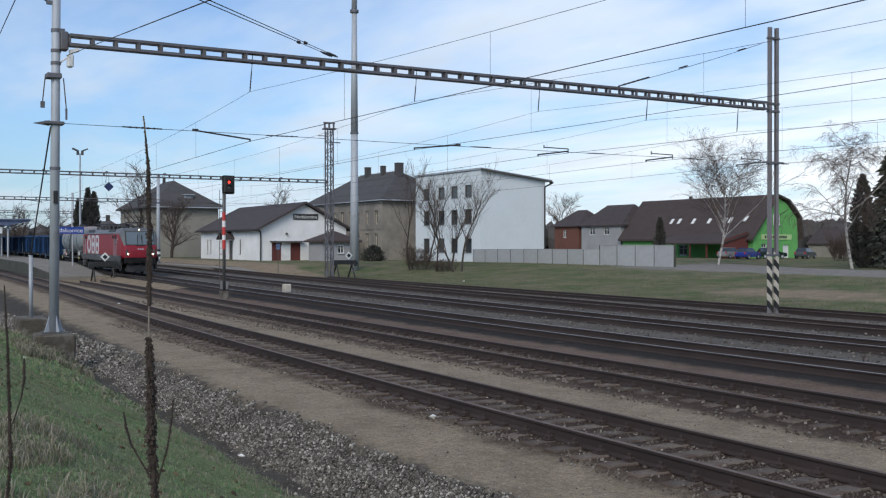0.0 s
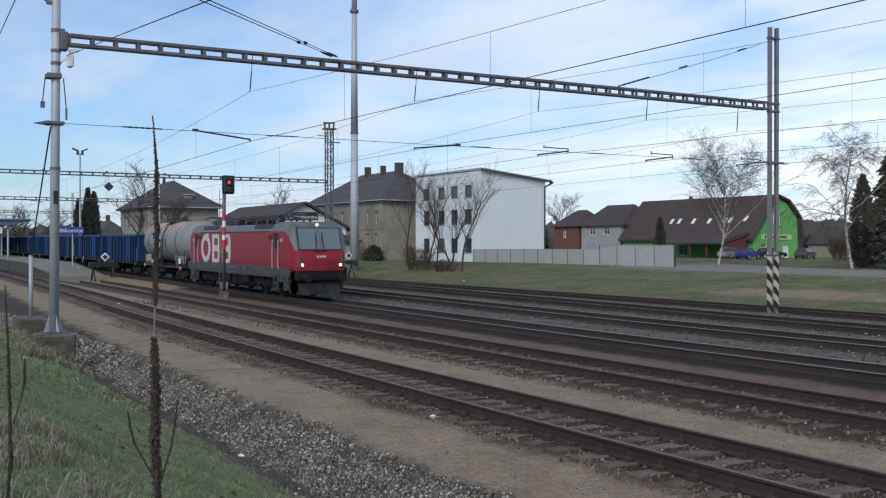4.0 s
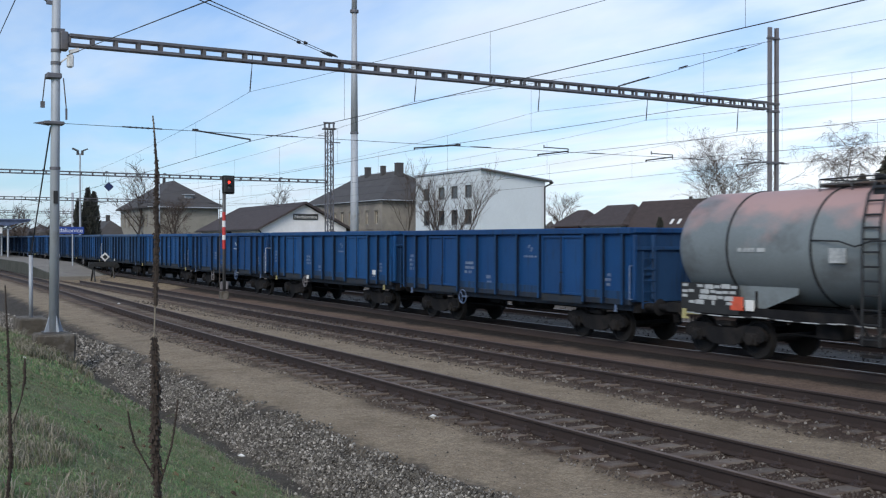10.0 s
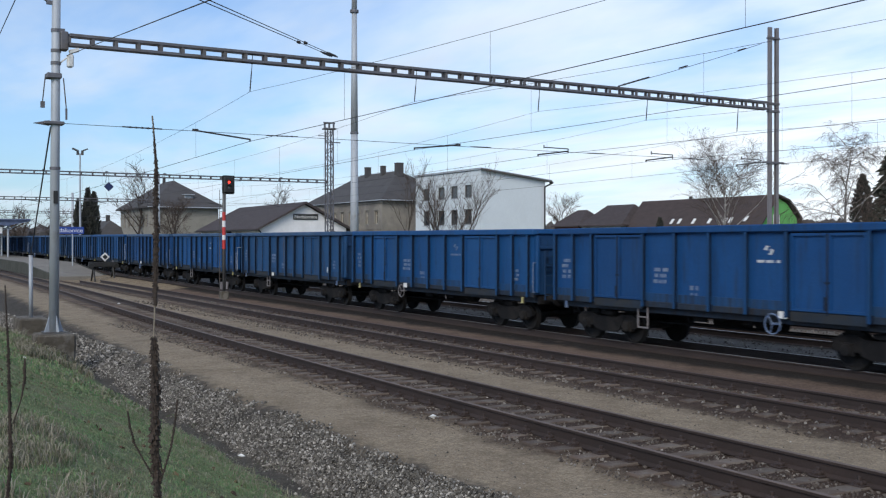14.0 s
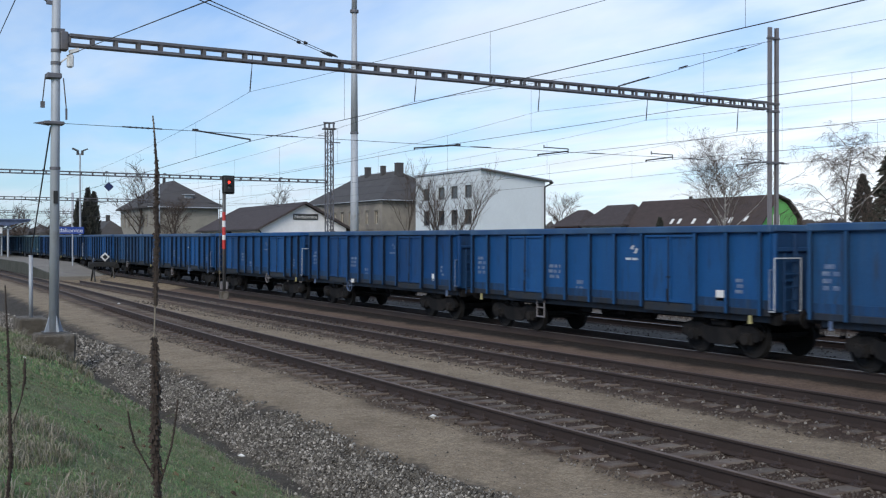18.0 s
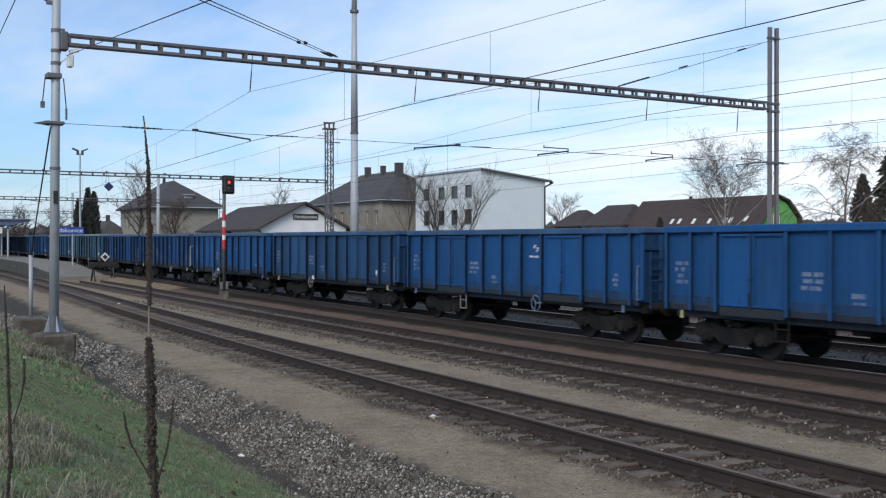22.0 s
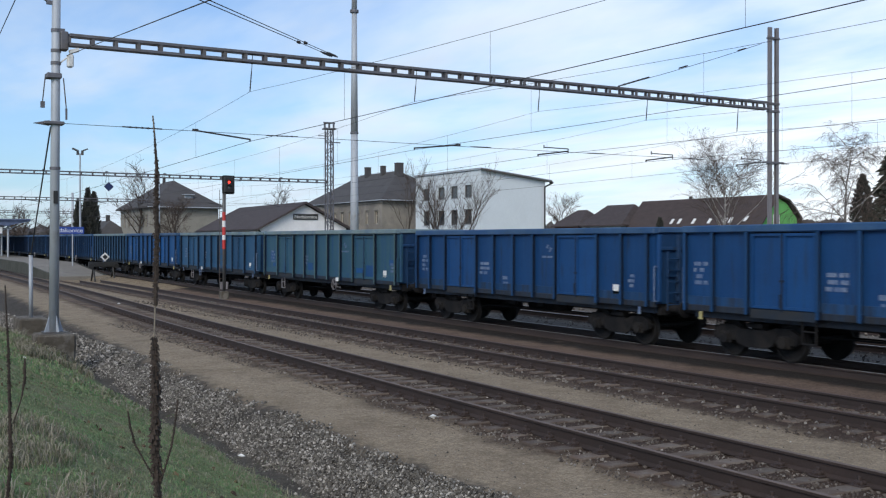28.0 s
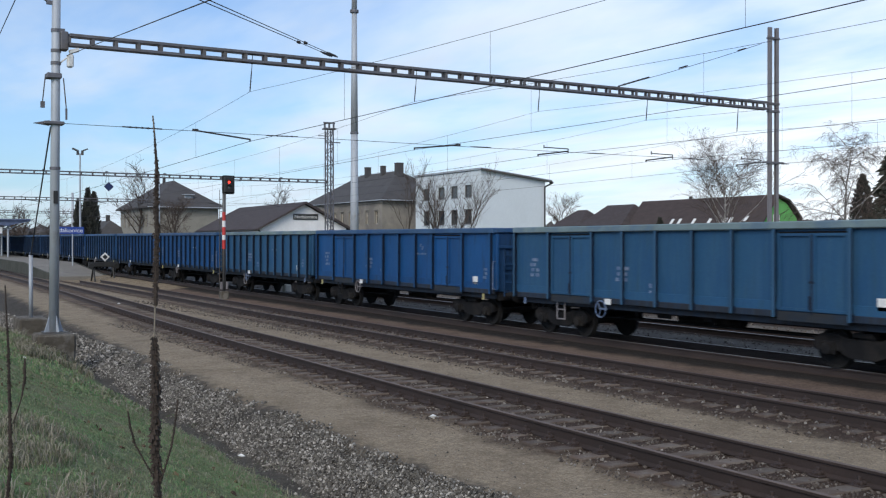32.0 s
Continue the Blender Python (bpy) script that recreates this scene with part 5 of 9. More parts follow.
            tube(bm, (x0 + s * 2.35, 0.4, 4.29), (x0 + s * 2.75, 0.4, 4.29), 0.02, n=6)
            tube(bm, (x0 + s * 2.35, -0.4, 4.29), (x0 + s * 2.75, -0.4, 4.29), 0.02, n=6)
        lower("pantograph", v, pan, M["wire"], "folded dark pantograph")
    # running gear
    def frame_(bm):
        for s in (-1, 1):
            prism(bm, [(-2.1, 0.62), (-2.1, 0.92), (-1.0, 1.0), (1.0, 1.0), (2.1, 0.92), (2.1, 0.62), (1.75, 0.55), (0.85, 0.62), (0.5, 0.42), (-0.5, 0.42), (-0.85, 0.62), (-1.75, 0.55)], "y", s * 1.12 - 0.07, s * 1.12 + 0.07)
            for x in (-1.3, 1.3):
                bx(bm, (x, s * 1.14, 0.60), (0.42, 0.22, 0.34), bevel=0.04)
                for d in (-0.33, 0.33):
                    tube(bm, (x + d, s * 1.14, 0.55), (x + d, s * 1.14, 0.92), 0.10, n=10)
                tube(bm, (x - 0.9, s * 1.2, 0.5), (x - 0.2, s * 1.2, 0.62), 0.04, n=6)
            for x in (-0.3, 0.3):
                tube(bm, (x, s * 1.16, 0.62), (x, s * 1.16, 1.12), 0.14, n=12)
            bx(bm, (0, s * 1.22, 0.62), (0.5, 0.1, 0.3), bevel=0.02)
        bx(bm, (0, 0, 0.7), (1.0, 2.0, 0.3))
    for s in (-1, 1):
        piece("loco_bogie", "bogie", frame_, M["under"], v, loc=(s * 4.75, 0, 0))
        for d in (-1.3, 1.3):
            wheelset(v, s * 4.75 + d, 0.625)
    thing_part("transformer_tank", v, lambda bm: (bx(bm, (0, 0, 0.72), (4.6, 2.5, 0.70), bevel=0.06), bx(bm, (0.9, -1.28, 0.72), (1.4, 0.1, 0.5), bevel=0.02)), M["under"])
    for x, w in ((-2.0, 0.7), (-1.0, 0.5), (0.2, 0.5), (1.9, 0.9)):
        thing_part("equipment_box", v, lambda bm: bx(bm, (x, -1.36, 0.80), (w, 0.16, 0.48), bevel=0.03), M["under"])
    return v


def thing_part(name, parent, make, material, label=""):
    bm = bmesh.new()
    make(bm)
    return part(name, bm, material, parent, label)


def travel(t):
    """The train's way since the start: steady, then slowly gathering speed."""
    return 9.34 * t + 0.01 * max(0.0, t - 17.0) ** 2 + float(np.interp(t, (0, 7, 10, 14, 17, 21, 24, 27, 32), (0, 0, 0.18, 0.38, 0.42, 0.36, 0.24, 0.12, -0.16)))


BLUE = "blue open wagon with ribbed steel sides and pale lettering"
SKINS = [("deep", "deep blue open wagon with ribbed sides behind the tank"), ("blue", BLUE), ("deep", BLUE), ("blue", BLUE), ("dusty", "dusty blue open wagon with a rusty streak"), ("blue", BLUE), ("deep", "deep blue open wagon with faint lettering"),
         ("blue", BLUE), ("blue", "clean blue open wagon with white lettering"), ("dusty", "dusty blue-grey open wagon with ribbed sides"), ("blue", BLUE), ("deep", "deep blue open wagon with ends painted in shade"), ("deep", "bright blue open wagon with ladder and white marks"),
         ("teal", "faded teal open wagon with blue patches and pale rim"), ("bluegreen", "blue-green open wagon with pale rim and white plate"), ("blue", "blue open wagon with door leaves and white lettering"), ("bluegreen", "dull blue-green open wagon with close-set ribs"), ("blue", "blue open wagon with close-set ribs")] + [("deep", BLUE), ("dusty", "dusty blue open wagon with close-set ribs"), ("deep", BLUE)] * 3


def train():
    locomotive(-91.97)
    tank_wagon(-108.02)
    for k, (paint, label) in enumerate(SKINS):
        p = -121.57 - 14.02 * k if k < 13 else -305.04 - 15.74 * (k - 13) if k < 16 else -351.05 - 14.02 * (k - 16)
        open_wagon("short" if k in (0, 1, 2, 3, 7) else "snug" if k < 13 else "long" if k < 16 else "even", paint, p, k, label)


train()


def motions():
    """The train runs through on its track, wheels rolling; the dry stalks sway."""
    for v, p in VEHICLES:
        rows = []
        for t in range(0, 33):
            x = p + travel(t)
            rows.append((t, pose(x, TRACKS[3] + float(bend3(x)), float(rise(x)), 0, math.degrees(math.atan(-float(rise(x + 4) - rise(x - 4)) / 8)), math.degrees(math.atan(float(bend3(x + 3) - bend3(x - 3)) / 6)))))
        walk(v, rows)
    for w, x, r in WHEELS:
        n = math.ceil(travel(32.0) / r / radians(80))
        walk(w, [(32.0 * i / n, pose(x, 0, r, 0, math.degrees(travel(32.0 * i / n) / r), 0)) for i in range(n + 1)])
    sway()


# ---- overhead line, masts, signals ----
def wire(name, pts, r, parent, n=5):
    """A thin wire through points as one tube."""
    vs, fs = [], []
    for i, p in enumerate(pts):
        p = Vector(p)
        a, b = Vector(pts[max(0, i - 1)]), Vector(pts[min(len(pts) - 1, i + 1)])
        q = (b - a).to_track_quat("Z", "Y")
        for k in range(n):
            t = 2 * math.pi * k / n
            vs.append(tuple(p + q @ Vector((r * math.cos(t), r * math.sin(t), 0))))
        if i:
            for k in range(n):
                fs.append(((i - 1) * n + k, (i - 1) * n + (k + 1) % n, i * n + (k + 1) % n, i * n + k))
    return raw(name, vs, fs, M["wire"], parent)


def span(a, b, sag, n=14):
    a, b = Vector(a), Vector(b)
    return [tuple(a.lerp(b, i / n) - Vector((0, 0, sag * 4 * (i / n) * (1 - i / n)))) for i in range(n + 1)]


def make_rod_insulator(bm, a, b, r=0.035):
    a, b = Vector(a), Vector(b)
    tube(bm, a, b, r * 0.55, n=6)
    for i in range(5):
        t = 0.2 + 0.15 * i
        tube(bm, a.lerp(b, t - 0.02), a.lerp(b, t + 0.02), r * 0.8, n=8)


def ladder_beam(parent, x, y0, y1, zb, zt0, step, material, depth=0.34):
    """A catenary beam of two ladders side by side: chords and rungs."""
    for dx in (-depth / 2, depth / 2):
        for z in (zb, zt0):
            thing_part("chord", parent, lambda bm: bx(bm, (x + dx, (y0 + y1) / 2, z), (0.08, y1 - y0, 0.085), bevel=0.01), material)
    n = int((y1 - y0) / step)
    for i in range(n + 1):
        y = y0 + (y1 - y0) * i / n
        key = ("rung", round(zb, 2), round(zt0, 2), depth)
        piece(key, "rung", lambda bm: [bx(bm, (dx, 0, (zb + zt0) / 2), (0.05, 0.09, zt0 - zb - 0.09)) for dx in (-depth / 2, depth / 2)] + [bx(bm, (0, 0, z), (depth - 0.08, 0.05, 0.05)) for z in (zb, zt0)], material, parent, loc=(x, y, 0))


GAL2 = mat("beam_grey_steel", (0.145, 0.145, 0.165), 0.6, 0.2, 0.2, 1.0, 30, 0.06, dirt=(0.10, 0.085, 0.075), dirt_amount=0.4)


def foundation(x, y, top, size, deep, label):
    bm = bmesh.new()
    bx(bm, (0, 0, top - deep / 2), (size[0], size[1], deep), bevel=0.05)
    bmesh.ops.subdivide_edges(bm, edges=[e for e in bm.edges if e.calc_length() > 0.3], cuts=7, use_grid_fill=True)
    for q in bm.verts:
        # crumbled faces and chipped corners
        w = Vector((q.co.x + x, q.co.y, q.co.z))
        n = noise.noise(w * 2.3) * 0.045 + noise.noise(w * 7.0) * 0.022
        q.co += Vector((q.co.x, q.co.y, 0)).normalized() * n
        q.co.z += 0.5 * n
    ob = part("concrete_footing", bm, M["concrete"], None)
    ob.matrix_basis = pose(x, y, 0)
    tagged(ob, label, "footing")
    ob.data.materials[0] = M["mossy"]


def tube_pole(parent, x, y, z0, z1, r0, r1, seams=(), lean=0.0):
    thing_part("pole", parent, lambda bm: tube(bm, (x, y, z0), (x, y + lean, z1), r0, r1, n=24), M["galv"]).data.shade_smooth()
    for z in seams:
        r = r0 + (r1 - r0) * (z - z0) / (z1 - z0)
        thing_part("collar", parent, lambda bm: tube(bm, (x, y + lean * (z - z0) / (z1 - z0), z - 0.04), (x, y + lean * (z - z0) / (z1 - z0), z + 0.04), r + 0.018, n=20), GAL2)


def gantry_front():
    g = thing("catenary_gantry", "steel catenary gantry with tubular pole and twin striped pole", "gantry", "catenary gantries", at=(0, 0, 0))
    X = -29.0
    foundation(X, 4.81, 0.36, (1.05, 0.95), 1.1, "mossy concrete footing under the gantry pole")
    tube_pole(g, X, 4.81, 0.36, 11.6, 0.128, 0.106, (7.88, 8.42, 7.55, 5.95, 4.75), 0.10)
    thing_part("base_flange", g, lambda bm: bx(bm, (X, 4.81, 0.385), (0.56, 0.56, 0.05)), M["steel_dark"])
    for a in range(4):
        bm = bmesh.new()
        prism(bm, [(0.13, 0.41), (0.27, 0.41), (0.13, 0.83)], "y", -0.012, 0.012)
        o = part("gusset", bm, M["galv"], g)
        o.matrix_basis = pose(X, 4.81, 0, 0, 0, a * 90 + 20)
    ladder_beam(g, X, 5.20, 31.55, 8.07, 8.32, 0.60, GAL2, 0.2)
    thing_part("beam_bracket", g, lambda bm: (bx(bm, (X, 5.08, 8.15), (0.30, 0.20, 0.50), bevel=0.03), bx(bm, (X, 5.02, 8.40), (0.22, 0.14, 0.14))), GAL2)
    # fittings on the tubular pole
    thing_part("clamp_plate", g, lambda bm: bx(bm, (X, 4.81, 7.20), (0.38, 0.38, 0.14), bevel=0.02), GAL2)
    for dy, dz in ((-0.22, 6.42), (0.24, 6.2)):
        thing_part("stay", g, lambda bm: (tube(bm, (X + 0.1, 4.81 + dy, 7.15), (X + 0.1, 4.81 + dy * 1.35, dz), 0.016, n=6), bx(bm, (X + 0.1, 4.81 + dy * 1.3, dz), (0.10, 0.10, 0.16) if dy < 0 else (0.04, 0.05, 0.3))), GAL2)
    thing_part("floodlight", g, lambda bm: (bx(bm, (X + 0.12, 5.22, 7.62), (0.2, 0.16, 0.34), bevel=0.03), bx(bm, (X + 0.12, 5.32, 7.90), (0.2, 0.24, 0.09), rx=0.3), tube(bm, (X, 4.98, 7.56), (X + 0.1, 5.3, 7.86), 0.02, n=6)), M["white"])
    thing_part("cross_arm", g, lambda bm: (bx(bm, (X, 4.81, 5.95), (0.36, 0.52, 0.09), bevel=0.02), prism(bm, [(4.3, 5.93), (4.7, 5.88), (4.7, 6.02)], "x", X - 0.05, X + 0.05)), GAL2)
    thing_part("guy_wire", g, lambda bm: tube(bm, (X, 4.74, 5.85), (-36.2, 5.29, 2.36), 0.022, n=6), M["wire"])
    thing_part("top_bracket", g, lambda bm: (tube(bm, (X, 4.7, 9.15), (X + 0.1, 4.0, 9.55), 0.03, n=6), bx(bm, (X, 4.72, 9.15), (0.1, 0.16, 0.1))), GAL2)
    thing_part("plate", g, lambda bm: bx(bm, (X + 0.15, 4.84, 3.98), (0.03, 0.11, 0.34)), M["black"], "small black plate")
    # twin pole with warning stripes
    foundation(X, 32.0, -0.03, (0.9, 0.9), 0.6, "concrete footing under the striped twin pole")
    for s in (-1, 1):
        yy = 31.94 + s * 0.19
        thing_part("channel_post", g, lambda bm: (bx(bm, (X, yy + s * 0.072, 5.65), (0.10, 0.022, 11.35)), bx(bm, (X - 0.045, yy, 5.65), (0.016, 0.16, 11.35)), bx(bm, (X + 0.045, yy, 5.65), (0.016, 0.16, 11.35))), M["post"])
        for i in range(8):
            z0 = 0.12 + i * 0.27
            m2 = M["cream"] if i % 2 else M["black"]

            def stripe(bm):
                lean, h2 = 0.085, 0.27
                prism(bm, [(yy - 0.084, z0 + lean), (yy + 0.084, z0 - lean), (yy + 0.084, z0 - lean + h2), (yy - 0.084, z0 + lean + h2)], "x", X + 0.055, X + 0.060)
                prism(bm, [(X - 0.055, z0 + lean * 1.8), (X + 0.055, z0 + lean), (X + 0.055, z0 + lean + h2), (X - 0.055, z0 + lean * 1.8 + h2)], "y", yy - 0.090, yy - 0.084)
            thing_part("warning_stripe", g, stripe, m2)
    for z in (8.0, 8.3, 5.95, 10.9, 2.3):
        thing_part("batten", g, lambda bm: bx(bm, (X, 31.94, z), (0.16, 0.60, 0.09), bevel=0.01), GAL2)
    thing_part("cross_arm", g, lambda bm: bx(bm, (X, 31.94, 5.97), (0.12, 1.1, 0.07)), GAL2)
    return g


def lattice_mast(parent, x, y, z0, z1, w):
    for sx in (-1, 1):
        for sy in (-1, 1):
            thing_part("leg", parent, lambda bm: bx(bm, (x + sx * w / 2, y + sy * w / 2, (z0 + z1) / 2), (0.09, 0.09, z1 - z0)), GAL2)
    n = int((z1 - z0) / 0.65)
    h = (z1 - z0) / n
    for i in range(n):
        def lace(bm):
            z = z0 + i * h
            d = 1 if i % 2 else -1
            for s in (-1, 1):
                tube(bm, (x - d * w / 2, y + s * w / 2, z), (x + d * w / 2, y + s * w / 2, z + h), 0.028, n=4)
                tube(bm, (x + s * w / 2, y - d * w / 2, z), (x + s * w / 2, y + d * w / 2, z + h), 0.028, n=4)
        thing_part("lacing", parent, lace, GAL2)


def gantry_mid():
    g = thing("catenary_gantry", "grey catenary gantry with a lattice mast beside the buffer stop", "gantry", "catenary gantries")
    ladder_beam(g, -79.0, 5.3, 34.5, 7.80, 8.02, 0.80, GAL2, 0.2)
    lattice_mast(g, -79.2, 34.9, 0.0, 12.2, 0.50)
    thing_part("mast_cap", g, lambda bm: (bx(bm, (-79.2, 34.9, 12.3), (0.7, 1.0, 0.12)), [bx(bm, (-79.2, 34.9 + d, 12.55), (0.12, 0.12, 0.45)) for d in (-0.4, 0, 0.4)], bx(bm, (-79.2, 34.9, 12.8), (0.15, 1.0, 0.12)), bx(bm, (-79.2, 35.3, 11.2), (0.1, 1.2, 0.08)), bx(bm, (-79.2, 34.4, 11.7), (0.1, 1.0, 0.06))), GAL2)
    tube_pole(g, -79.0, 4.9, -0.3, 11.0, 0.16, 0.13, (8.0, 8.3))


def gantry_far():
    for x, y1 in ((-125.0, 32.7), (-178.0, 32.5)):
        g = thing("catenary_gantry", "distant grey catenary gantry with tubular poles", "gantry", "catenary gantries")
        ladder_beam(g, x, 5.3, y1 - 0.3, 7.75, 8.05, 1.1, GAL2)
        tube_pole(g, x, 5.0, -0.3, 11.0, 0.16, 0.13)
        tube_pole(g, x, y1, -0.2, 11.2, 0.24, 0.18, (7.75, 8.05))
        for i in range(4):
            thing_part("warning_stripe", g, lambda bm: tube(bm, (x, y1, 0.9 + i * 0.3), (x, y1, 1.2 + i * 0.3), 0.26, n=16), M["black"] if i % 2 else M["white"])


def overhead_line():
    """One line over each electrified track: messenger, contact wire, droppers, hangers and steady arms."""
    sup = (120.0, 71.0, 21.0, -29.0, -79.0, -125.0, -178.0, -230.0)
    for tr, y, zm, swing in ((1, 10.0, 7.19, 1.55), (2, 15.60, 7.28, 1.4), (3, 20.54, 7.27, 1.2), (4, 25.36, 7.26, 0.8), (5, 29.95, 7.08, 0.6)):
        o = thing("overhead_line", "thin dark overhead wires hung over a station track", "overhead line", "overhead lines")
        off = lambda x: float(bend(x)) * {1: 1.0, 2: 0.5}.get(tr, 0.0) + (float(bend3(x)) if tr > 2 else 0.0)
        zig = lambda x: swing if 0 < x < 50 else 0.0
        low = {1: 0.02, 2: 0.04, 3: 0.14, 4: 0.16, 5: 0.16}[tr]
        mess, cont, sag = [], [], 0.58
        for a, b in zip(sup, sup[1:]):
            za, zb2 = zig(a), zig(b)
            mess += span((a, y + off(a) + za, zm), (b, y + off(b) + zb2, zm), sag, 16)[:-1]
            cont += span((a, y + off(a) + za, 5.74), (b, y + off(b) + zb2, 5.74), low, 16)[:-1]
        wire("messenger_wire", mess, 0.0052, o)
        wire("contact_wire", cont, 0.0085 if tr == 1 else 0.0068, o)
        for a, b in zip(sup[2:6], sup[3:7]):
            m = span((a, y + off(a) + zig(a), zm), (b, y + off(b) + zig(b), zm), sag, 8)
            for i in (1, 2, 3, 4, 5, 6, 7):
                p = m[i]
                if p[0] > -8:
                    continue
                thing_part("dropper", o, lambda bm: tube(bm, p, (p[0], p[1], 5.74 - low * 0.8), 0.004, n=4), M["wire"])
        for x in (-29.0, -79.0, -125.0):
            yy = y + off(x)
            zb = 8.0 if x > -50 else 7.77
            thing_part("hanger", o, lambda bm: (tube(bm, (x, yy + 0.09, zb + 0.36), (x, yy + 0.05, zb - 0.25), 0.011, n=6), make_rod_insulator(bm, (x, yy + 0.05, zb - 0.2), (x, yy, zm), 0.03), bx(bm, (x, yy + 0.09, zb + 0.33), (0.26, 0.16, 0.06))), M["wire"])
            sd = -1 if tr == 1 else 1
            if x > -60:
                reach = 1.62 if tr < 3 else 1.28

                def arm(bm):
                    tube(bm, (x, yy + sd * reach, 5.97), (x, yy + sd * 0.03, 5.80), 0.024, n=6)
                    tube(bm, (x, yy, 5.73), (x, yy, 5.82), 0.024, n=6)
                    if tr > 2:
                        tube(bm, (x, yy + sd * reach, 5.90), (x, yy + sd * reach, 6.05), 0.022, n=6)
                        tube(bm, (x, yy + sd * reach, 6.05), (x, yy + sd * 0.25, 6.06), 0.018, n=6)
                        tube(bm, (x, yy + sd * 0.25, 6.02), (x, yy + sd * 0.25, 6.14), 0.02, n=6)
                    else:
                        bx(bm, (x, yy + sd * reach, 5.98), (0.07, 0.16, 0.07))
                thing_part("steady_arm", o, arm, M["wire"])
                thing_part("insulator", o, lambda bm: make_rod_insulator(bm, (x, yy + (0.5 if tr == 1 else 2.1), 5.94), (x, yy + (1.5 if tr == 1 else 2.9), 5.95), 0.028), M["wire"])
            else:
                thing_part("steady_arm", o, lambda bm: tube(bm, (x, yy - 1.4, 5.95), (x, yy, 5.78), 0.025, n=6), M["wire"])
    o = thing("cross_span", "thin cross-span wire between the gantry poles", "overhead line")
    for x, y1 in ((-29.0, 32.0), (-79.0, 34.7), (-125.0, 32.6)):
        wire("span_wire", [(x, 4.9, 5.96), (x, 18, 5.93), (x, y1, 5.96)], 0.008, o)
    thing_part("insulator", o, lambda bm: (make_rod_insulator(bm, (-29, 6.6, 5.96), (-29, 7.7, 5.955), 0.035)), M["wire"])
    # feeders tied to the beam
    f = thing("feeder_line", "pair of feeder wires with rod insulators tied to the gantry beam", "overhead line")
    for d in (0.0, 0.18):
        a, b = Vector((-28.9, 12.82 + d, 8.44)), Vector((-14.0 + 0.2 * d, 3.29 + d, 6.38))
        b = a.lerp(b, 1.5)
        wire("feeder_wire", span(a, b, 0.0, 10), 0.010, f)
        thing_part("insulator", f, lambda bm: make_rod_insulator(bm, a, a.lerp(b, 0.075), 0.045), M["wire"])
        thing_part("insulator", f, lambda bm: make_rod_insulator(bm, a.lerp(b, 0.20), a.lerp(b, 0.212), 0.05), M["wire"])
    a, b = Vector((-29.0, 24.05, 8.40)), Vector((-29.1, 31.4, 10.66))
    wire("feeder_wire", span(a, b, 0.05, 6), 0.010, f)
    thing_part("insulator", f, lambda bm: make_rod_insulator(bm, a, a.lerp(b, 0.2), 0.045), M["wire"])
    thing_part("insulator", f, lambda bm: make_rod_insulator(bm, a.lerp(b, 0.4), a.lerp(b, 0.46), 0.04), M["wire"])
    thing_part("insulator", f, lambda bm: make_rod_insulator(bm, a.lerp(b, 0.82), a.lerp(b, 0.88), 0.04), M["wire"])
    # long line wires on the masts
    for pa, pb, sg in (((-29.0, 3.27, 7.64), (-14.0, 2.17, 6.56), 0.0), ((-29.0, 5.15, 7.78), (-10.0, 3.65, 5.41), 0.0)):
        wire("line_wire", span(pa, pb, sg, 12), 0.009, f)


def light_mast():
    g = thing("light_mast", "tall tapered grey steel light mast", "light mast")
    x, y, z0 = -90.9, 42.7, float(ground_z(-90.9, 42.7)) - 0.1
    r = lambda z: 0.44 - 0.0067 * z
    for a, b in ((z0, 13.5), (13.5, 25.2), (25.2, 31.0)):
        thing_part("pole_section", g, lambda bm: tube(bm, (x, y, a), (x, y, b), r(a), r(b) - 0.02, n=24), M["galv"]).data.shade_smooth()
    thing_part("collar", g, lambda bm: (tube(bm, (x, y, 25.1), (x, y, 25.35), 0.42, n=20), tube(bm, (x, y, 13.4), (x, y, 13.55), 0.40, n=20)), GAL2)
    thing_part("lamp_head", g, lambda bm: (lathe(bm, [(30.8, 0.9), (31.0, 1.0), (31.1, 0.9)], "z", 20, (x, y, 0)), [bx(bm, (x + 1.0 * math.cos(i), y + 1.0 * math.sin(i), 30.7), (0.5, 0.5, 0.3)) for i in range(6)]), M["steel_dark"])
    g = thing("platform_lamp", "slender grey platform lamp post with two lamp heads", "lamp post")
    x, y = -143.7, 27.2
    thing_part("pole", g, lambda bm: tube(bm, (x, y, -0.2), (x, y, 14.8), 0.16, 0.10, n=12), M["galv"])
    for s in (-1, 1):
        thing_part("lamp_head", g, lambda bm: (bx(bm, (x, y + s * 0.62, 15.3), (0.6, 0.75, 0.18), rx=s * 0.4), tube(bm, (x, y, 14.6), (x, y + s * 0.4, 15.2), 0.05, n=6), bx(bm, (x, y + s * 0.3, 14.9), (0.2, 0.3, 0.6))), M["steel_dark"])


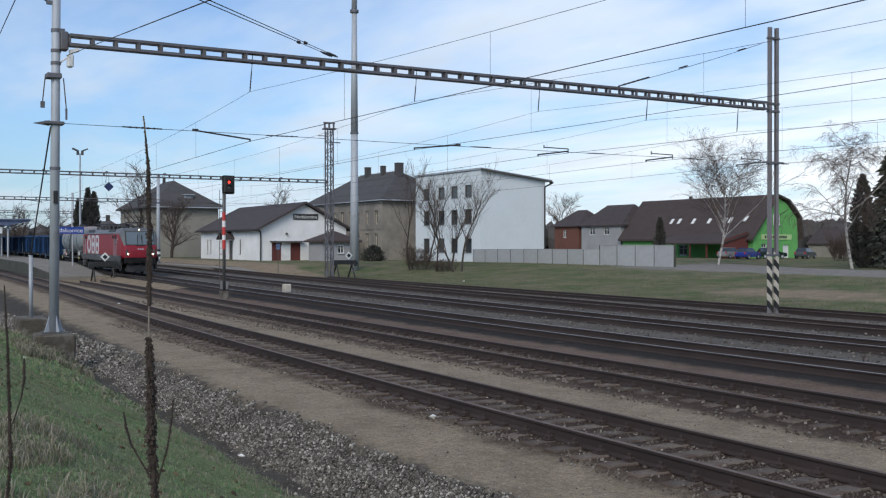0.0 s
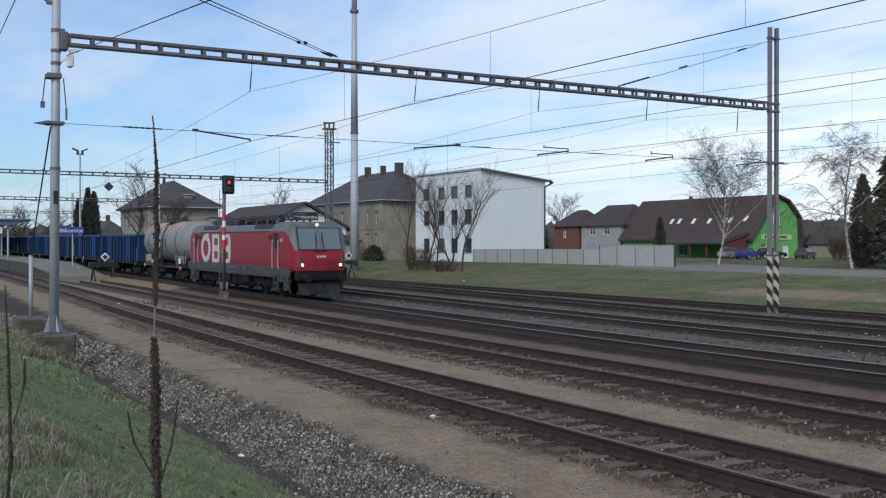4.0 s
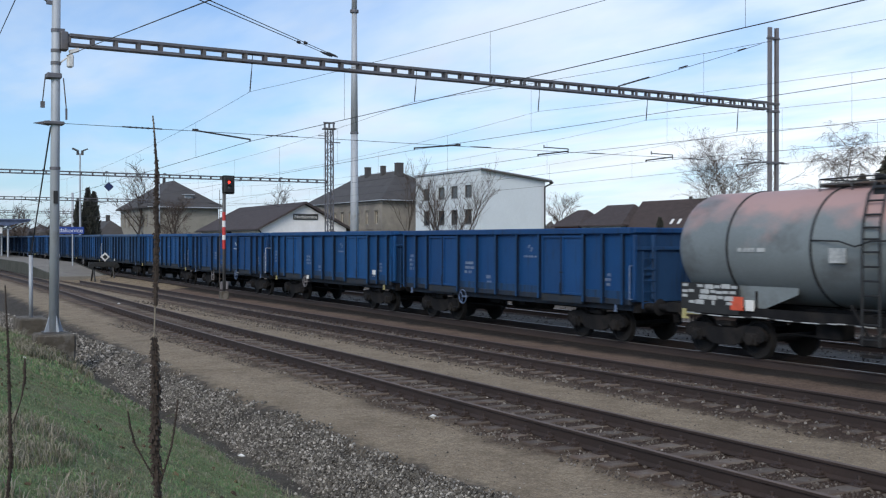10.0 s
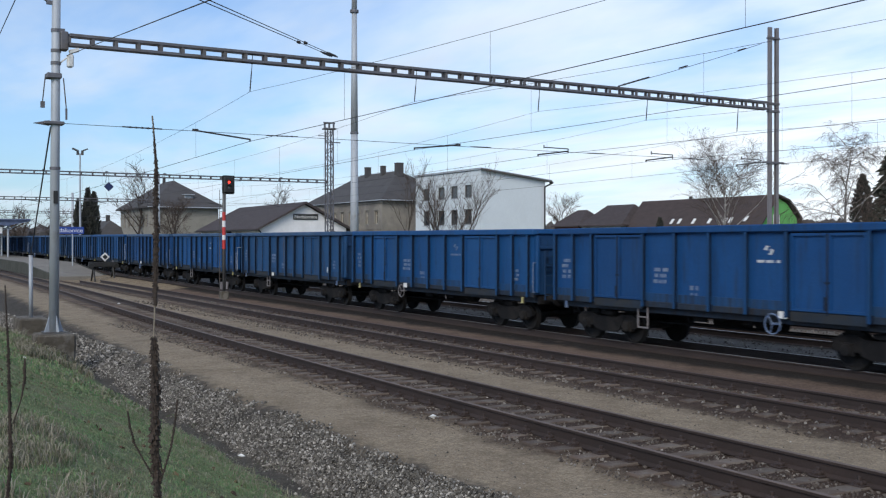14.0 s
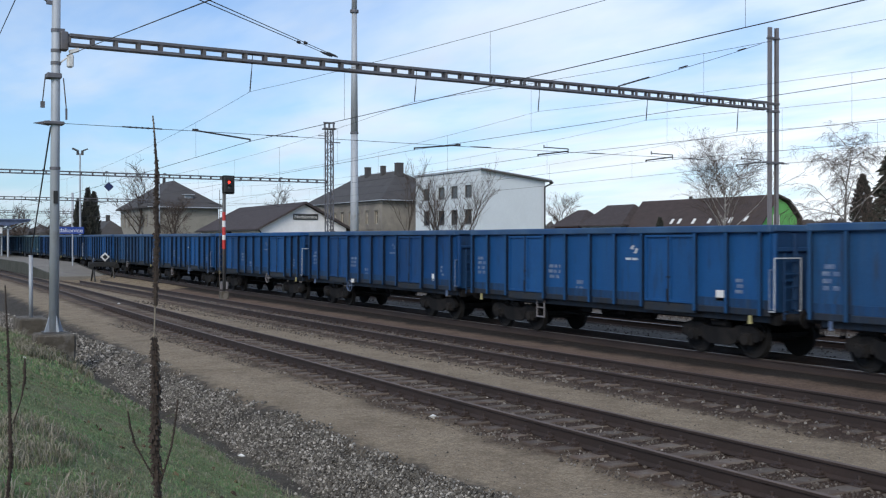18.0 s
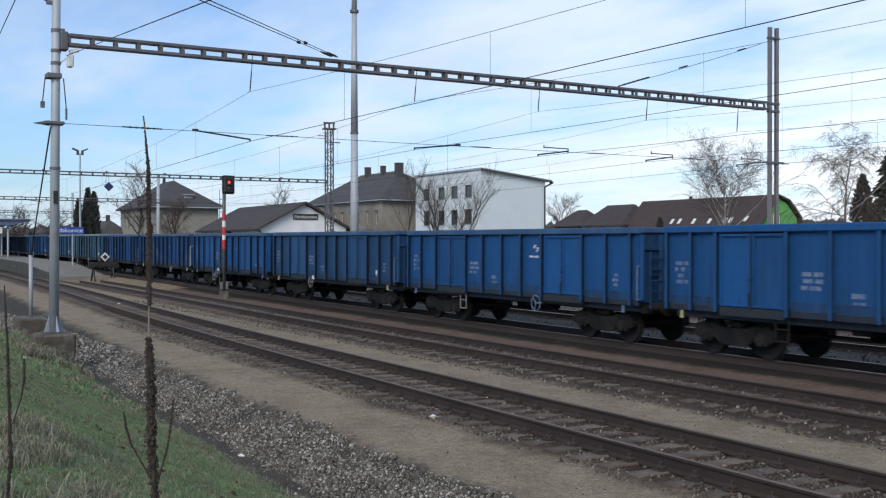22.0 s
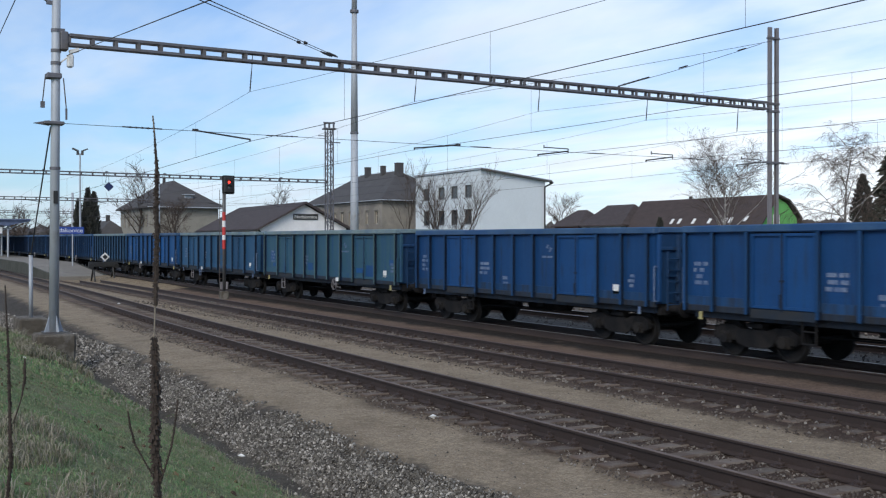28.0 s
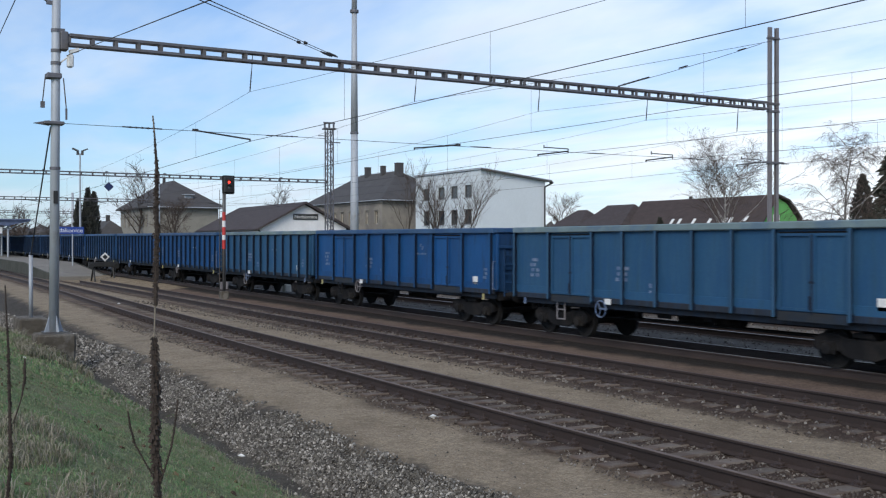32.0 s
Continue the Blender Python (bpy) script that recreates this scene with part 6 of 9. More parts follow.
def red_signal():
    x, y = -52.8, 17.25
    g = thing("light_signal", "railway light signal showing red on a red-and-white mast", "signal")
    thing_part("mast", g, lambda bm: tube(bm, (x, y, 0.2), (x, y, 6.2), 0.075, n=14), M["steel_dark"]).data.shade_smooth()
    z = 2.47
    for i, (h, c) in enumerate(((0.48, "signred"), (0.26, "white"), (0.42, "signred"), (0.33, "white"), (0.46, "signred"))):
        thing_part("band", g, lambda bm: tube(bm, (x, y, z), (x, y, z + h), 0.092, n=14), M[c])
        z += h
    h = thing_part("signal_head", g, lambda bm: (bx(bm, (x + 0.10, y + 0.22, 5.85), (0.22, 0.52, 0.85), bevel=0.05), bx(bm, (x + 0.06, y + 0.22, 5.85), (0.04, 0.66, 0.98), bevel=0.05)), M["black"])
    M["red_lens"] = mat("lit_red_lens", (1.0, 0.05, 0.03), 0.3, 0, 0, 1, 10, 0, emit=1.6)
    thing_part("lens", h, lambda bm: lathe(bm, [(x + 0.2, 0.075), (x + 0.235, 0.07), (x + 0.24, 0.03)], "x", 14, (0, y + 0.22, 5.98)), M["red_lens"], "lit red lens")
    thing_part("lens", h, lambda bm: lathe(bm, [(x + 0.2, 0.07), (x + 0.225, 0.06)], "x", 14, (0, y + 0.22, 5.70)), M["lamp_glass"])
    thing_part("hood", h, lambda bm: [bx(bm, (x + 0.30, y + 0.22, q), (0.22, 0.22, 0.02)) for q in (6.09, 5.81)], M["black"])
    thing_part("ladder", g, lambda bm: [tube(bm, (x - 0.25, y + s * 0.16, 0.3), (x - 0.2, y + s * 0.16, 5.6), 0.018, n=5) for s in (-1, 1)] + [tube(bm, (x - 0.24, y - 0.16, 0.6 + i * 0.32), (x - 0.24, y + 0.16, 0.6 + i * 0.32), 0.014, n=5) for i in range(15)], M["steel_dark"])
    thing_part("base", g, lambda bm: (bx(bm, (x, y, -0.05), (0.42, 0.42, 0.6), bevel=0.04)), M["mossy"])
    thing_part("relay_box", g, lambda bm: [bx(bm, (x + 0.05, y + s * 0.15, 0.55), (0.12, 0.11, 0.40), bevel=0.02) for s in (-1, 1)], M["post"])


def diamond(bm, x, y, z, r, t=0.02):
    prism(bm, [(y - r, z), (y, z - r), (y + r, z), (y, z + r)], "x", x, x + t)


def buffer_stop(x, y, label):
    g = thing("buffer_stop", label, "buffer stop", "buffer stops")
    thing_part("beam", g, lambda bm: bx(bm, (x, y, 1.13), (0.28, 2.25, 0.38), bevel=0.03), M["black"])
    for s in (-0.75, 0.75):
        thing_part("trestle", g, lambda bm: (tube(bm, (x, y + s, 0.95), (x + 0.62, y + s, -0.2), 0.07, n=6), tube(bm, (x, y + s, 0.95), (x - 0.8, y + s, -0.2), 0.07, n=6)), M["black"])
    for s in (-0.95, 0.95):
        thing_part("pad", g, lambda bm: lathe(bm, [(x + 0.13, 0.15), (x + 0.3, 0.15), (x + 0.31, 0.22), (x + 0.36, 0.2)], "x", 16, (0, y + s, 1.02)), M["black"])
    b = thing_part("stop_board", g, lambda bm: diamond(bm, x + 0.17, y + 0.1 if y < 20 else y + 0.35, 1.72, 0.36), M["white"], "white diamond stop board")
    thing_part("board_centre", b, lambda bm: diamond(bm, x + 0.195, y + 0.1 if y < 20 else y + 0.35, 1.72, 0.20), M["grille"], "dark diamond centre")
    thing_part("board_post", g, lambda bm: tube(bm, (x + 0.14, y + 0.1 if y < 20 else y + 0.35, 0.9), (x + 0.14, y + 0.1 if y < 20 else y + 0.35, 1.6), 0.03, n=6), M["black"])


def trackside():
    gantry_front()
    gantry_mid()
    gantry_far()
    overhead_line()
    light_mast()
    red_signal()
    buffer_stop(-83.8, 17.6, "black steel buffer stop with a white diamond stop board")
    buffer_stop(-83.0, 38.0, "black steel buffer stop on rusty rails before the grass")
    # hanging diamond over the line
    g = thing("hanging_sign", "dark blue diamond sign hung from the overhead wires", "sign")
    M["signblue"] = mat("sign_blue", (0.02, 0.06, 0.30), 0.5, 0, 0.1, 2, 20, 0)
    M["signdark"] = mat("sign_dark_blue", (0.018, 0.03, 0.10), 0.5, 0, 0.1, 2, 20, 0)
    thing_part("board", g, lambda bm: diamond(bm, -79.0, 17.0, 7.0, 0.36), M["signdark"])
    thing_part("hanger", g, lambda bm: tube(bm, (-79, 17.0, 7.3), (-79, 17.0, 8.0), 0.015, n=5), M["wire"])
    # pale marker block between the tracks
    bm = bmesh.new()
    bx(bm, (0, 0, 0.06), (0.40, 0.42, 0.70), bevel=0.05)
    ob = part("marker_block", bm, M["cream"], None)
    ob.matrix_basis = pose(-56.6, 22.25, 0, 0, 0, 6)
    tagged(ob, "pale concrete marker block standing on the ballast", "concrete block")
    # short post on its own footing on the bank
    foundation(-36.2, 5.29, 0.33, (1.6, 0.9), 0.6, "long mossy concrete footing of the short post")
    g = thing("marker_post", "short grey tubular marker post on a concrete footing", "post")
    thing_part("pole", g, lambda bm: tube(bm, (-36.2, 5.29, 0.3), (-36.2, 5.29, 2.34), 0.062, n=14), M["galv"]).data.shade_smooth()
    thing_part("cap", g, lambda bm: tube(bm, (-36.2, 5.29, 2.34), (-36.2, 5.29, 2.37), 0.068, n=14), M["galv"])
    # signs and small posts near the shed
    g = thing("point_sign", "small sign on a thin post beside the siding", "sign")
    x, y = -86.0, 33.0
    thing_part("post", g, lambda bm: tube(bm, (x, y, 0.0), (x, y, 2.6), 0.03, n=6), M["steel_dark"])
    thing_part("plate", g, lambda bm: bx(bm, (x + 0.03, y, 2.5), (0.03, 0.35, 0.5)), M["chalk"])


trackside()


def word(parent, text, size, m, material, align, width):
    """Raised letters on a board, fitted to a width."""
    cu = bpy.data.curves.new("letters", "FONT")
    cu.body, cu.size, cu.align_x, cu.align_y, cu.extrude = text, size, align, "CENTER", 0.004
    cu.materials.append(material)
    t = new("letters_tmp", cu)
    me = bpy.data.meshes.new_from_object(t.evaluated_get(bpy.context.evaluated_depsgraph_get()))
    bpy.data.objects.remove(t)
    xs = [q.co.x for q in me.vertices]
    k = width / (max(xs) - min(xs))
    for q in me.vertices:
        q.co.x *= k
    ob = new("name_lettering", me)
    ob.parent = parent
    ob.matrix_basis = m
    tagged(ob, "white station name letters")


def station():
    # island platform with its ramp
    top = lambda x: float(rise(x)) + float(np.interp(x, (-104, -88), (0.55, -0.24)))
    near_y = lambda x: TRACKS[1] + float(bend(x)) + 1.75 + 0.5 * float(sstep(-100, -88, x))
    far_y = lambda x: TRACKS[3] + float(bend3(x)) - 1.70
    stations = [-400, -300, -220, -180, -150, -130, -115, -108, -104, -101, -98, -94, -91, -88]

    def slab(inner, outer, drop, lift):
        vs, fs = [], []
        for x in stations:
            for y, z in ((inner(x), top(x) - drop), (inner(x), top(x) + lift), (outer(x), top(x) + lift), (outer(x), top(x) - drop)):
                vs.append((x, y, z))
        for i in range(len(stations) - 1):
            for a in range(4):
                c = (a + 1) % 4
                fs.append((4 * i + a, 4 * i + c, 4 * i + 4 + c, 4 * i + 4 + a))
        return vs, fs + [(0, 1, 2, 3), tuple(4 * len(stations) - q for q in (1, 2, 3, 4))]
    ob = raw("platform", *slab(near_y, far_y, 1.2, 0.0), mat("worn_platform_asphalt", (0.235, 0.215, 0.185), 0.95, 0, 0.2, 0.6, 20, 0.3, dirt=(0.16, 0.145, 0.13), dirt_amount=0.4))
    tagged(ob, "worn pale platform with a ramp down to the tracks", "platform", kind="structure")
    for y in (near_y, far_y):
        s = -1 if y is near_y else 1
        ob = raw("platform_edge", *slab(lambda x: y(x) + s * 0.005 if s > 0 else y(x) - 0.18, lambda x: y(x) + 0.18 if s > 0 else y(x) - 0.005, 1.1, 0.03), M["edge"])
        tagged(ob, "dark patchy concrete platform edge", "platform edge", kind="structure")
    # further platform between the outer tracks and the shed
    bm = bmesh.new()
    prism(bm, [(-400, -0.3), (-400, 0.45), (-98, 0.45), (-88, -0.1), (-88, -0.3)], "y", 31.3, 33.6)
    tagged(part("platform", bm, bpy.data.materials["worn_platform_asphalt"], None), "low pale platform before the goods shed", "platform", kind="structure")
    s = thing("station_sign", "blue station name board with white letters on two grey posts", "station sign")
    X = -100.0
    for y in (16.98, 18.25):
        thing_part("post", s, lambda bm: tube(bm, (X, y, 0.7), (X, y, 4.22), 0.062, n=8), M["galv"])
    b = thing_part("board", s, lambda bm: bx(bm, (X + 0.09, 17.74, 3.99), (0.06, 3.02, 0.66), bevel=0.01), M["signblue"])
    word(b, "Nedakonice", 0.52, pose(X + 0.125, 19.15, 3.98, 90, 0, 90), M["plate"], "RIGHT", 2.84)
    # platform canopy, far off
    c = thing("platform_canopy", "blue-edged platform canopy on slim posts", "canopy")
    thing_part("roof", c, lambda bm: (prism(bm, [(14.6, 5.71), (14.6, 5.54), (17.3, 4.96), (20.2, 5.59), (20.2, 5.85), (17.3, 5.77)], "x", -172, -138), bx(bm, (-137.9, 17.4, 5.77), (0.2, 5.5, 0.18))), mat("canopy_blue_grey", (0.10, 0.13, 0.22), 0.6, 0, 0.2, 1, 10, 0.05))
    for i in range(6):
        x = -138.6 - i * 6
        thing_part("post", c, lambda bm: tube(bm, (x, 17.6, top(x) - 0.1), (x, 17.6, 5.07), 0.12, n=8), M["galv"])
        thing_part("brace", c, lambda bm: tube(bm, (x, 17.6, 4.43), (x, 18.8, 5.25), 0.07, n=6), M["galv"])
    thing_part("notice", c, lambda bm: bx(bm, (-138.3, 16.5, 4.43), (0.06, 0.8, 0.8)), M["white"])


station()


# ---- houses ----
def plaster(name, base, **k):
    a = dict(rough=0.9, var=0.10, scale=0.5, fine=9, bump=0.12, dirt=tuple(v * 0.75 for v in base), dirt_amount=0.25, dirt_scale=0.35)
    a.update(k)
    return mat(name, base, **a)


W_WHITE = plaster("white_plaster", (0.66, 0.71, 0.74), dirt_amount=0.05, var=0.04, bump=0.06, dirt=(0.585, 0.635, 0.67))
W_SHED = plaster("shed_white_plaster", (0.80, 0.80, 0.80), dirt_amount=0.12)
W_STONE = plaster("grey_brown_render", (0.27, 0.245, 0.21), dirt=(0.17, 0.155, 0.14), dirt_amount=0.5, var=0.2)
W_BEIGE = plaster("beige_render", (0.290, 0.275, 0.238), dirt_amount=0.4)
W_GREEN = plaster("bright_green_plaster", (0.135, 0.41, 0.115), dirt_amount=0.1)
W_ORANGE = plaster("orange_plaster", (0.150, 0.062, 0.044), dirt_amount=0.3)
W_GREY = plaster("grey_plaster", (0.33, 0.33, 0.34), dirt_amount=0.2)
R_BROWN = mat("brown_roof_tiles", (0.062, 0.049, 0.049), 0.85, 0, 0.25, 0.8, 14, 0.5, dirt=(0.05, 0.035, 0.033), dirt_amount=0.4, stretch=(1, 1, 3))
R_GREY = mat("grey_roof_tiles", (0.074, 0.070, 0.071), 0.85, 0, 0.25, 0.6, 14, 0.5, dirt=(0.06, 0.055, 0.052), dirt_amount=0.4, stretch=(1, 1, 3))
R_DARK = mat("dark_brown_roof", (0.062, 0.045, 0.042), 0.85, 0, 0.2, 0.6, 14, 0.4, stretch=(1, 1, 3))
WOODRED = mat("red_brown_boards", (0.13, 0.035, 0.03), 0.8, 0, 0.25, 1, 14, 0.3, stretch=(5, 5, 0.6))


def wall(parent, axis, at, thick, lo, hi, z0, z1, holes, material, top=None):
    """A wall with real openings (u0, u1, v0, v1). axis 'y': it runs along x at y = at; axis 'x': along y at x = at."""
    us = sorted({lo, hi, *(h[0] for h in holes), *(h[1] for h in holes)})
    vs = sorted({z0, z1, *(h[2] for h in holes), *(h[3] for h in holes)})
    solid = {(i, j) for i in range(len(us) - 1) for j in range(len(vs) - 1)
             if not any(h[0] <= (us[i] + us[i + 1]) / 2 <= h[1] and h[2] <= (vs[j] + vs[j + 1]) / 2 <= h[3] for h in holes)}
    bm = bmesh.new()
    made = {}

    def vert(i, j, k):
        if (i, j, k) not in made:
            w = at + (thick / 2 if k else -thick / 2)
            made[i, j, k] = bm.verts.new((us[i], w, vs[j]) if axis == "y" else (w, us[i], vs[j]))
        return made[i, j, k]

    for i, j in solid:
        q = [(i, j), (i + 1, j), (i + 1, j + 1), (i, j + 1)]
        bm.faces.new([vert(*c, 0) for c in q])
        bm.faces.new([vert(*c, 1) for c in q[::-1]])
        for (a, b), nb in (((0, 1), (i, j - 1)), ((1, 2), (i + 1, j)), ((2, 3), (i, j + 1)), ((3, 0), (i - 1, j))):
            if nb not in solid:
                bm.faces.new((vert(*q[a], 0), vert(*q[b], 0), vert(*q[b], 1), vert(*q[a], 1)))
    if top:
        prism(bm, top, "y" if axis == "y" else "x", at - thick / 2 + 0.004, at + thick / 2 - 0.004)
    bmesh.ops.recalc_face_normals(bm, faces=bm.faces)
    return part("wall", bm, material, parent)


def window(parent, axis, at, out, h, frame_m="white", mull=True):
    """A framed window in a wall's opening; out is the side it faces."""
    u0, u1, v0, v1 = h
    def B(bm, u, v, du, dv, d, t):
        if axis == "y":
            bx(bm, (u, at + out * d, v), (du, t, dv))
        else:
            bx(bm, (at + out * d, u, v), (t, du, dv))
    um, vm, w, hh = (u0 + u1) / 2, (v0 + v1) / 2, u1 - u0, v1 - v0
    f = 0.09
    def bars_round(bm):
        B(bm, u0 + f / 2, vm, f, hh, 0.03, 0.08)
        B(bm, u1 - f / 2, vm, f, hh, 0.03, 0.08)
        B(bm, um, v0 + f / 2, w - 2 * f, f, 0.03, 0.08)
        B(bm, um, v1 - f / 2, w - 2 * f, f, 0.03, 0.08)
        if mull:
            B(bm, um, vm, f * 0.8, hh - 2 * f, 0.03, 0.06)
            B(bm, um, v0 + hh * 0.66, w - 2 * f, f * 0.7, 0.03, 0.06)
    o = thing_part("window", parent, bars_round, M[frame_m])
    thing_part("pane", o, lambda bm: B(bm, um, vm, w - f, hh - f, 0.0, 0.02), M["glass"])
    thing_part("sill", o, lambda bm: B(bm, um, v0 - 0.04, w + 0.2, 0.07, 0.17, 0.16), M["galv"])


def chimney(parent, x, y, z0, z1, w=0.7):
    thing_part("chimney", parent, lambda bm: (bx(bm, (x, y, (z0 + z1) / 2), (w, w, z1 - z0)), bx(bm, (x, y, z1), (w + 0.05, w + 0.05, 0.12))), R_GREY)


def hip_roof(parent, x0, x1, y0, y1, ze, zr, inset, material, o=0.5):
    """A hipped roof with the ridge along x, as a closed solid over its eaves."""
    bm = bmesh.new()
    ym = (y0 + y1) / 2
    e = [bm.verts.new(p) for p in ((x0 - o, y0 - o, ze), (x1 + o, y0 - o, ze), (x1 + o, y1 + o, ze), (x0 - o, y1 + o, ze))]
    f = [bm.verts.new((v.co.x, v.co.y, ze - 0.22)) for v in e]
    r = [bm.verts.new((x0 + inset, ym, zr)), bm.verts.new((x1 - inset, ym, zr))]
    for q in ((e[0], e[1], r[1], r[0]), (e[1], e[2], r[1]), (e[2], e[3], r[0], r[1]), (e[3], e[0], r[0]), tuple(f[::-1])):
        bm.faces.new(q)
    for i in range(4):
        bm.faces.new((f[i], f[(i + 1) % 4], e[(i + 1) % 4], e[i]))
    bmesh.ops.recalc_face_normals(bm, faces=bm.faces)
    return part("roof", bm, material, parent)


def gable_roof(parent, axis, lo, hi, a, b, ze, zr, material, t=0.22, o=0.5, names=("roof_slope", "roof_slope")):
    """Two roof slabs; the ridge runs along the axis from lo to hi, the eaves are at a and b."""
    m = (a + b) / 2
    k = (zr - ze) / (m - a)
    for u, nm in ((a, names[0]), (b, names[1])):
        s = -1 if u < m else 1
        e = u + s * o
        bm = bmesh.new()
        prism(bm, [(e, ze - k * o), (m, zr), (m, zr + t), (e, ze - k * o + t)], axis, lo - o, hi + o)
        part(nm, bm, material, parent)


def downpipe(parent, x, y, z0, z1, r=0.06):
    thing_part("downpipe", parent, lambda bm: (tube(bm, (x, y, z0), (x, y, z1 - 0.3), r, n=8), tube(bm, (x, y, z1 - 0.3), (x + 0.35, y - 0.1, z1), r, n=8)), M["black"])


def white_block():
    h = thing("white_building", "plain white three-storey building with small dark windows", "house")
    x0, x1, y0, y1, zb = -112.5, -97.4, 61.4, 70.0, 0.2
    holes = []
    for cx in (-109.8, -106.2, -103.2, -100.1):
        for v0, v1 in ((8.0, 9.45), (4.95, 6.7), (1.7, 3.4)):
            holes.append((cx - 0.80, cx + 0.80, v0, v1))
    wall(h, "y", y0, 0.4, x0, x1, zb, 10.6, holes, W_WHITE, [(x0, 10.6), (x1, 10.6), (x1, 10.95), (x0, 10.95)])
    for q in holes:
        window(h, "y", y0, -1, q, "steel_dark", False)
    wall(h, "x", x1 - 0.2, 0.4, y0 + 0.2, y1, zb, 9.6, [], W_WHITE, [(y0 + 0.2, 9.6), (y1, 9.6), (y1, 9.95), (y0 + 0.2, 10.95)])
    wall(h, "y", y1, 0.4, x0, x1 - 0.4, zb, 9.6, [], W_WHITE)
    wall(h, "x", x0 + 0.2, 0.4, y0 + 0.2, y1 - 0.2, zb, 9.6, [], W_WHITE, [(y0 + 0.2, 9.6), (y1 - 0.2, 9.6), (y1 - 0.2, 9.95), (y0 + 0.2, 10.95)])
    bm = bmesh.new()
    prism(bm, [(y0 - 0.35, 11.02), (y1 + 0.7, 9.92), (y1 + 0.7, 10.12), (y0 - 0.35, 11.22)], "x", x0 - 0.4, x1 + 0.4)
    part("roof", bm, M["galv"], h)
    bm = bmesh.new()
    prism(bm, [(y0 - 0.40, 10.98), (y1 + 0.7, 9.86), (y1 + 0.7, 10.02), (y0 - 0.40, 11.14)], "x", x1 + 0.4, x1 + 0.46)
    part("verge_board", bm, M["steel_dark"], h)
    thing_part("downpipe", h, lambda bm: (tube(bm, (x1 + 0.15, y1 - 0.15, zb), (x1 + 0.15, y1 - 0.15, 9.3), 0.09, n=8), tube(bm, (x1 + 0.15, y1 - 0.15, 9.3), (x1 + 0.3, y1 + 0.75, 9.75), 0.09, n=8), bx(bm, (x1 + 0.2, y1 + 0.75, 9.82), (0.5, 0.2, 0.2))), M["black"])


def stone_house():
    h = thing("old_house", "old two-storey house with grey-brown walls and a hipped slate roof", "house")
    x0, x1, y0, y1, zb, ze = -141.6, -117.0, 59.0, 70.0, 0.4, 8.4
    holes = [(cx - 0.45, cx + 0.45, a, b) for cx in (-138.8, -136.3, -133.8, -131.3, -128.9, -126.4, -123.9, -121.2, -118.5) for a, b in ((2.15, 4.0), (5.3, 6.95))]
    wall(h, "y", y0, 0.5, x0, x1, zb, ze, holes, W_STONE)
    for q in holes:
        window(h, "y", y0, -1, q, "cream")
        thing_part("window_surround", h, lambda bm: [bx(bm, (u, y0 - 0.27, (q[2] + q[3]) / 2), (0.14, 0.05, q[3] - q[2] + 0.30)) for u in (q[0] - 0.08, q[1] + 0.08)] + [bx(bm, ((q[0] + q[1]) / 2, y0 - 0.29, q[3] + 0.20), (q[1] - q[0] + 0.42, 0.10, 0.12))], W_BEIGE)
    wall(h, "x", x1 - 0.25, 0.5, y0 + 0.25, y1, zb, ze, [], W_STONE)
    wall(h, "x", x0 + 0.25, 0.5, y0 + 0.25, y1, zb, ze, [], W_STONE)
    wall(h, "y", y1, 0.5, x0 + 0.5, x1 - 0.5, zb, ze, [], W_STONE)
    thing_part("cornice", h, lambda bm: (bx(bm, ((x0 + x1) / 2, y0 - 0.3, ze - 0.32), (x1 - x0 + 0.6, 0.14, 0.35)), bx(bm, (x1 + 0.06, (y0 + y1) / 2, ze - 0.32), (0.14, y1 - y0, 0.35)), bx(bm, ((x0 + x1) / 2, y0 - 0.28, 4.7), (x1 - x0, 0.08, 0.2))), W_STONE)
    hip_roof(h, x0, x1, y0, y1, ze, 12.6, 6.4, R_GREY, 0.6)
    thing_part("gutter", h, lambda bm: (bx(bm, ((x0 + x1) / 2, y0 - 0.66, ze - 0.10), (x1 - x0 + 1.3, 0.12, 0.13)), bx(bm, (x1 + 0.66, (y0 + y1) / 2, ze - 0.10), (0.12, y1 - y0 + 1.2, 0.13))), M["galv"])
    chimney(h, -131.8, 64.0, 11.6, 13.5, 0.7)
    chimney(h, -122.3, 64.0, 11.6, 13.5, 0.9)
    chimney(h, -127.0, 64.0, 11.6, 13.4, 0.6)


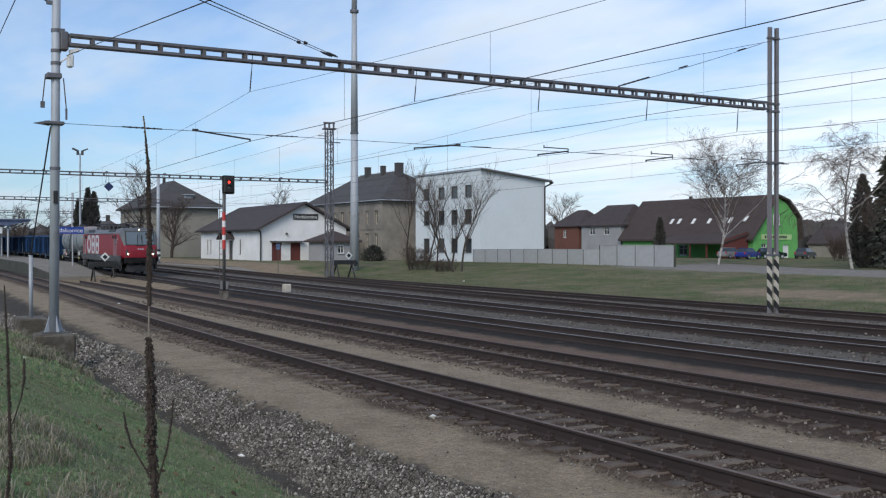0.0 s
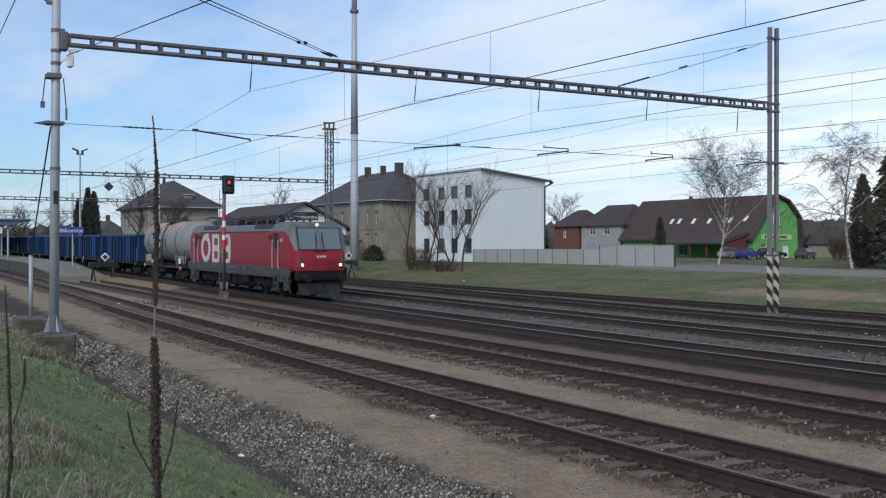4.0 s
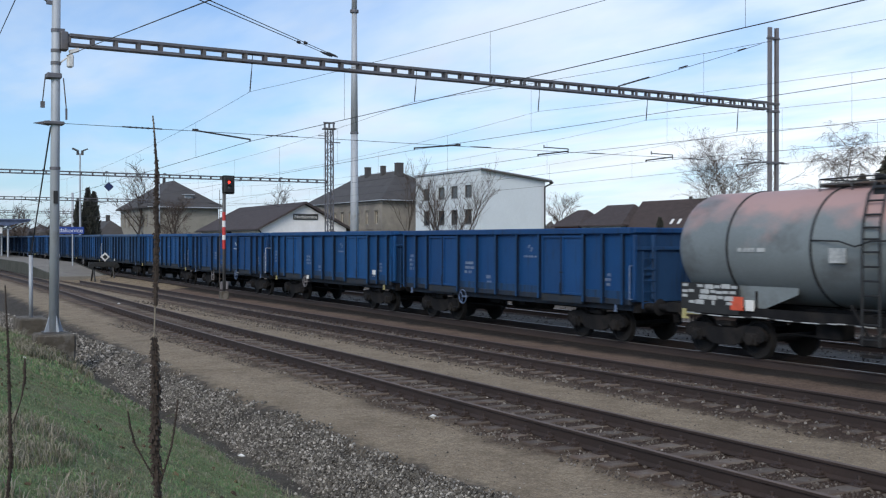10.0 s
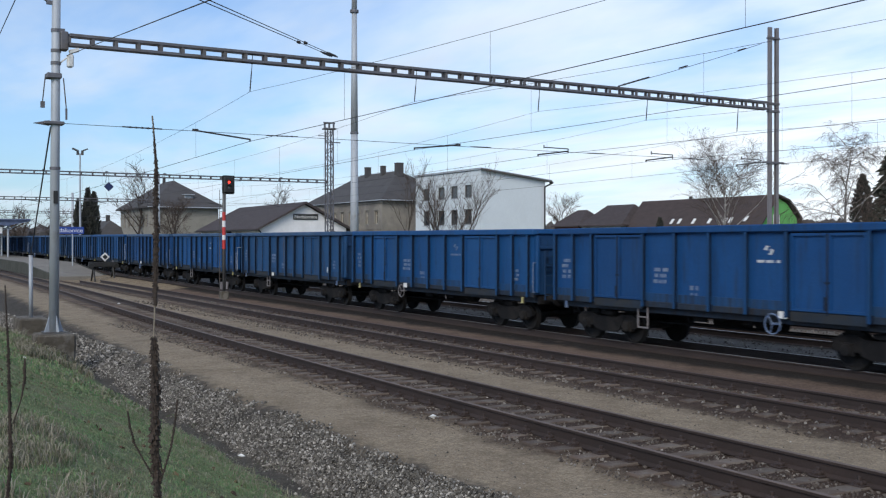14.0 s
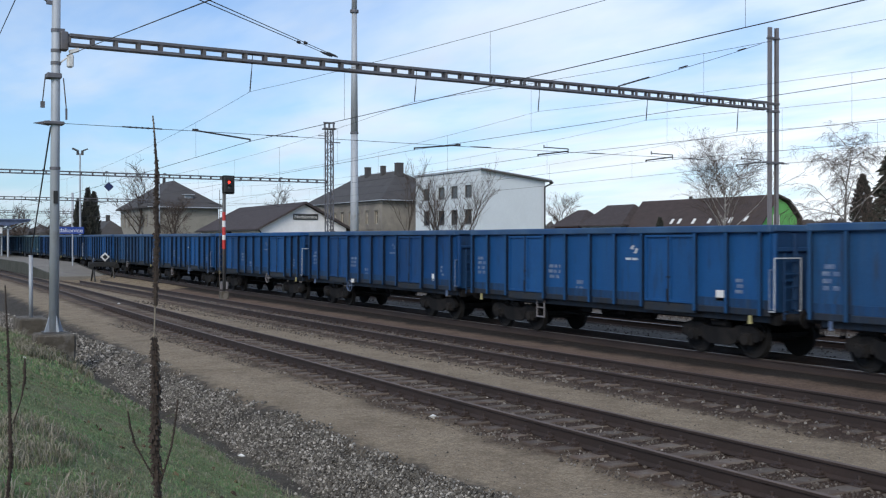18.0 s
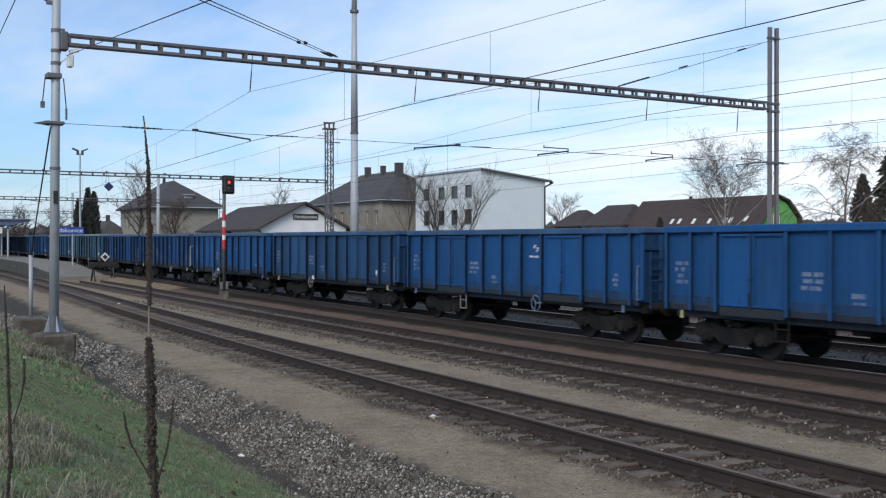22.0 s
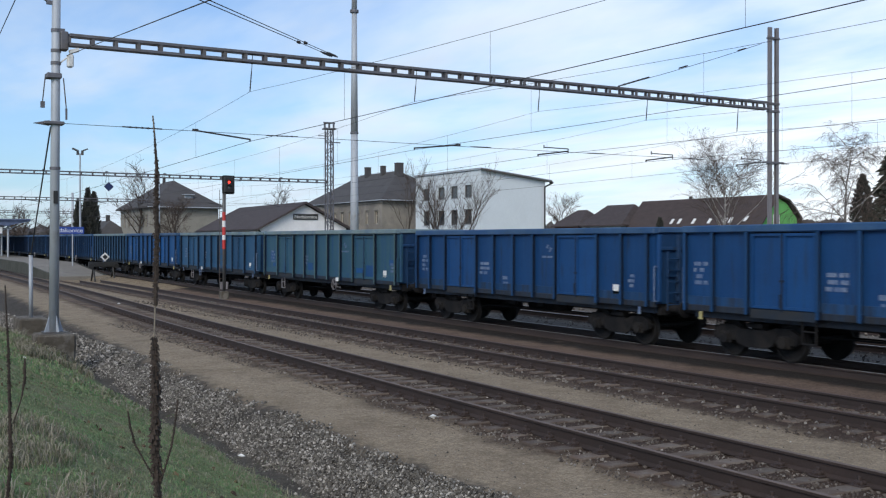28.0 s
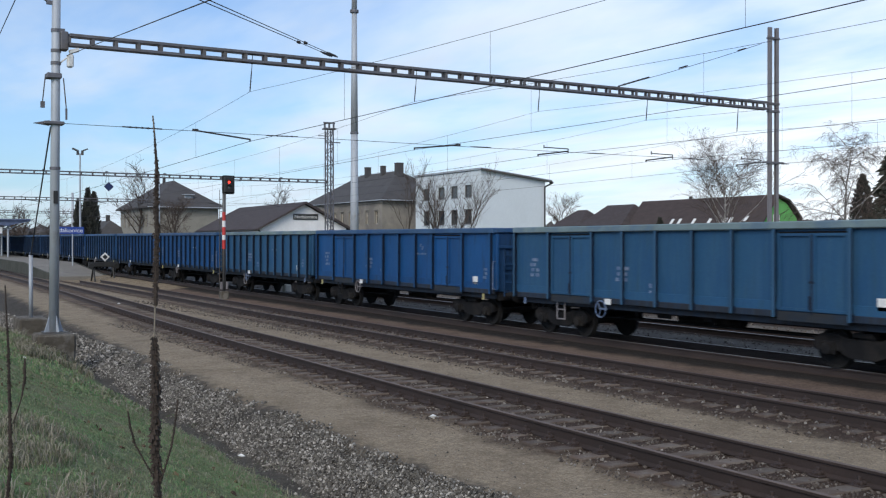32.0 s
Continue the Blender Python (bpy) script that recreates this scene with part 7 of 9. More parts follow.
def goods_shed():
    h = thing("goods_shed", "long white station shed with a brown tiled gable roof", "shed")
    x0, x1, y0, y1, zb, ze, zr = -144.0, -120.2, 43.9, 55.3, 0.3, 4.75, 7.75
    ym = (y0 + y1) / 2
    holes = [(c - 0.35, c + 0.35, 1.4, 3.3) for c in (-141.0, -139.6, -127.3)] + [(-131.8, -130.2, 0.5, 3.2)]
    wall(h, "y", y0, 0.4, x0, x1, zb, ze, holes, W_SHED)
    for q in holes[:-1]:
        window(h, "y", y0, -1, q, "steel_dark")
    d = thing_part("door", h, lambda bm: bx(bm, (-131.0, y0 - 0.05, 1.85), (1.6, 0.08, 2.7)), M["steel_dark"])
    thing_part("porch", h, lambda bm: prism(bm, [(-132.6, 3.3), (-131.0, 4.3), (-129.4, 3.3), (-129.4, 3.5), (-131.0, 4.5), (-132.6, 3.5)], "y", y0 - 1.6, y0 - 0.2), R_BROWN)
    gh = [(45.31, 46.56, zb, 2.9), (47.75, 49.09, zb, 2.9)]
    wall(h, "x", x1 - 0.2, 0.4, y0 + 0.2, y1, zb, ze, gh, W_SHED, [(y0 + 0.2, ze), (y1, ze), (ym, zr - 0.1)])
    for q in gh:
        thing_part("door", h, lambda bm: [bx(bm, (x1 - 0.15, q[0] + (q[1] - q[0]) * (i + 0.5) / 5, 1.6), (0.08, (q[1] - q[0]) / 5 - 0.015, 2.6)) for i in range(5)], WOODRED, "red-brown boarded door")
    thing_part("canopy", h, lambda bm: bx(bm, (x1 + 0.3, 47.2, 3.05), (0.9, 4.3, 0.12)), M["steel_dark"])
    wall(h, "x", x0 + 0.2, 0.4, y0 + 0.2, y1, zb, ze, [], W_SHED, [(y0 + 0.2, ze), (y1, ze), (ym, zr - 0.1)])
    wall(h, "y", y1, 0.4, x0 + 0.4, x1 - 0.4, zb, ze, [], W_SHED)
    gable_roof(h, "x", x0, x1, y0, y1, ze, zr, R_BROWN, 0.25, 0.75)
    b = thing_part("name_board", h, lambda bm: bx(bm, (x1 + 0.06, 49.75, 6.12), (0.08, 3.3, 0.72)), M["black"])
    word(b, "Nedakonice", 0.62, pose(x1 + 0.105, 49.75, 6.10, 90, 0, 90), M["white"], "CENTER", 3.0)
    thing_part("lamp", h, lambda bm: (bx(bm, (x1 + 0.15, 47.2, 4.0), (0.3, 0.2, 0.2)), tube(bm, (x1, 47.2, 4.1), (x1 + 0.3, 47.2, 4.1), 0.03, n=6)), M["steel_dark"])
    thing_part("downpipe", h, lambda bm: (tube(bm, (x1 + 0.1, y0 - 0.05, zb), (x1 + 0.1, y0 - 0.05, 4.2), 0.09, n=8), tube(bm, (x1 + 0.1, y0 - 0.05, 4.2), (x1 + 0.4, y0 - 0.7, 4.6), 0.09, n=8)), M["black"])
    thing_part("gutter", h, lambda bm: bx(bm, ((x0 + x1) / 2, y0 - 0.82, 4.42), (x1 - x0 + 1.4, 0.16, 0.14)), M["black"])
    # small hipped annex
    a = thing("station_hut", "small grey hut with a hipped brown roof by the shed", "hut")
    q0, q1, r0, r1 = -117.5, -113.2, 49.2, 53.4
    for ax, at, lo, hi in (("y", r0, q0, q1), ("y", r1, q0, q1), ("x", q1 - 0.15, r0 + 0.15, r1 - 0.15), ("x", q0 + 0.15, r0 + 0.15, r1 - 0.15)):
        hl = [(51.0, 51.8, 1.6, 2.6)] if ax == "x" and at > -116 else []
        wall(a, ax, at, 0.3, lo, hi, 0.3, 3.1, hl, W_GREY)
        for q in hl:
            window(a, ax, at, 1, q, "white")
    hip_roof(a, q0, q1, r0, r1, 3.15, 4.35, 1.9, R_DARK, 0.55)


def far_left_house():
    h = thing("villa", "large beige house with a grey hipped roof and dormer", "house")
    x0, x1, y0, y1, zb, ze = -178.0, -158.5, 40.5, 50.8, 0.3, 8.5
    holes = [(c - 0.5, c + 0.5, a, b) for c in (-175, -172, -169, -166, -163, -160.5) for a, b in ((2.2, 4.2), (5.4, 7.3))]
    wall(h, "y", y0, 0.5, x0, x1, zb, ze, holes, W_BEIGE)
    for q in holes:
        window(h, "y", y0, -1, q, "post")
    wall(h, "x", x1 - 0.25, 0.5, y0 + 0.25, y1, zb, ze, [], W_BEIGE)
    thing_part("gutter", h, lambda bm: bx(bm, (x1 + 0.95, (y0 + y1) / 2, ze - 0.12), (0.16, y1 - y0 + 1.8, 0.16)), M["galv"])
    thing_part("finial", h, lambda bm: (tube(bm, (-171.5, 45.65, 12.7), (-171.5, 45.65, 14.2), 0.10, 0.03, n=6), tube(bm, (-165.0, 45.65, 12.7), (-165.0, 45.65, 13.7), 0.09, 0.03, n=6)), M["steel_dark"])
    wall(h, "x", x0 + 0.25, 0.5, y0 + 0.25, y1, zb, ze, [], W_BEIGE)
    wall(h, "y", y1, 0.5, x0 + 0.5, x1 - 0.5, zb, ze, [], W_BEIGE)
    hip_roof(h, x0, x1, y0, y1, ze, 12.9, 6.5, R_GREY, 0.9)
    thing_part("dormer", h, lambda bm: (bx(bm, (-160.6, 46.6, 9.9), (1.4, 1.3, 1.0)), bx(bm, (-160.4, 46.6, 10.45), (2.0, 1.6, 0.12))), M["galv"])
    chimney(h, -170.5, 45.6, 12.3, 13.6, 0.35)
    g = thing("low_station_house", "low brown-roofed station house beyond the platforms", "house")
    wall(g, "x", -176.0, 0.4, 36.0, 41.6, 0.2, 4.0, [(37, 38, 1.4, 3.0), (39.5, 40.5, 1.4, 3.0)], W_BEIGE)
    window(g, "x", -176.0, 1, (37, 38, 1.4, 3.0))
    window(g, "x", -176.0, 1, (39.5, 40.5, 1.4, 3.0))
    wall(g, "y", 36.0, 0.4, -190, -176.2, 0.2, 4.0, [], W_BEIGE)
    hip_roof(g, -190, -176, 36.0, 41.6, 4.0, 6.7, 2.8, R_GREY, 0.5)
    chimney(g, -181, 38.8, 6.2, 7.6, 0.6)


def green_house():
    h = thing("green_house", "long house with bright green gable and a huge brown roof", "house")
    x0, x1, y0, y1, zb, ze, zr = -134.4, -105.8, 112.7, 121.7, -0.1, 4.3, 9.7
    ym = (y0 + y1) / 2
    gh = [(114.2, 115.3, 1.2, 2.8), (118.6, 119.9, -0.05, 2.6)]
    wall(h, "x", x1 - 0.2, 0.4, y0 + 0.2, y1, zb, ze, gh, W_GREEN, [(y0 + 0.2, ze), (y1, ze), (y1 - 0.2, 6.5), (ym + 2.1, 8.75), (ym + 0.2, 9.45), (ym - 0.5, 9.0)])
    window(h, "x", x1 - 0.2, 1, gh[0])
    window(h, "x", x1 + 0.04, 1, (116.5, 117.8, 5.5, 7.0))
    thing_part("door", h, lambda bm: bx(bm, (x1 - 0.2, 119.25, 1.25), (0.1, 1.3, 2.6)), M["white"])
    thing_part("sign_board", h, lambda bm: bx(bm, (x1 + 0.06, 117.2, 3.75), (0.1, 6.2, 0.75)), plaster("pale_sign", (0.45, 0.62, 0.30)))
    thing_part("lettering", h, lambda bm: [bx(bm, (x1 + 0.12, 114.9 + i * 0.42, 3.75), (0.02, 0.28, 0.4)) for i in range(11)], M["black"], "dark lettering bars")
    holes = [(-133.8, -132.0, 1.0, 2.6), (-127.0, -125.0, 1.0, 2.6), (-121.0, -119.2, 1.0, 2.6)]
    wall(h, "y", y0, 0.4, x0, x1, zb, ze, holes, W_GREEN)
    for q in holes:
        window(h, "y", y0, -1, q)
    wall(h, "y", y1, 0.4, x0, x1 - 0.4, zb, ze, [], W_GREEN)
    wall(h, "x", x0 + 0.2, 0.4, y0 + 0.2, y1 - 0.2, zb, ze, [], W_GREEN, [(y0 + 0.2, ze), (y1 - 0.2, ze), (ym, zr - 0.4)])
    bm = bmesh.new()
    prism(bm, [(y0 - 0.9, ze - 1.08), (ym, zr), (ym, zr + 0.25), (y0 - 0.9, ze - 0.80)], "x", x0 - 0.5, x1 + 0.6)
    part("roof_slope", bm, R_DARK, h)
    bm = bmesh.new()
    prism(bm, [(y1 + 0.5, 3.5), (y1 + 0.02, 6.6), (ym + 2.2, 8.95), (ym + 0.004, zr), (ym + 0.004, zr + 0.25), (ym + 2.3, 9.22), (y1 + 0.3, 6.75), (y1 + 0.85, 3.6)], "x", x0 - 0.5, x1 + 0.6)
    part("roof_slope", bm, R_DARK, h)
    k = (zr - ze) / 4.5
    for cx, up in ((-124.3, 0.40), (-122.6, 0.40), (-119.4, 0.39), (-116.0, 0.385), (-112.7, 0.395), (-111.7, 0.395), (-108.8, 0.42)):
        y = y0 + 4.5 * up - 0.4
        thing_part("skylight", h, lambda bm: bx(bm, (cx, y, ze + k * (y - y0) + 0.34), (0.55, 1.0, 0.10), rx=math.atan(k)), M["plate"], "pale roof window")
    chimney(h, -124.0, ym + 0.6, zr - 0.4, zr + 0.6, 0.4)
    # timber lean-to along the yard
    g = thing("carport", "red-brown timber lean-to with dark roof by the green house", "carport")
    thing_part("roof", g, lambda bm: prism(bm, [(107.0, 2.7), (112.4, 4.1), (112.4, 4.3), (107.0, 2.9)], "x", -121.0, -106.4), R_DARK)
    for x in (-120.5, -116.8, -113.2, -109.8, -106.9):
        thing_part("post", g, lambda bm: bx(bm, (x, 107.4, 1.2), (0.2, 0.2, 3.0)), WOODRED)
    for i in range(14):
        thing_part("board", g, lambda bm: bx(bm, (-106.6, 107.5 + i * 0.36, 1.6 + i * 0.045), (0.06, 0.34, 3.4 + i * 0.09)), WOODRED)


def small_houses():
    h = thing("brick_house", "small red brick house with a red-brown tiled roof", "house")
    x0, x1, y0, y1 = -153.6, -146.4, 112.7, 119.5
    hy = [(113.6, 114.4, 3.9, 5.3), (115.8, 116.6, 3.9, 5.3)]
    wall(h, "x", x1 - 0.2, 0.4, y0 + 0.2, y1, 0, 6.1, hy, W_ORANGE)
    for q in hy:
        window(h, "x", x1 - 0.2, 1, q)
    wall(h, "y", y0, 0.4, x0, x1, 0, 6.1, [(-151.0, -150.0, 3.9, 5.2)], W_ORANGE)
    window(h, "y", y0, -1, (-151.0, -150.0, 3.9, 5.2))
    hip_roof(h, x0, x1, y0, y1, 6.0, 8.9, 2.2, R_BROWN, 0.6)
    h = thing("grey_house", "grey house with two white windows and a brown tiled roof", "house")
    x0, x1, y0, y1 = -145.6, -134.9, 112.7, 121.2
    hx = [(-143.4, -141.9, 4.3, 5.6), (-139.5, -138.0, 4.3, 5.6)]
    wall(h, "x", x1 - 0.2, 0.4, y0 + 0.2, y1, 0, 6.0, [], W_GREY)
    wall(h, "y", y0, 0.4, x0, x1, 0, 6.0, hx, W_GREY)
    for q in hx:
        window(h, "y", y0, -1, q)
    hip_roof(h, x0, x1, y0, y1, 6.0, 9.55, 1.7, R_BROWN, 0.6)
    h = thing("far_cottage", "distant pale cottage with a brown roof", "house")
    x0, x1, y0, y1 = -112.0, -104.0, 131.5, 137.0
    wall(h, "x", x1, 0.4, y0, y1, -0.3, 2.9, [(133, 134, 1.0, 2.2)], W_BEIGE, [(y0, 2.9), (y1, 2.9), ((y0 + y1) / 2, 5.0)])
    window(h, "x", x1, 1, (133, 134, 1.0, 2.2))
    wall(h, "y", y0, 0.4, x0, x1 - 0.2, -0.3, 2.9, [], W_BEIGE)
    gable_roof(h, "x", x0, x1, y0, y1, 2.9, 5.0, R_BROWN, 0.2, 0.4)


def fences():
    f = thing("concrete_fence", "pale grey concrete panel fence along the grass", "fence")
    n = 13
    xs = [-97.0 + 31.9 * i / n for i in range(n + 1)]
    FM = mat("pale_concrete_panel", (0.37, 0.38, 0.385), 0.9, 0, 0.12, 0.8, 20, 0.2, rand=0.06, dirt=(0.27, 0.275, 0.27), dirt_amount=0.3, dirt_scale=0.6)
    for i, x in enumerate(xs):
        zb = float(ground_z(x, 60.0)) - 0.03
        tall = 0.40 if x > -76.5 else 0.0
        # slim dark posts set back between the large smooth panels
        piece(("fence_post", tall), "post", lambda bm: bx(bm, (0, 0.06, 0.73 + tall / 2), (0.20, 0.14, 1.46 + tall), bevel=0.02), M["edge"], f, loc=(x, 60.0, zb))
        if i < n:
            piece(("fence_slab", tall), "panel", lambda bm: (bx(bm, (0, 0, 0.74 + tall / 2), (31.9 / n - 0.11, 0.07, 1.47 + tall), bevel=0.015), bx(bm, (0, -0.02, 1.45 + tall), (31.9 / n - 0.13, 0.08, 0.05), bevel=0.01)), FM, f, loc=(x + 15.95 / n, 60.0, zb))
    f = thing("garden_fence", "grey board fence beside the conifers", "fence")
    for i in range(16):
        piece("garden_board", "board", lambda bm: bx(bm, (0, 0, 1.0), (0.05, 0.9, 2.0)), FM, f, loc=(-82.0 - 0.2 * i, 108.0 + i * 0.95, -0.1))


def car(x, y, rz, paint, label):
    z = float(ground_z(x, y)) + 0.02
    c = thing("parked_car", label, "car", "parked cars", at=(x, y, z), rz=rz)
    def body(bm):
        prism(bm, [(-2.0, 0.28), (2.0, 0.28), (2.05, 0.55), (1.95, 0.80), (1.05, 0.92), (-1.75, 0.98), (-2.05, 0.85), (-2.08, 0.5)], "y", -0.85, 0.85)
        bmesh.ops.bevel(bm, geom=bm.edges[:], offset=0.06, segments=2, affect="EDGES")
    thing_part("body", c, body, paint)
    def cabin(bm):
        v = [bm.verts.new(p) for p in ((1.05, -0.78, 0.92), (1.05, 0.78, 0.92), (-1.75, 0.78, 0.97), (-1.75, -0.78, 0.97), (0.3, -0.6, 1.45), (0.3, 0.6, 1.45), (-1.35, 0.6, 1.47), (-1.35, -0.6, 1.47))]
        for q in ((0, 1, 5, 4), (1, 2, 6, 5), (2, 3, 7, 6), (3, 0, 4, 7), (4, 5, 6, 7)):
            bm.faces.new([v[i] for i in q])
        bmesh.ops.recalc_face_normals(bm, faces=bm.faces)
    thing_part("glasshouse", c, cabin, M["glass"])
    thing_part("roof", c, lambda bm: bx(bm, (-0.52, 0, 1.47), (1.75, 1.26, 0.06), bevel=0.02), paint)
    for sx in (-1.3, 1.25):
        for sy in (-0.8, 0.8):
            w = thing_part("wheel", c, lambda bm: lathe(bm, [(sy - 0.1, 0.2), (sy - 0.1, 0.3), (sy + 0.1, 0.3), (sy + 0.1, 0.2)], "y", 18, (sx, 0, 0.30)), M["black"])
            thing_part("rim", w, lambda bm: lathe(bm, [(sy - 0.105, 0.19), (sy + 0.105, 0.19)], "y", 14, (sx, 0, 0.30)), M["galv"])
    for sy in (-0.6, 0.6):
        thing_part("headlight", c, lambda bm: bx(bm, (2.0, sy, 0.68), (0.1, 0.36, 0.14), bevel=0.02), M["lamp_glass"])
        thing_part("tail_light", c, lambda bm: bx(bm, (-2.06, sy * 1.15, 0.82), (0.06, 0.2, 0.24)), M["signred"])
    thing_part("bumper", c, lambda bm: bx(bm, (2.04, 0, 0.42), (0.1, 1.5, 0.16), bevel=0.02), M["black"])


def parked_cars():
    blue = mat("car_paint_blue", (0.03, 0.05, 0.28), 0.25, 0.2, 0.05, 1, 10, 0)
    dark = mat("car_paint_dark_green", (0.02, 0.035, 0.03), 0.25, 0.2, 0.05, 1, 10, 0)
    silver = mat("car_paint_silver", (0.40, 0.41, 0.42), 0.3, 0.5, 0.05, 1, 10, 0)
    grey = mat("car_paint_grey", (0.10, 0.11, 0.12), 0.3, 0.4, 0.05, 1, 10, 0)
    car(-100.8, 106.2, 105, blue, "blue hatchback parked on the bare yard")
    car(-101.6, 111.5, 70, dark, "dark green car parked before the green house")
    car(-104.4, 106.6, 100, silver, "pale silver car parked behind a blue one")
    car(-100.6, 117.3, 110, grey, "dark grey car parked near the conifers")


white_block()
stone_house()
goods_shed()
far_left_house()
green_house()
small_houses()
fences()
parked_cars()


# ---- trees and plants ----
BARK = mat("dark_bark", (0.065, 0.052, 0.044), 0.95, 0, 0.3, 3, 20, 0.4)
BIRCH = mat("birch_bark", (0.42, 0.40, 0.375), 0.85, 0, 0.25, 2, 10, 0.2, dirt=(0.05, 0.045, 0.04), dirt_amount=0.45, dirt_scale=3)
TWIG = mat("brown_twigs", (0.085, 0.062, 0.05), 0.95, 0, 0.3, 1, 10, 0)
TWIG2 = mat("pale_birch_twigs", (0.10, 0.075, 0.062), 0.95, 0, 0.3, 1, 10, 0)


def bare_tree(name, label, x, y, h, seed, bark, twig, stems=1, spread=0.55, droop=0.0, levels=4, thick=0.16, twig_r=0.012, lean=0.0, kids=(7, 7, 6, 4), clear=0.25, reach=1.0):
    """A leafless tree: trunk and limbs in one part, the crown's thin branches in another."""
    r = random.Random(seed)
    z0 = float(ground_z(x, y)) - 0.15
    trunks, cv, cf = [], [], []

    def seg(a, b, ra, rb, big):
        vs, fs = trunks[-1] if big else (cv, cf)
        n = 7 if big else 3
        q = (b - a).to_track_quat("Z", "Y")
        k = len(vs)
        for p, rr in ((a, ra), (b, rb)):
            for i in range(n):
                t = 2 * math.pi * i / n
                vs.append(tuple(p + q @ Vector((rr * math.cos(t), rr * math.sin(t), 0))))
        for i in range(n):
            fs.append((k + i, k + (i + 1) % n, k + n + (i + 1) % n, k + n + i))

    def grow(p, d, length, rad, lev):
        n = max(3, int(4 - lev * 0.5)) if lev else 7
        pts = [p]
        for i in range(n):
            d = (d + Vector((r.gauss(0, 0.10), r.gauss(0, 0.10), r.gauss(0, 0.05) + (0.05 if lev < 2 else -droop)))).normalized()
            b = p + d * (length / n)
            ra, rb = rad * (1 - 0.75 * i / n), rad * (1 - 0.75 * (i + 1) / n)
            seg(p, b, max(ra, twig_r), max(rb, twig_r * 0.7), lev < 2)
            p = b
            pts.append((p, d))
        if lev >= levels - 1:
            return
        kn = kids[min(lev, len(kids) - 1)]
        for j in range(kn):
            t = clear + (1 - clear) * (j + r.random()) / kn if lev == 0 else 0.15 + 0.85 * (j + r.random()) / kn
            i = min(n - 1, int(t * n))
            q, dd = pts[i + 1]
            q = (pts[i][0] if i else pts[0]) .lerp(q, t * n - i) if i else pts[0].lerp(q, t * n)
            ax = Vector((r.gauss(0, 1), r.gauss(0, 1), r.gauss(0, 0.35))).normalized()
            nd = (dd * (1 - spread) + ax * spread + Vector((0, 0, 0.25 - droop))).normalized()
            grow(q, nd, length * r.uniform(0.36, 0.58) * ((1.15 - 0.45 * t) * reach if lev == 0 else 1), rad * (0.50 - 0.22 * t), lev + 1)

    for s in range(stems):
        if s == 0 or stems < 5:
            trunks.append(([], []))
        a = r.uniform(0, 6.28)
        off = Vector((math.cos(a), math.sin(a), 0)) * (0.5 if stems > 1 else 0) * r.uniform(0.3, 2.2)
        d = Vector((math.cos(a) * 0.22, math.sin(a) * 0.22, 1)) if stems > 1 else Vector((lean, 0, 1))
        grow(Vector((x, y, z0)) + off, d.normalized(), h * (r.uniform(0.6, 1.0) if stems > 1 else 1.0), thick * (r.uniform(0.6, 1) if stems > 1 else 1), 0)
    t = thing(name, label, "tree" if stems == 1 else "shrub")
    for tv, tf in trunks:
        stem = raw("trunk", tv, tf, bark, t, True)
        if stems > 4:
            tagged(stem, "many thin stems", kind="stuff")
    raw("crown", cv, cf, twig, t)


def foliage_cone(name, label, x, y, h, rad, seed, shape, material, count=2600, size=0.28, z_low=0.2):
    """A conifer: trunk and a crown of many small sprays with an uneven outline."""
    r = random.Random(seed)
    z0 = float(ground_z(x, y)) - 0.1
    t = thing(name, label, "conifer")
    bm = bmesh.new()
    tube(bm, (x, y, z0), (x, y, z0 + h * 0.9), rad * 0.12, 0.03, n=8)
    part("trunk", bm, BARK, t)
    vs, fs = [], []
    for i in range(count):
        u = r.random()
        zz = z_low + (h - z_low) * u
        if shape == "column":
            R = rad * (min(1, u * 6 + 0.3) * (1 - u ** 4) + 0.04)
        else:
            R = rad * (1 - u) ** 0.9 * (0.72 + 0.28 * abs(math.sin(u * 17 + seed))) + 0.05
        a = r.uniform(0, 6.283)
        rr = R * (r.uniform(0.55, 1.0) if r.random() < 0.8 else r.uniform(1.0, 1.25)) * (1 + 0.22 * noise.noise(Vector((math.cos(a) * 1.5, math.sin(a) * 1.5, zz * 0.6 + seed))))
        p = Vector((x + rr * math.cos(a), y + rr * math.sin(a), z0 + zz))
        out = Vector((math.cos(a), math.sin(a), 1.2 if shape == "column" else -0.35)).normalized()
        side = out.cross(Vector((r.gauss(0, 1), r.gauss(0, 1), r.gauss(0, 1)))).normalized()
        s = size * r.uniform(0.6, 1.3)
        k = len(vs)
        vs += [tuple(p - out * s * 0.5), tuple(p + side * s * 0.35), tuple(p + out * s), tuple(p - side * s * 0.35)]
        fs.append((k, k + 1, k + 2, k + 3))
    raw("crown", vs, fs, material, t)


def leaf_mat(name, base):
    ma = mat(name, base, 0.9, 0, 0.35, 0.8, 6, 0)
    return ma


CONIFER = leaf_mat("conifer_green", (0.062, 0.068, 0.052))
THUJA = leaf_mat("thuja_green", (0.058, 0.060, 0.050))


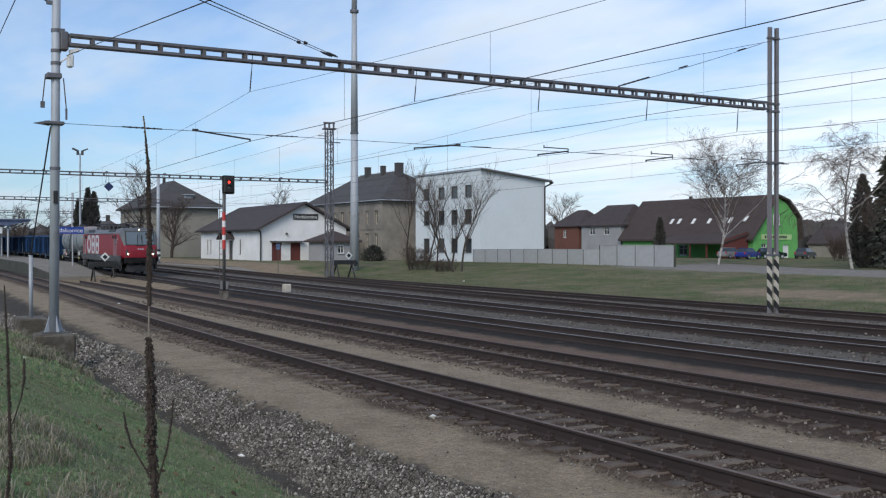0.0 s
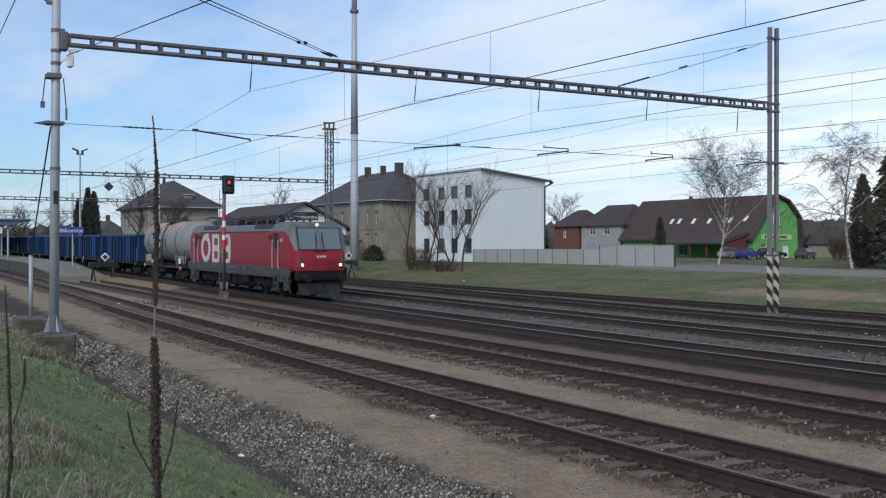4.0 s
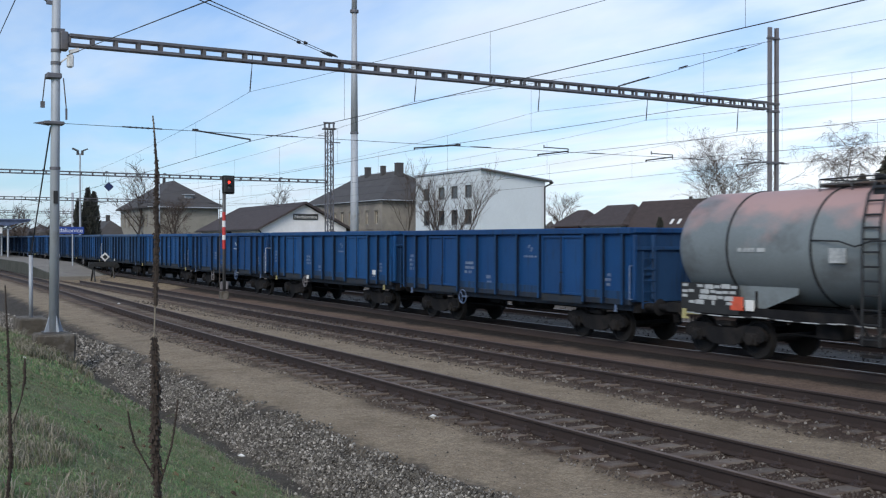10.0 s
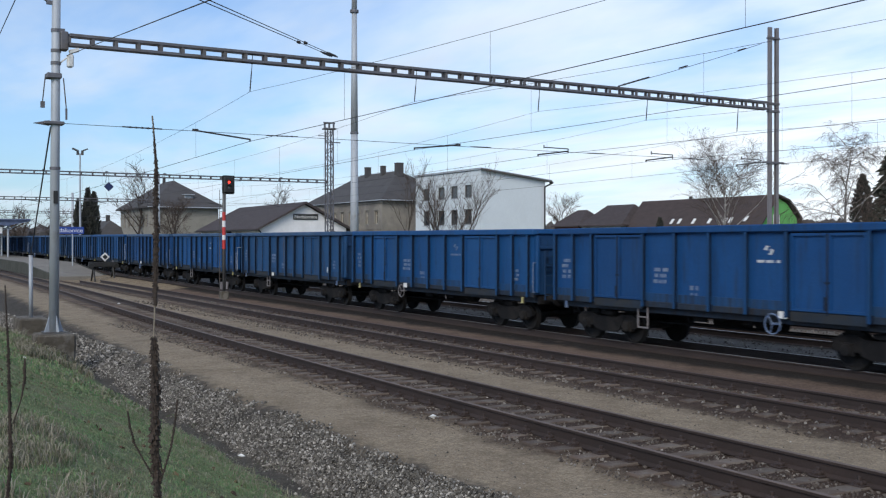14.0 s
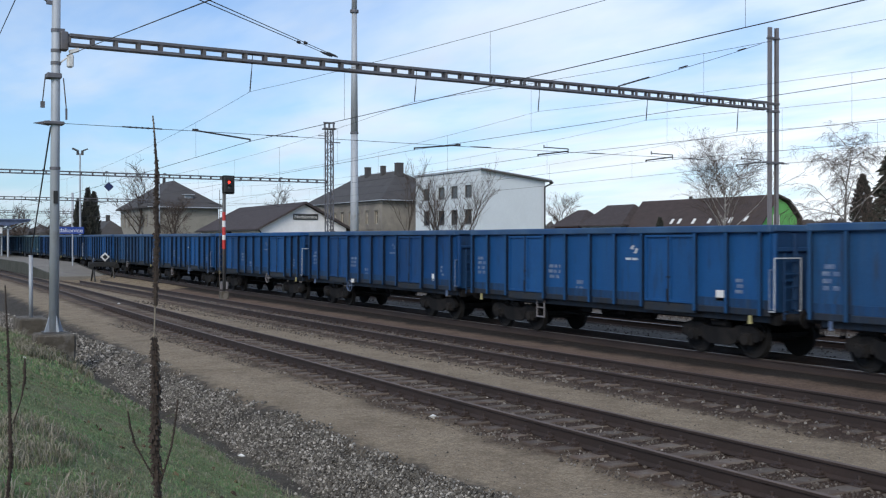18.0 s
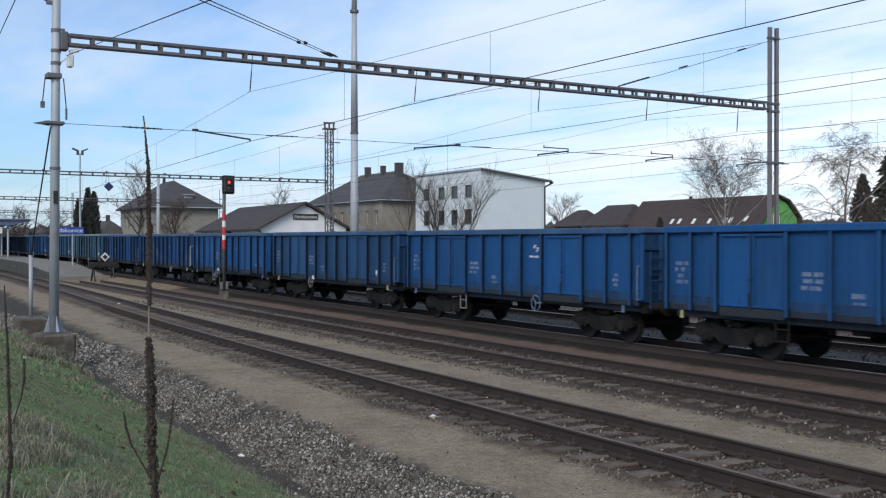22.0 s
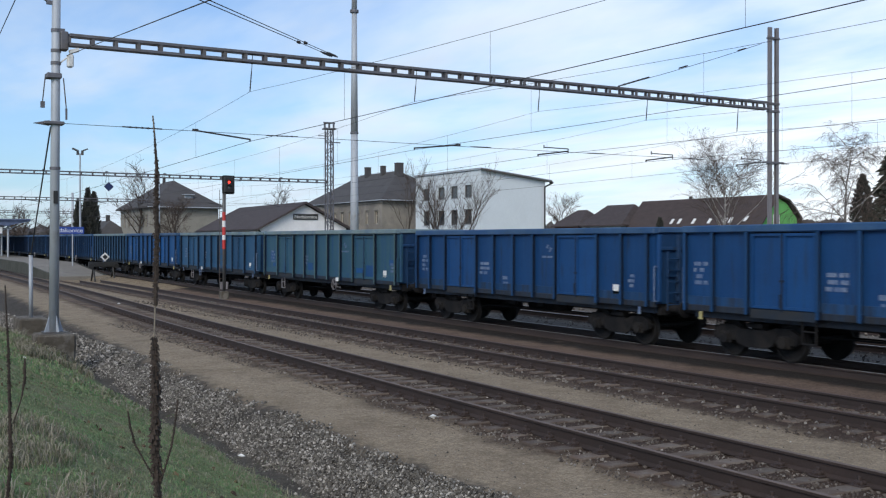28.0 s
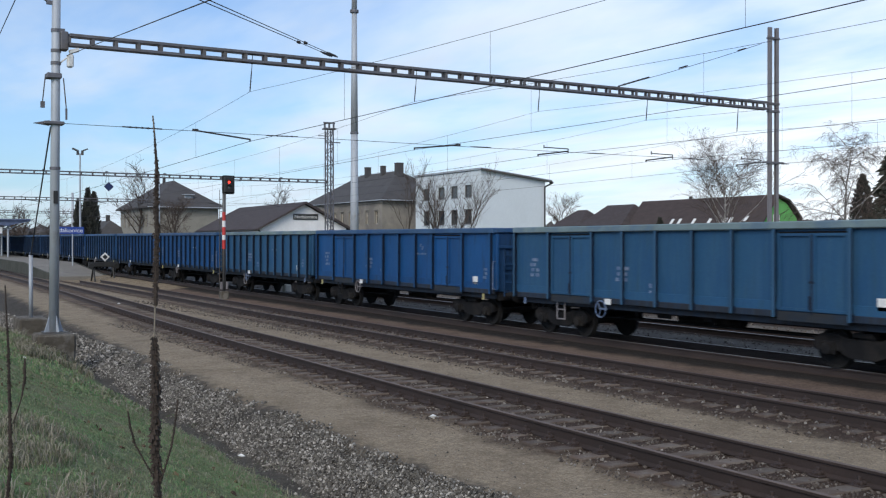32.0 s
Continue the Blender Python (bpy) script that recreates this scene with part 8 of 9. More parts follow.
def trees():
    bare_tree("birch_tree", "tall leafless birch with pale trunk in the yard", -84.7, 84.6, 10.3, 9, BIRCH, TWIG2, 1, 0.54, 0.07, 5, 0.15, 0.0095, kids=(20, 9, 6, 4), clear=0.24, reach=1.36)
    bare_tree("birch_tree", "large leafless birch with drooping twigs by the conifers", -75.9, 96.0, 13.6, 14, BIRCH, TWIG2, 1, 0.56, 0.24, 5, 0.19, 0.010, kids=(16, 9, 7, 4), clear=0.32, reach=0.96, lean=0.05)
    bare_tree("shrub_tree", "leafless dark tree with steep limbs before the old house", -86.9, 47.4, 8.8, 21, BARK, TWIG, 2, 0.42, -0.03, 4, 0.12, 0.010, kids=(7, 6, 4), clear=0.30)
    bare_tree("shrub_tree", "leafless twin-stemmed tree before the white building", -83.6, 48.0, 8.6, 8, BARK, TWIG, 2, 0.44, -0.03, 4, 0.13, 0.010, kids=(8, 7, 5), clear=0.25)
    bare_tree("shrub_tree", "leafless leaning tree on the grass before the white building", -80.1, 48.2, 8.2, 33, BARK, TWIG, 2, 0.50, -0.02, 4, 0.13, 0.010, kids=(9, 7, 5), clear=0.15, reach=1.15)
    bare_tree("bush", "dense leafless brown thicket at the foot of the trees", -86.0, 47.2, 2.3, 3, TWIG, TWIG, 20, 0.6, 0.02, 4, 0.024, 0.009, kids=(8, 5, 3), clear=0.05)
    bare_tree("bush", "low leafless brown thicket on the grass slope", -82.4, 48.0, 1.2, 4, TWIG, TWIG, 14, 0.65, 0.03, 4, 0.022, 0.009, kids=(7, 5, 3), clear=0.05)
    bare_tree("bare_tree", "leafless dark tree beside the villa", -149.5, 41.0, 7.2, 31, BARK, TWIG, 1, 0.58, 0.03, 5, 0.24, 0.012, kids=(14, 8, 6, 3), clear=0.08, reach=1.15)
    bare_tree("bare_tree", "leafless tree beside the villa roof", -163.0, 38.8, 11.2, 32, BARK, TWIG, 1, 0.6, 0.0, 4, 0.22, 0.02, kids=(12, 8, 6, 3), clear=0.2)
    bare_tree("bare_tree", "leafless tree behind the fence and orange house", -159.0, 118.0, 8.6, 41, BARK, TWIG, 1, 0.6, 0.0, 5, 0.2, 0.014, kids=(12, 8, 6, 3), clear=0.2, reach=1.2)
    bare_tree("bare_tree", "leafless tree behind the white shed", -165.0, 64.0, 9.3, 43, BARK, TWIG, 1, 0.6, 0.0, 4, 0.2, 0.02, kids=(12, 8, 6, 3), clear=0.2)
    for i, (x, y, h) in enumerate(((-215, 30, 7), (-235, 22, 7), (-225, 38, 8), (-205, 27, 5.5), (-250, 33, 9), (-205, 41, 7), (-240, 15, 7))):
        bare_tree("bare_tree", "distant leafless tree beyond the station", x, y, h, 50 + i, BARK, TWIG, 1, 0.6, 0.0, 4, 0.2, 0.03, kids=(11, 7, 5, 3), clear=0.15)
    bare_tree("bush", "grey leafless shrub beside the far cottage", -98.0, 121.0, 3.4, 62, TWIG, TWIG, 16, 0.5, 0.0, 3, 0.04, 0.014, kids=(9, 6, 3), clear=0.1)
    bare_tree("bush", "leafless hedge shrub near the conifers", -92.0, 114.0, 3.0, 63, TWIG, TWIG, 16, 0.5, 0.0, 3, 0.04, 0.014, kids=(9, 6, 3), clear=0.1)
    foliage_cone("thuja", "dark columnar thuja by the station", -156.0, 29.3, 8.8, 0.62, 1, "column", THUJA, 1700, 0.4)
    foliage_cone("thuja", "broad dark columnar thuja by the station", -156.0, 30.6, 10.4, 0.62, 2, "column", THUJA, 2000, 0.4)
    foliage_cone("thuja", "broad dark columnar thuja by the station", -156.0, 31.5, 9.8, 0.7, 6, "column", THUJA, 2000, 0.4)
    foliage_cone("thuja", "dark columnar conifer beside the large birch", -77.7, 100.0, 10.6, 1.15, 3, "column", THUJA, 4600, 0.30)
    foliage_cone("spruce", "dark spruce with uneven drooping branches", -76.0, 103.4, 15.4, 4.2, 4, "cone", CONIFER, 3600, 0.55)
    foliage_cone("spruce", "tall dark spruce behind the birch", -79.0, 110.0, 12.0, 2.6, 7, "cone", CONIFER, 3000, 0.42)
    foliage_cone("thuja", "small dark thuja against the green house", -112.5, 101.0, 5.8, 0.62, 9, "column", THUJA, 1300, 0.3)
    foliage_cone("yew_bush", "low dark evergreen bush by the old house", -109.3, 53.8, 1.9, 1.1, 10, "column", THUJA, 1000, 0.26, 0.0)
    # wooded rise on the horizon
    r = random.Random(5)
    vs, fs = [], []
    for i in range(5200):
        a = r.uniform(radians(96), radians(200))
        d = r.uniform(420, 620)
        x, y = d * math.cos(a), d * math.sin(a)
        hgt = r.uniform(10, 13) + 4 * noise.noise(Vector((a * 9, 0, 2)))
        hgt *= 1.0 if a < radians(150) else 0.8
        w = r.uniform(2.2, 4.5)
        k = len(vs)
        for lo, wide in ((0.45, 1.0), (0.82, 0.72)):
            for j in range(5):
                t = 2 * math.pi * j / 5 + r.random()
                vs.append((x + w * wide * math.cos(t), y + w * wide * math.sin(t), hgt * r.uniform(lo - 0.06, lo + 0.08)))
        vs += [(x, y, hgt * 0.97), (x, y, -2)]
        for j in range(5):
            i = (j + 1) % 5
            fs += [(k + j, k + i, k + 5 + i, k + 5 + j), (k + 5 + j, k + 5 + i, k + 10), (k + i, k + j, k + 11)]
    ob = raw("far_woods", vs, fs, mat("far_wood_brown", (0.075, 0.068, 0.066), 1.0, 0, 0.25, 0.05, 0.6, 0))
    tagged(ob, "low dark wooded rise along the horizon", "woods", kind="stuff")


trees()


def stones(name, label, n, xr, yr, size, seed, material, density=None, bias=1.0):
    """Broken stones lying on the ground as one piece of stuff."""
    rs = np.random.RandomState(seed)
    x = xr[1] - (xr[1] - xr[0]) * rs.rand(n) ** bias
    y = yr[0] + (yr[1] - yr[0]) * rs.rand(n)
    if density:
        keep = rs.rand(n) < density(x, y)
        x, y = x[keep], y[keep]
        n = len(x)
    s = size * (0.45 + 1.1 * rs.rand(n) ** 2.5)
    z = ground_z(x, y) + lumps(x, y) + s * 0.15
    t = np.array([(1, 0, -0.5), (-0.5, 0.87, -0.5), (-0.5, -0.87, -0.5), (-0.9, 0, 0.45), (0.45, -0.8, 0.45), (0.45, 0.8, 0.45), (0.1, 0.1, 0.95)])
    f = np.array([(0, 1, 5), (1, 2, 3), (2, 0, 4), (0, 5, 4), (1, 3, 5), (2, 4, 3), (3, 4, 6), (4, 5, 6), (5, 3, 6)])
    v = t[None] * (0.7 + 0.6 * rs.rand(n, 7, 1)) * (s[:, None, None] * (0.6 + 0.8 * rs.rand(n, 1, 3)))
    a = rs.rand(n) * 6.283
    c, q = np.cos(a)[:, None], np.sin(a)[:, None]
    tl = rs.rand(n)[:, None] * 0.8
    v = np.stack((v[..., 0] * c - v[..., 1] * q, v[..., 0] * q + v[..., 1] * c, v[..., 2] + v[..., 0] * tl), -1)
    v += np.stack((x, y, z), -1)[:, None]
    faces = (f[None] + 7 * np.arange(n)[:, None, None]).reshape(-1, 3)
    ob = raw(name, v.reshape(-1, 3).tolist(), faces.tolist(), material)
    tagged(ob, label, "gravel", kind="stuff")


def island_mat(name, cols, rough=0.95, patch=None):
    """Pieces of one mesh in the given colours, picked island by island."""
    ma = bpy.data.materials.new(name)
    ma.use_nodes = True
    N, L = ma.node_tree.nodes, ma.node_tree.links
    b = N["Principled BSDF"]
    b.inputs["Roughness"].default_value = rough
    b.inputs["Specular IOR Level"].default_value = 0.25
    g, rp = N.new("ShaderNodeNewGeometry"), N.new("ShaderNodeValToRGB")
    L.new(g.outputs["Random Per Island"], rp.inputs[0])
    e = rp.color_ramp.elements
    while len(e) < len(cols):
        e.new(0.5)
    for i, (el, c) in enumerate(zip(e, cols)):
        el.position, el.color = i / (len(cols) - 1), (*c, 1)
    if patch:
        # patches where the pieces are drier
        co, nz, mr, mx = N.new("ShaderNodeTexCoord"), N.new("ShaderNodeTexNoise"), N.new("ShaderNodeMapRange"), N.new("ShaderNodeMix")
        nz.inputs["Scale"].default_value, nz.inputs["Detail"].default_value, nz.inputs["Roughness"].default_value = 1.6, 6, 0.7
        L.new(co.outputs["Object"], nz.inputs["Vector"])
        mr.inputs[1].default_value, mr.inputs[2].default_value, mr.inputs[4].default_value = 0.46, 0.66, 0.85
        L.new(nz.outputs[0], mr.inputs[0])
        mx.data_type = "RGBA"
        mx.inputs[7].default_value = (*patch, 1)
        L.new(mr.outputs[0], mx.inputs[0])
        L.new(rp.outputs[0], mx.inputs[6])
        L.new(mx.outputs[2], b.inputs["Base Color"])
    else:
        L.new(rp.outputs[0], b.inputs["Base Color"])
    return ma


STONE = island_mat("broken_stone", [(0.025, 0.0228, 0.0205), (0.152, 0.141, 0.125), (0.053, 0.049, 0.043), (0.45, 0.422, 0.382), (0.087, 0.081, 0.071), (0.208, 0.193, 0.170), (0.036, 0.0335, 0.029)])
BALLAST = island_mat("brown_ballast", [(0.042, 0.033, 0.028), (0.10, 0.082, 0.070), (0.062, 0.049, 0.041), (0.23, 0.208, 0.182), (0.076, 0.058, 0.048)])


PALE_STONE = island_mat("pale_limestone", [(0.20, 0.195, 0.185), (0.44, 0.43, 0.41), (0.12, 0.115, 0.11), (0.32, 0.31, 0.295)])


def ballast():
    lump = lambda x, y: 0.35 + 0.65 * np.array([noise.noise(Vector((a * 0.7, b * 1.3, 9))) > -0.12 for a, b in zip(x, y)])
    rag = lambda x, y, f, s: np.array([noise.noise(Vector((a * f, b * f, s))) for a, b in zip(x, y)])
    slope = lambda x, y: np.clip((y - 5.62 + 0.30 * rag(x, y, 1.3, 2)) / 0.30 + 0.15, 0, 1) * np.clip((6.85 - y + 0.55 * rag(x, y, 0.9, 6)) / 0.5 + 0.1, 0, 1) * np.clip(0.95 + 1.0 * rag(x, y, 1.1, 12), 0.6, 1)
    stones("gravel_slope", "loose grey broken stones on the slope beside the path", 115000, (-30, -3.5), (5.42, 7.1), 0.0185, 1, STONE, slope, 1.5)
    stones("gravel_slope", "loose grey broken stones further along the slope", 16000, (-75, -28), (5.6, 6.95), 0.040, 2, STONE, None, 1.0)
    stones("gravel_slope", "loose grey broken stones beside the foot of the bank", 7000, (-3.5, 24), (5.45, 6.95), 0.030, 9, STONE, slope, 1.0)
    stones("track_ballast", "brown ballast stones between the near sleepers", 26000, (-40, -4), (8.5, 11.5), 0.020, 3, BALLAST, lump, 1.4)
    stones("track_ballast", "brown and grey ballast beside the rusty siding", 16000, (-55, -8), (12.9, 16.4), 0.026, 4, BALLAST, lump, 1.3)
    stones("track_ballast", "grey ballast between the far tracks", 16000, (-70, -14), (21.4, 33.4), 0.030, 5, BALLAST, lump, 1.2)
    stones("pale_gravel", "pale broken stones spilled along the far siding", 5000, (-72, -46), (35.4, 36.5), 0.045, 8, PALE_STONE, lambda x, y: np.clip(0.5 + 1.8 * rag(x, y, 0.5, 3), 0, 1), 1.0)
    stones("path_grit", "scattered pale grit on the sandy path", 5000, (-45, -4), (6.8, 13.4), 0.011, 6, STONE, lump, 1.4)


ballast()
DEAD_LEAF = island_mat("dead_leaves", [(0.045, 0.032, 0.024), (0.10, 0.066, 0.042), (0.065, 0.045, 0.034), (0.16, 0.115, 0.07)])
stones("leaf_litter", "small dead brown leaves scattered over the bank", 700, (-20, -5.0), (1.0, 5.2), 0.024, 21, DEAD_LEAF, lambda x, y: np.array([noise.noise(Vector((a * 0.8, b * 0.8, 31))) > 0.0 for a, b in zip(x, y)]) * 1.0, 1.3)


def grass_patch(name, label, n, xr, yr, h, seed, material, dens=None, lean=0.5, bias=1.0):
    """Blades of grass on the bank as one piece of stuff."""
    rs = np.random.RandomState(seed)
    x = xr[1] - (xr[1] - xr[0]) * rs.rand(n) ** bias
    y = yr[0] + (yr[1] - yr[0]) * rs.rand(n)
    if dens:
        k = np.array([dens(a, b) for a, b in zip(x, y)]) > rs.rand(n)
        x, y = x[k], y[k]
        n = len(x)
    z = ground_z(x, y) + (lumps(x, y) if x[0] > -62 else 0.0) - 0.015
    L = h * (0.45 + rs.rand(n) ** 1.5)
    a = rs.rand(n) * 6.283
    w = (0.0022 + 0.003 * rs.rand(n)) * (1 + 2.0 * (x < -20))
    ln = lean * (0.2 + rs.rand(n)) * L
    bl = rs.rand(n) * 6.283
    p = np.stack((x, y, z), -1)
    side = np.stack((np.cos(a), np.sin(a), 0 * a), -1) * w[:, None]
    mid = p + np.stack((np.cos(bl) * ln * 0.3, np.sin(bl) * ln * 0.3, L * 0.6), -1)
    tip = p + np.stack((np.cos(bl) * ln, np.sin(bl) * ln, L * (1 - 0.25 * lean)), -1)
    v = np.stack((p - side, p + side, mid + side * 0.8, mid - side * 0.8, tip), 1)
    i = 5 * np.arange(n)
    faces = np.stack((i, i + 1, i + 2, i + 3), -1).tolist() + np.stack((i + 3, i + 2, i + 4), -1).tolist()
    ob = raw(name, v.reshape(-1, 3).tolist(), faces, material)
    tagged(ob, label, "grass", kind="stuff")


def grass():
    green = island_mat("green_grass", [(0.073, 0.150, 0.064), (0.136, 0.252, 0.110), (0.102, 0.198, 0.085), (0.250, 0.262, 0.17), (0.122, 0.226, 0.098)], 0.8, (0.215, 0.203, 0.132))
    straw = island_mat("dry_grass", [(0.22, 0.202, 0.15), (0.33, 0.305, 0.24), (0.15, 0.138, 0.104), (0.13, 0.165, 0.082)], 0.85)
    lush = island_mat("lush_grass", [(0.062, 0.100, 0.034), (0.112, 0.155, 0.058), (0.082, 0.125, 0.045), (0.17, 0.155, 0.095), (0.10, 0.135, 0.052)], 0.8, (0.155, 0.14, 0.085))
    edge = lambda a, b: 1.0 if b < 5.18 + 0.42 * noise.noise(Vector((a * 0.8, 3, 0))) else 0.0
    patch = lambda a, b: edge(a, b) * (0.7 + 0.3 * (noise.noise(Vector((a * 0.7, b * 0.7, 1))) > -0.1))
    dry = lambda a, b: edge(a, b) * (1.0 if noise.noise(Vector((a * 0.9, b * 0.9, 7))) > 0.02 else 0.22)
    grass_patch("grass", "short green grass on the bank", 150000, (-22, -4.5), (0.3, 5.5), 0.042, 1, green, patch, 0.7, 1.35)
    grass_patch("grass", "short green grass further along the bank", 30000, (-60, -20), (0.3, 5.5), 0.09, 2, green, patch, 0.6)
    grass_patch("dry_grass", "dry straw-coloured grass on the bank", 34000, (-32, -4.2), (0.2, 5.3), 0.05, 3, straw, dry, 0.9, 1.4)
    grass_patch("grass", "short green grass on the top of the bank", 26000, (-4.6, 10.0), (-5.0, 5.3), 0.06, 13, green, patch, 0.7)
    tall = lambda a, b: 1.0 if noise.noise(Vector((a * 0.9, b * 0.9, 3))) > -0.1 + 0.45 * (b - 1.0) else 0.06
    grass_patch("dry_grass", "tall dry tufts at the top of the bank", 16000, (-10.5, -4.8), (0.3, 2.1), 0.13, 4, straw, tall, 1.0)
    creep = lambda a, b: (1.0 - (b - 4.9) / 1.05) * (1.0 if noise.noise(Vector((a * 1.7, b * 1.7, 5))) > -0.12 + 0.55 * (b - 5.1) else 0.08)
    grass_patch("grass", "thin grass creeping into the edge of the gravel", 36000, (-24, -5.0), (4.9, 5.95), 0.045, 6, green, creep, 0.8, 1.35)
    grass_patch("dry_grass", "dry blades at the edge of the gravel", 30000, (-24, -5.0), (4.7, 5.9), 0.05, 7, straw, creep, 1.1, 1.35)
    rim = lambda a, b: 1.0 if noise.noise(Vector((a * 2.2, b * 2.2, 11))) > 0.02 else 0.05
    grass_patch("grass", "longer green tufts along the rim of the bank", 26000, (-24, -5.0), (4.3, 5.25), 0.085, 8, green, rim, 1.2, 1.35)
    grass_patch("dry_grass", "long dry blades along the rim of the bank", 9000, (-24, -5.0), (4.3, 5.35), 0.13, 9, straw, rim, 1.3, 1.35)
    foot = lambda a, b: 1.0 if noise.noise(Vector((a * 2.0, b * 2.0, 15))) > -0.05 else 0.12
    grass_patch("dry_grass", "tall dry tufts round the concrete footings", 5200, (-29.6, -26.4), (3.7, 5.35), 0.22, 10, straw, foot, 0.9)
    grass_patch("dry_grass", "dry tufts beside the short post", 4200, (-38.0, -33.0), (4.0, 5.6), 0.24, 11, straw, foot, 0.9)
    grass_patch("dry_grass", "dry grey tufts along the foot of the far bank", 9000, (-66.0, -37.0), (2.6, 5.7), 0.20, 12, straw, foot, 0.9)
    far = lambda a, b: 0.0 if b > 53 + 4 * noise.noise(Vector((a * 0.1, 1, 2))) and a > -70 or ((a + 39) / 8) ** 2 + ((b - 45) / 2.8) ** 2 < 1 else 1.0 if noise.noise(Vector((a * 0.2, b * 0.2, 3))) > -0.2 else 0.3
    grass_patch("grass", "rough grass beyond the far siding", 30000, (-95, -24), (36.6, 60), 0.13, 5, lush, far, 0.6)


grass()


def dry_stalk(name, label, x, y, pts, branches, seed, pale):
    """A dry mullein-like stalk: a stem with knobbly seed heads. Points are (sideways, height, radius)."""
    z0 = float(ground_z(x, y)) - 0.03
    t = thing(name, label, "dead plant", at=(x, y, z0))
    SEED = bpy.data.materials.get("dry_seed_head") or mat("dry_seed_head", (0.045, 0.032, 0.025), 0.95, 0, 0.4, 14, 60, 0.5)
    PALE = bpy.data.materials.get("pale_dry_stem") or mat("pale_dry_stem", (0.26, 0.22, 0.17), 0.9, 0, 0.3, 8, 60, 0.2)
    r = random.Random(seed)
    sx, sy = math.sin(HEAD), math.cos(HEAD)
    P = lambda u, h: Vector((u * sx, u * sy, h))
    def tapering(line, floor):
        vs, fs = [], []
        for i, (u, h, rr) in enumerate(line):
            rr = max(floor, rr * 0.45)
            vs += [tuple(P(u, h) + Vector((rr * math.cos(k * math.pi / 3), rr * math.sin(k * math.pi / 3), 0))) for k in range(6)]
            if i:
                fs += [((i - 1) * 6 + k, (i - 1) * 6 + (k + 1) % 6, i * 6 + (k + 1) % 6, i * 6 + k) for k in range(6)]
        return vs, fs + [tuple(range(len(vs) - 6, len(vs)))]
    raw("stem", *tapering(pts, 0.003), PALE if pale else SEED, t)

    def head(line, name2):
        bm = bmesh.new()
        for (u0, h0, r0), (u1, h1, r1) in zip(line, line[1:]):
            tube(bm, P(u0, h0), P(u1, h1), r0 * 0.56, r1 * 0.56, n=7)
            n = int(abs(h1 - h0) / 0.0022) + 4
            for i in range(n):
                k = (i + r.random()) / n
                u, h, rr = u0 + (u1 - u0) * k, h0 + (h1 - h0) * k, r0 + (r1 - r0) * k
                a = r.uniform(0, 6.28)
                c = P(u, h) + Vector((math.cos(a), math.sin(a), r.uniform(-0.4, 0.4))) * rr * r.uniform(0.3, 0.8)
                s = rr * r.uniform(0.3, 0.55) + 0.001
                q = [bm.verts.new(c + Vector(v) * s) for v in ((1, 0, -0.3), (-0.5, 0.87, -0.4), (-0.5, -0.87, -0.2), (0, 0, 1.1))]
                for f in ((0, 2, 1), (0, 1, 3), (1, 2, 3), (2, 0, 3)):
                    bm.faces.new([q[j] for j in f])
        part(name2, bm, SEED, t)
    runs, cur = [], []
    for p in pts:
        if p[2] >= 0.0035:
            cur.append(p)
        elif cur:
            runs.append(cur + [p])
            cur = []
    if cur:
        runs.append(cur)
    for c in runs:
        head(c, "seed_head")
    for b in branches:
        raw("side_branch", *tapering(b, 0.0035), SEED, t)
        head(b, "seed_head")
    return t, (x, y, z0)


STALKS = []


def stalks():
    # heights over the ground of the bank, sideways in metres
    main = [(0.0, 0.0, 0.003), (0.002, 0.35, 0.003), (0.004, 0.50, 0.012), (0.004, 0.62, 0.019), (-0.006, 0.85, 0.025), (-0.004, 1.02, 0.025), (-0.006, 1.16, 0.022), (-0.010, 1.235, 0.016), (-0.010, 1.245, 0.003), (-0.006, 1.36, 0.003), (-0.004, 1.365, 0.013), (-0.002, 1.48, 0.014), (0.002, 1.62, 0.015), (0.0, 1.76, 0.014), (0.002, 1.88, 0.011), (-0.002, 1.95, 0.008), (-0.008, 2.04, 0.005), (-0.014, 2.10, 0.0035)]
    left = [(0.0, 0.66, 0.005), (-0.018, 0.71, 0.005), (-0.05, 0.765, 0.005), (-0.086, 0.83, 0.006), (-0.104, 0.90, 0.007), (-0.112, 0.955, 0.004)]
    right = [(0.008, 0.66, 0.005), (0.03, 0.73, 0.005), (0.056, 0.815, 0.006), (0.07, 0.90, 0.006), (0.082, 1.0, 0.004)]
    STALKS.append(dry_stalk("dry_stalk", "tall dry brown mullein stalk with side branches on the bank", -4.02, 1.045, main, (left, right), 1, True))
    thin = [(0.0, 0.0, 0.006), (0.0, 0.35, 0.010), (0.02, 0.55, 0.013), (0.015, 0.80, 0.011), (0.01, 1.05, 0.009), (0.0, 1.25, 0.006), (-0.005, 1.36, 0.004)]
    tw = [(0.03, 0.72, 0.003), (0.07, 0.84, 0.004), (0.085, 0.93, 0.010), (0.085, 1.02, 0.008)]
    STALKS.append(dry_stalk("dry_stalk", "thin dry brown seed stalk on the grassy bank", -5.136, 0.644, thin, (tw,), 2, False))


stalks()


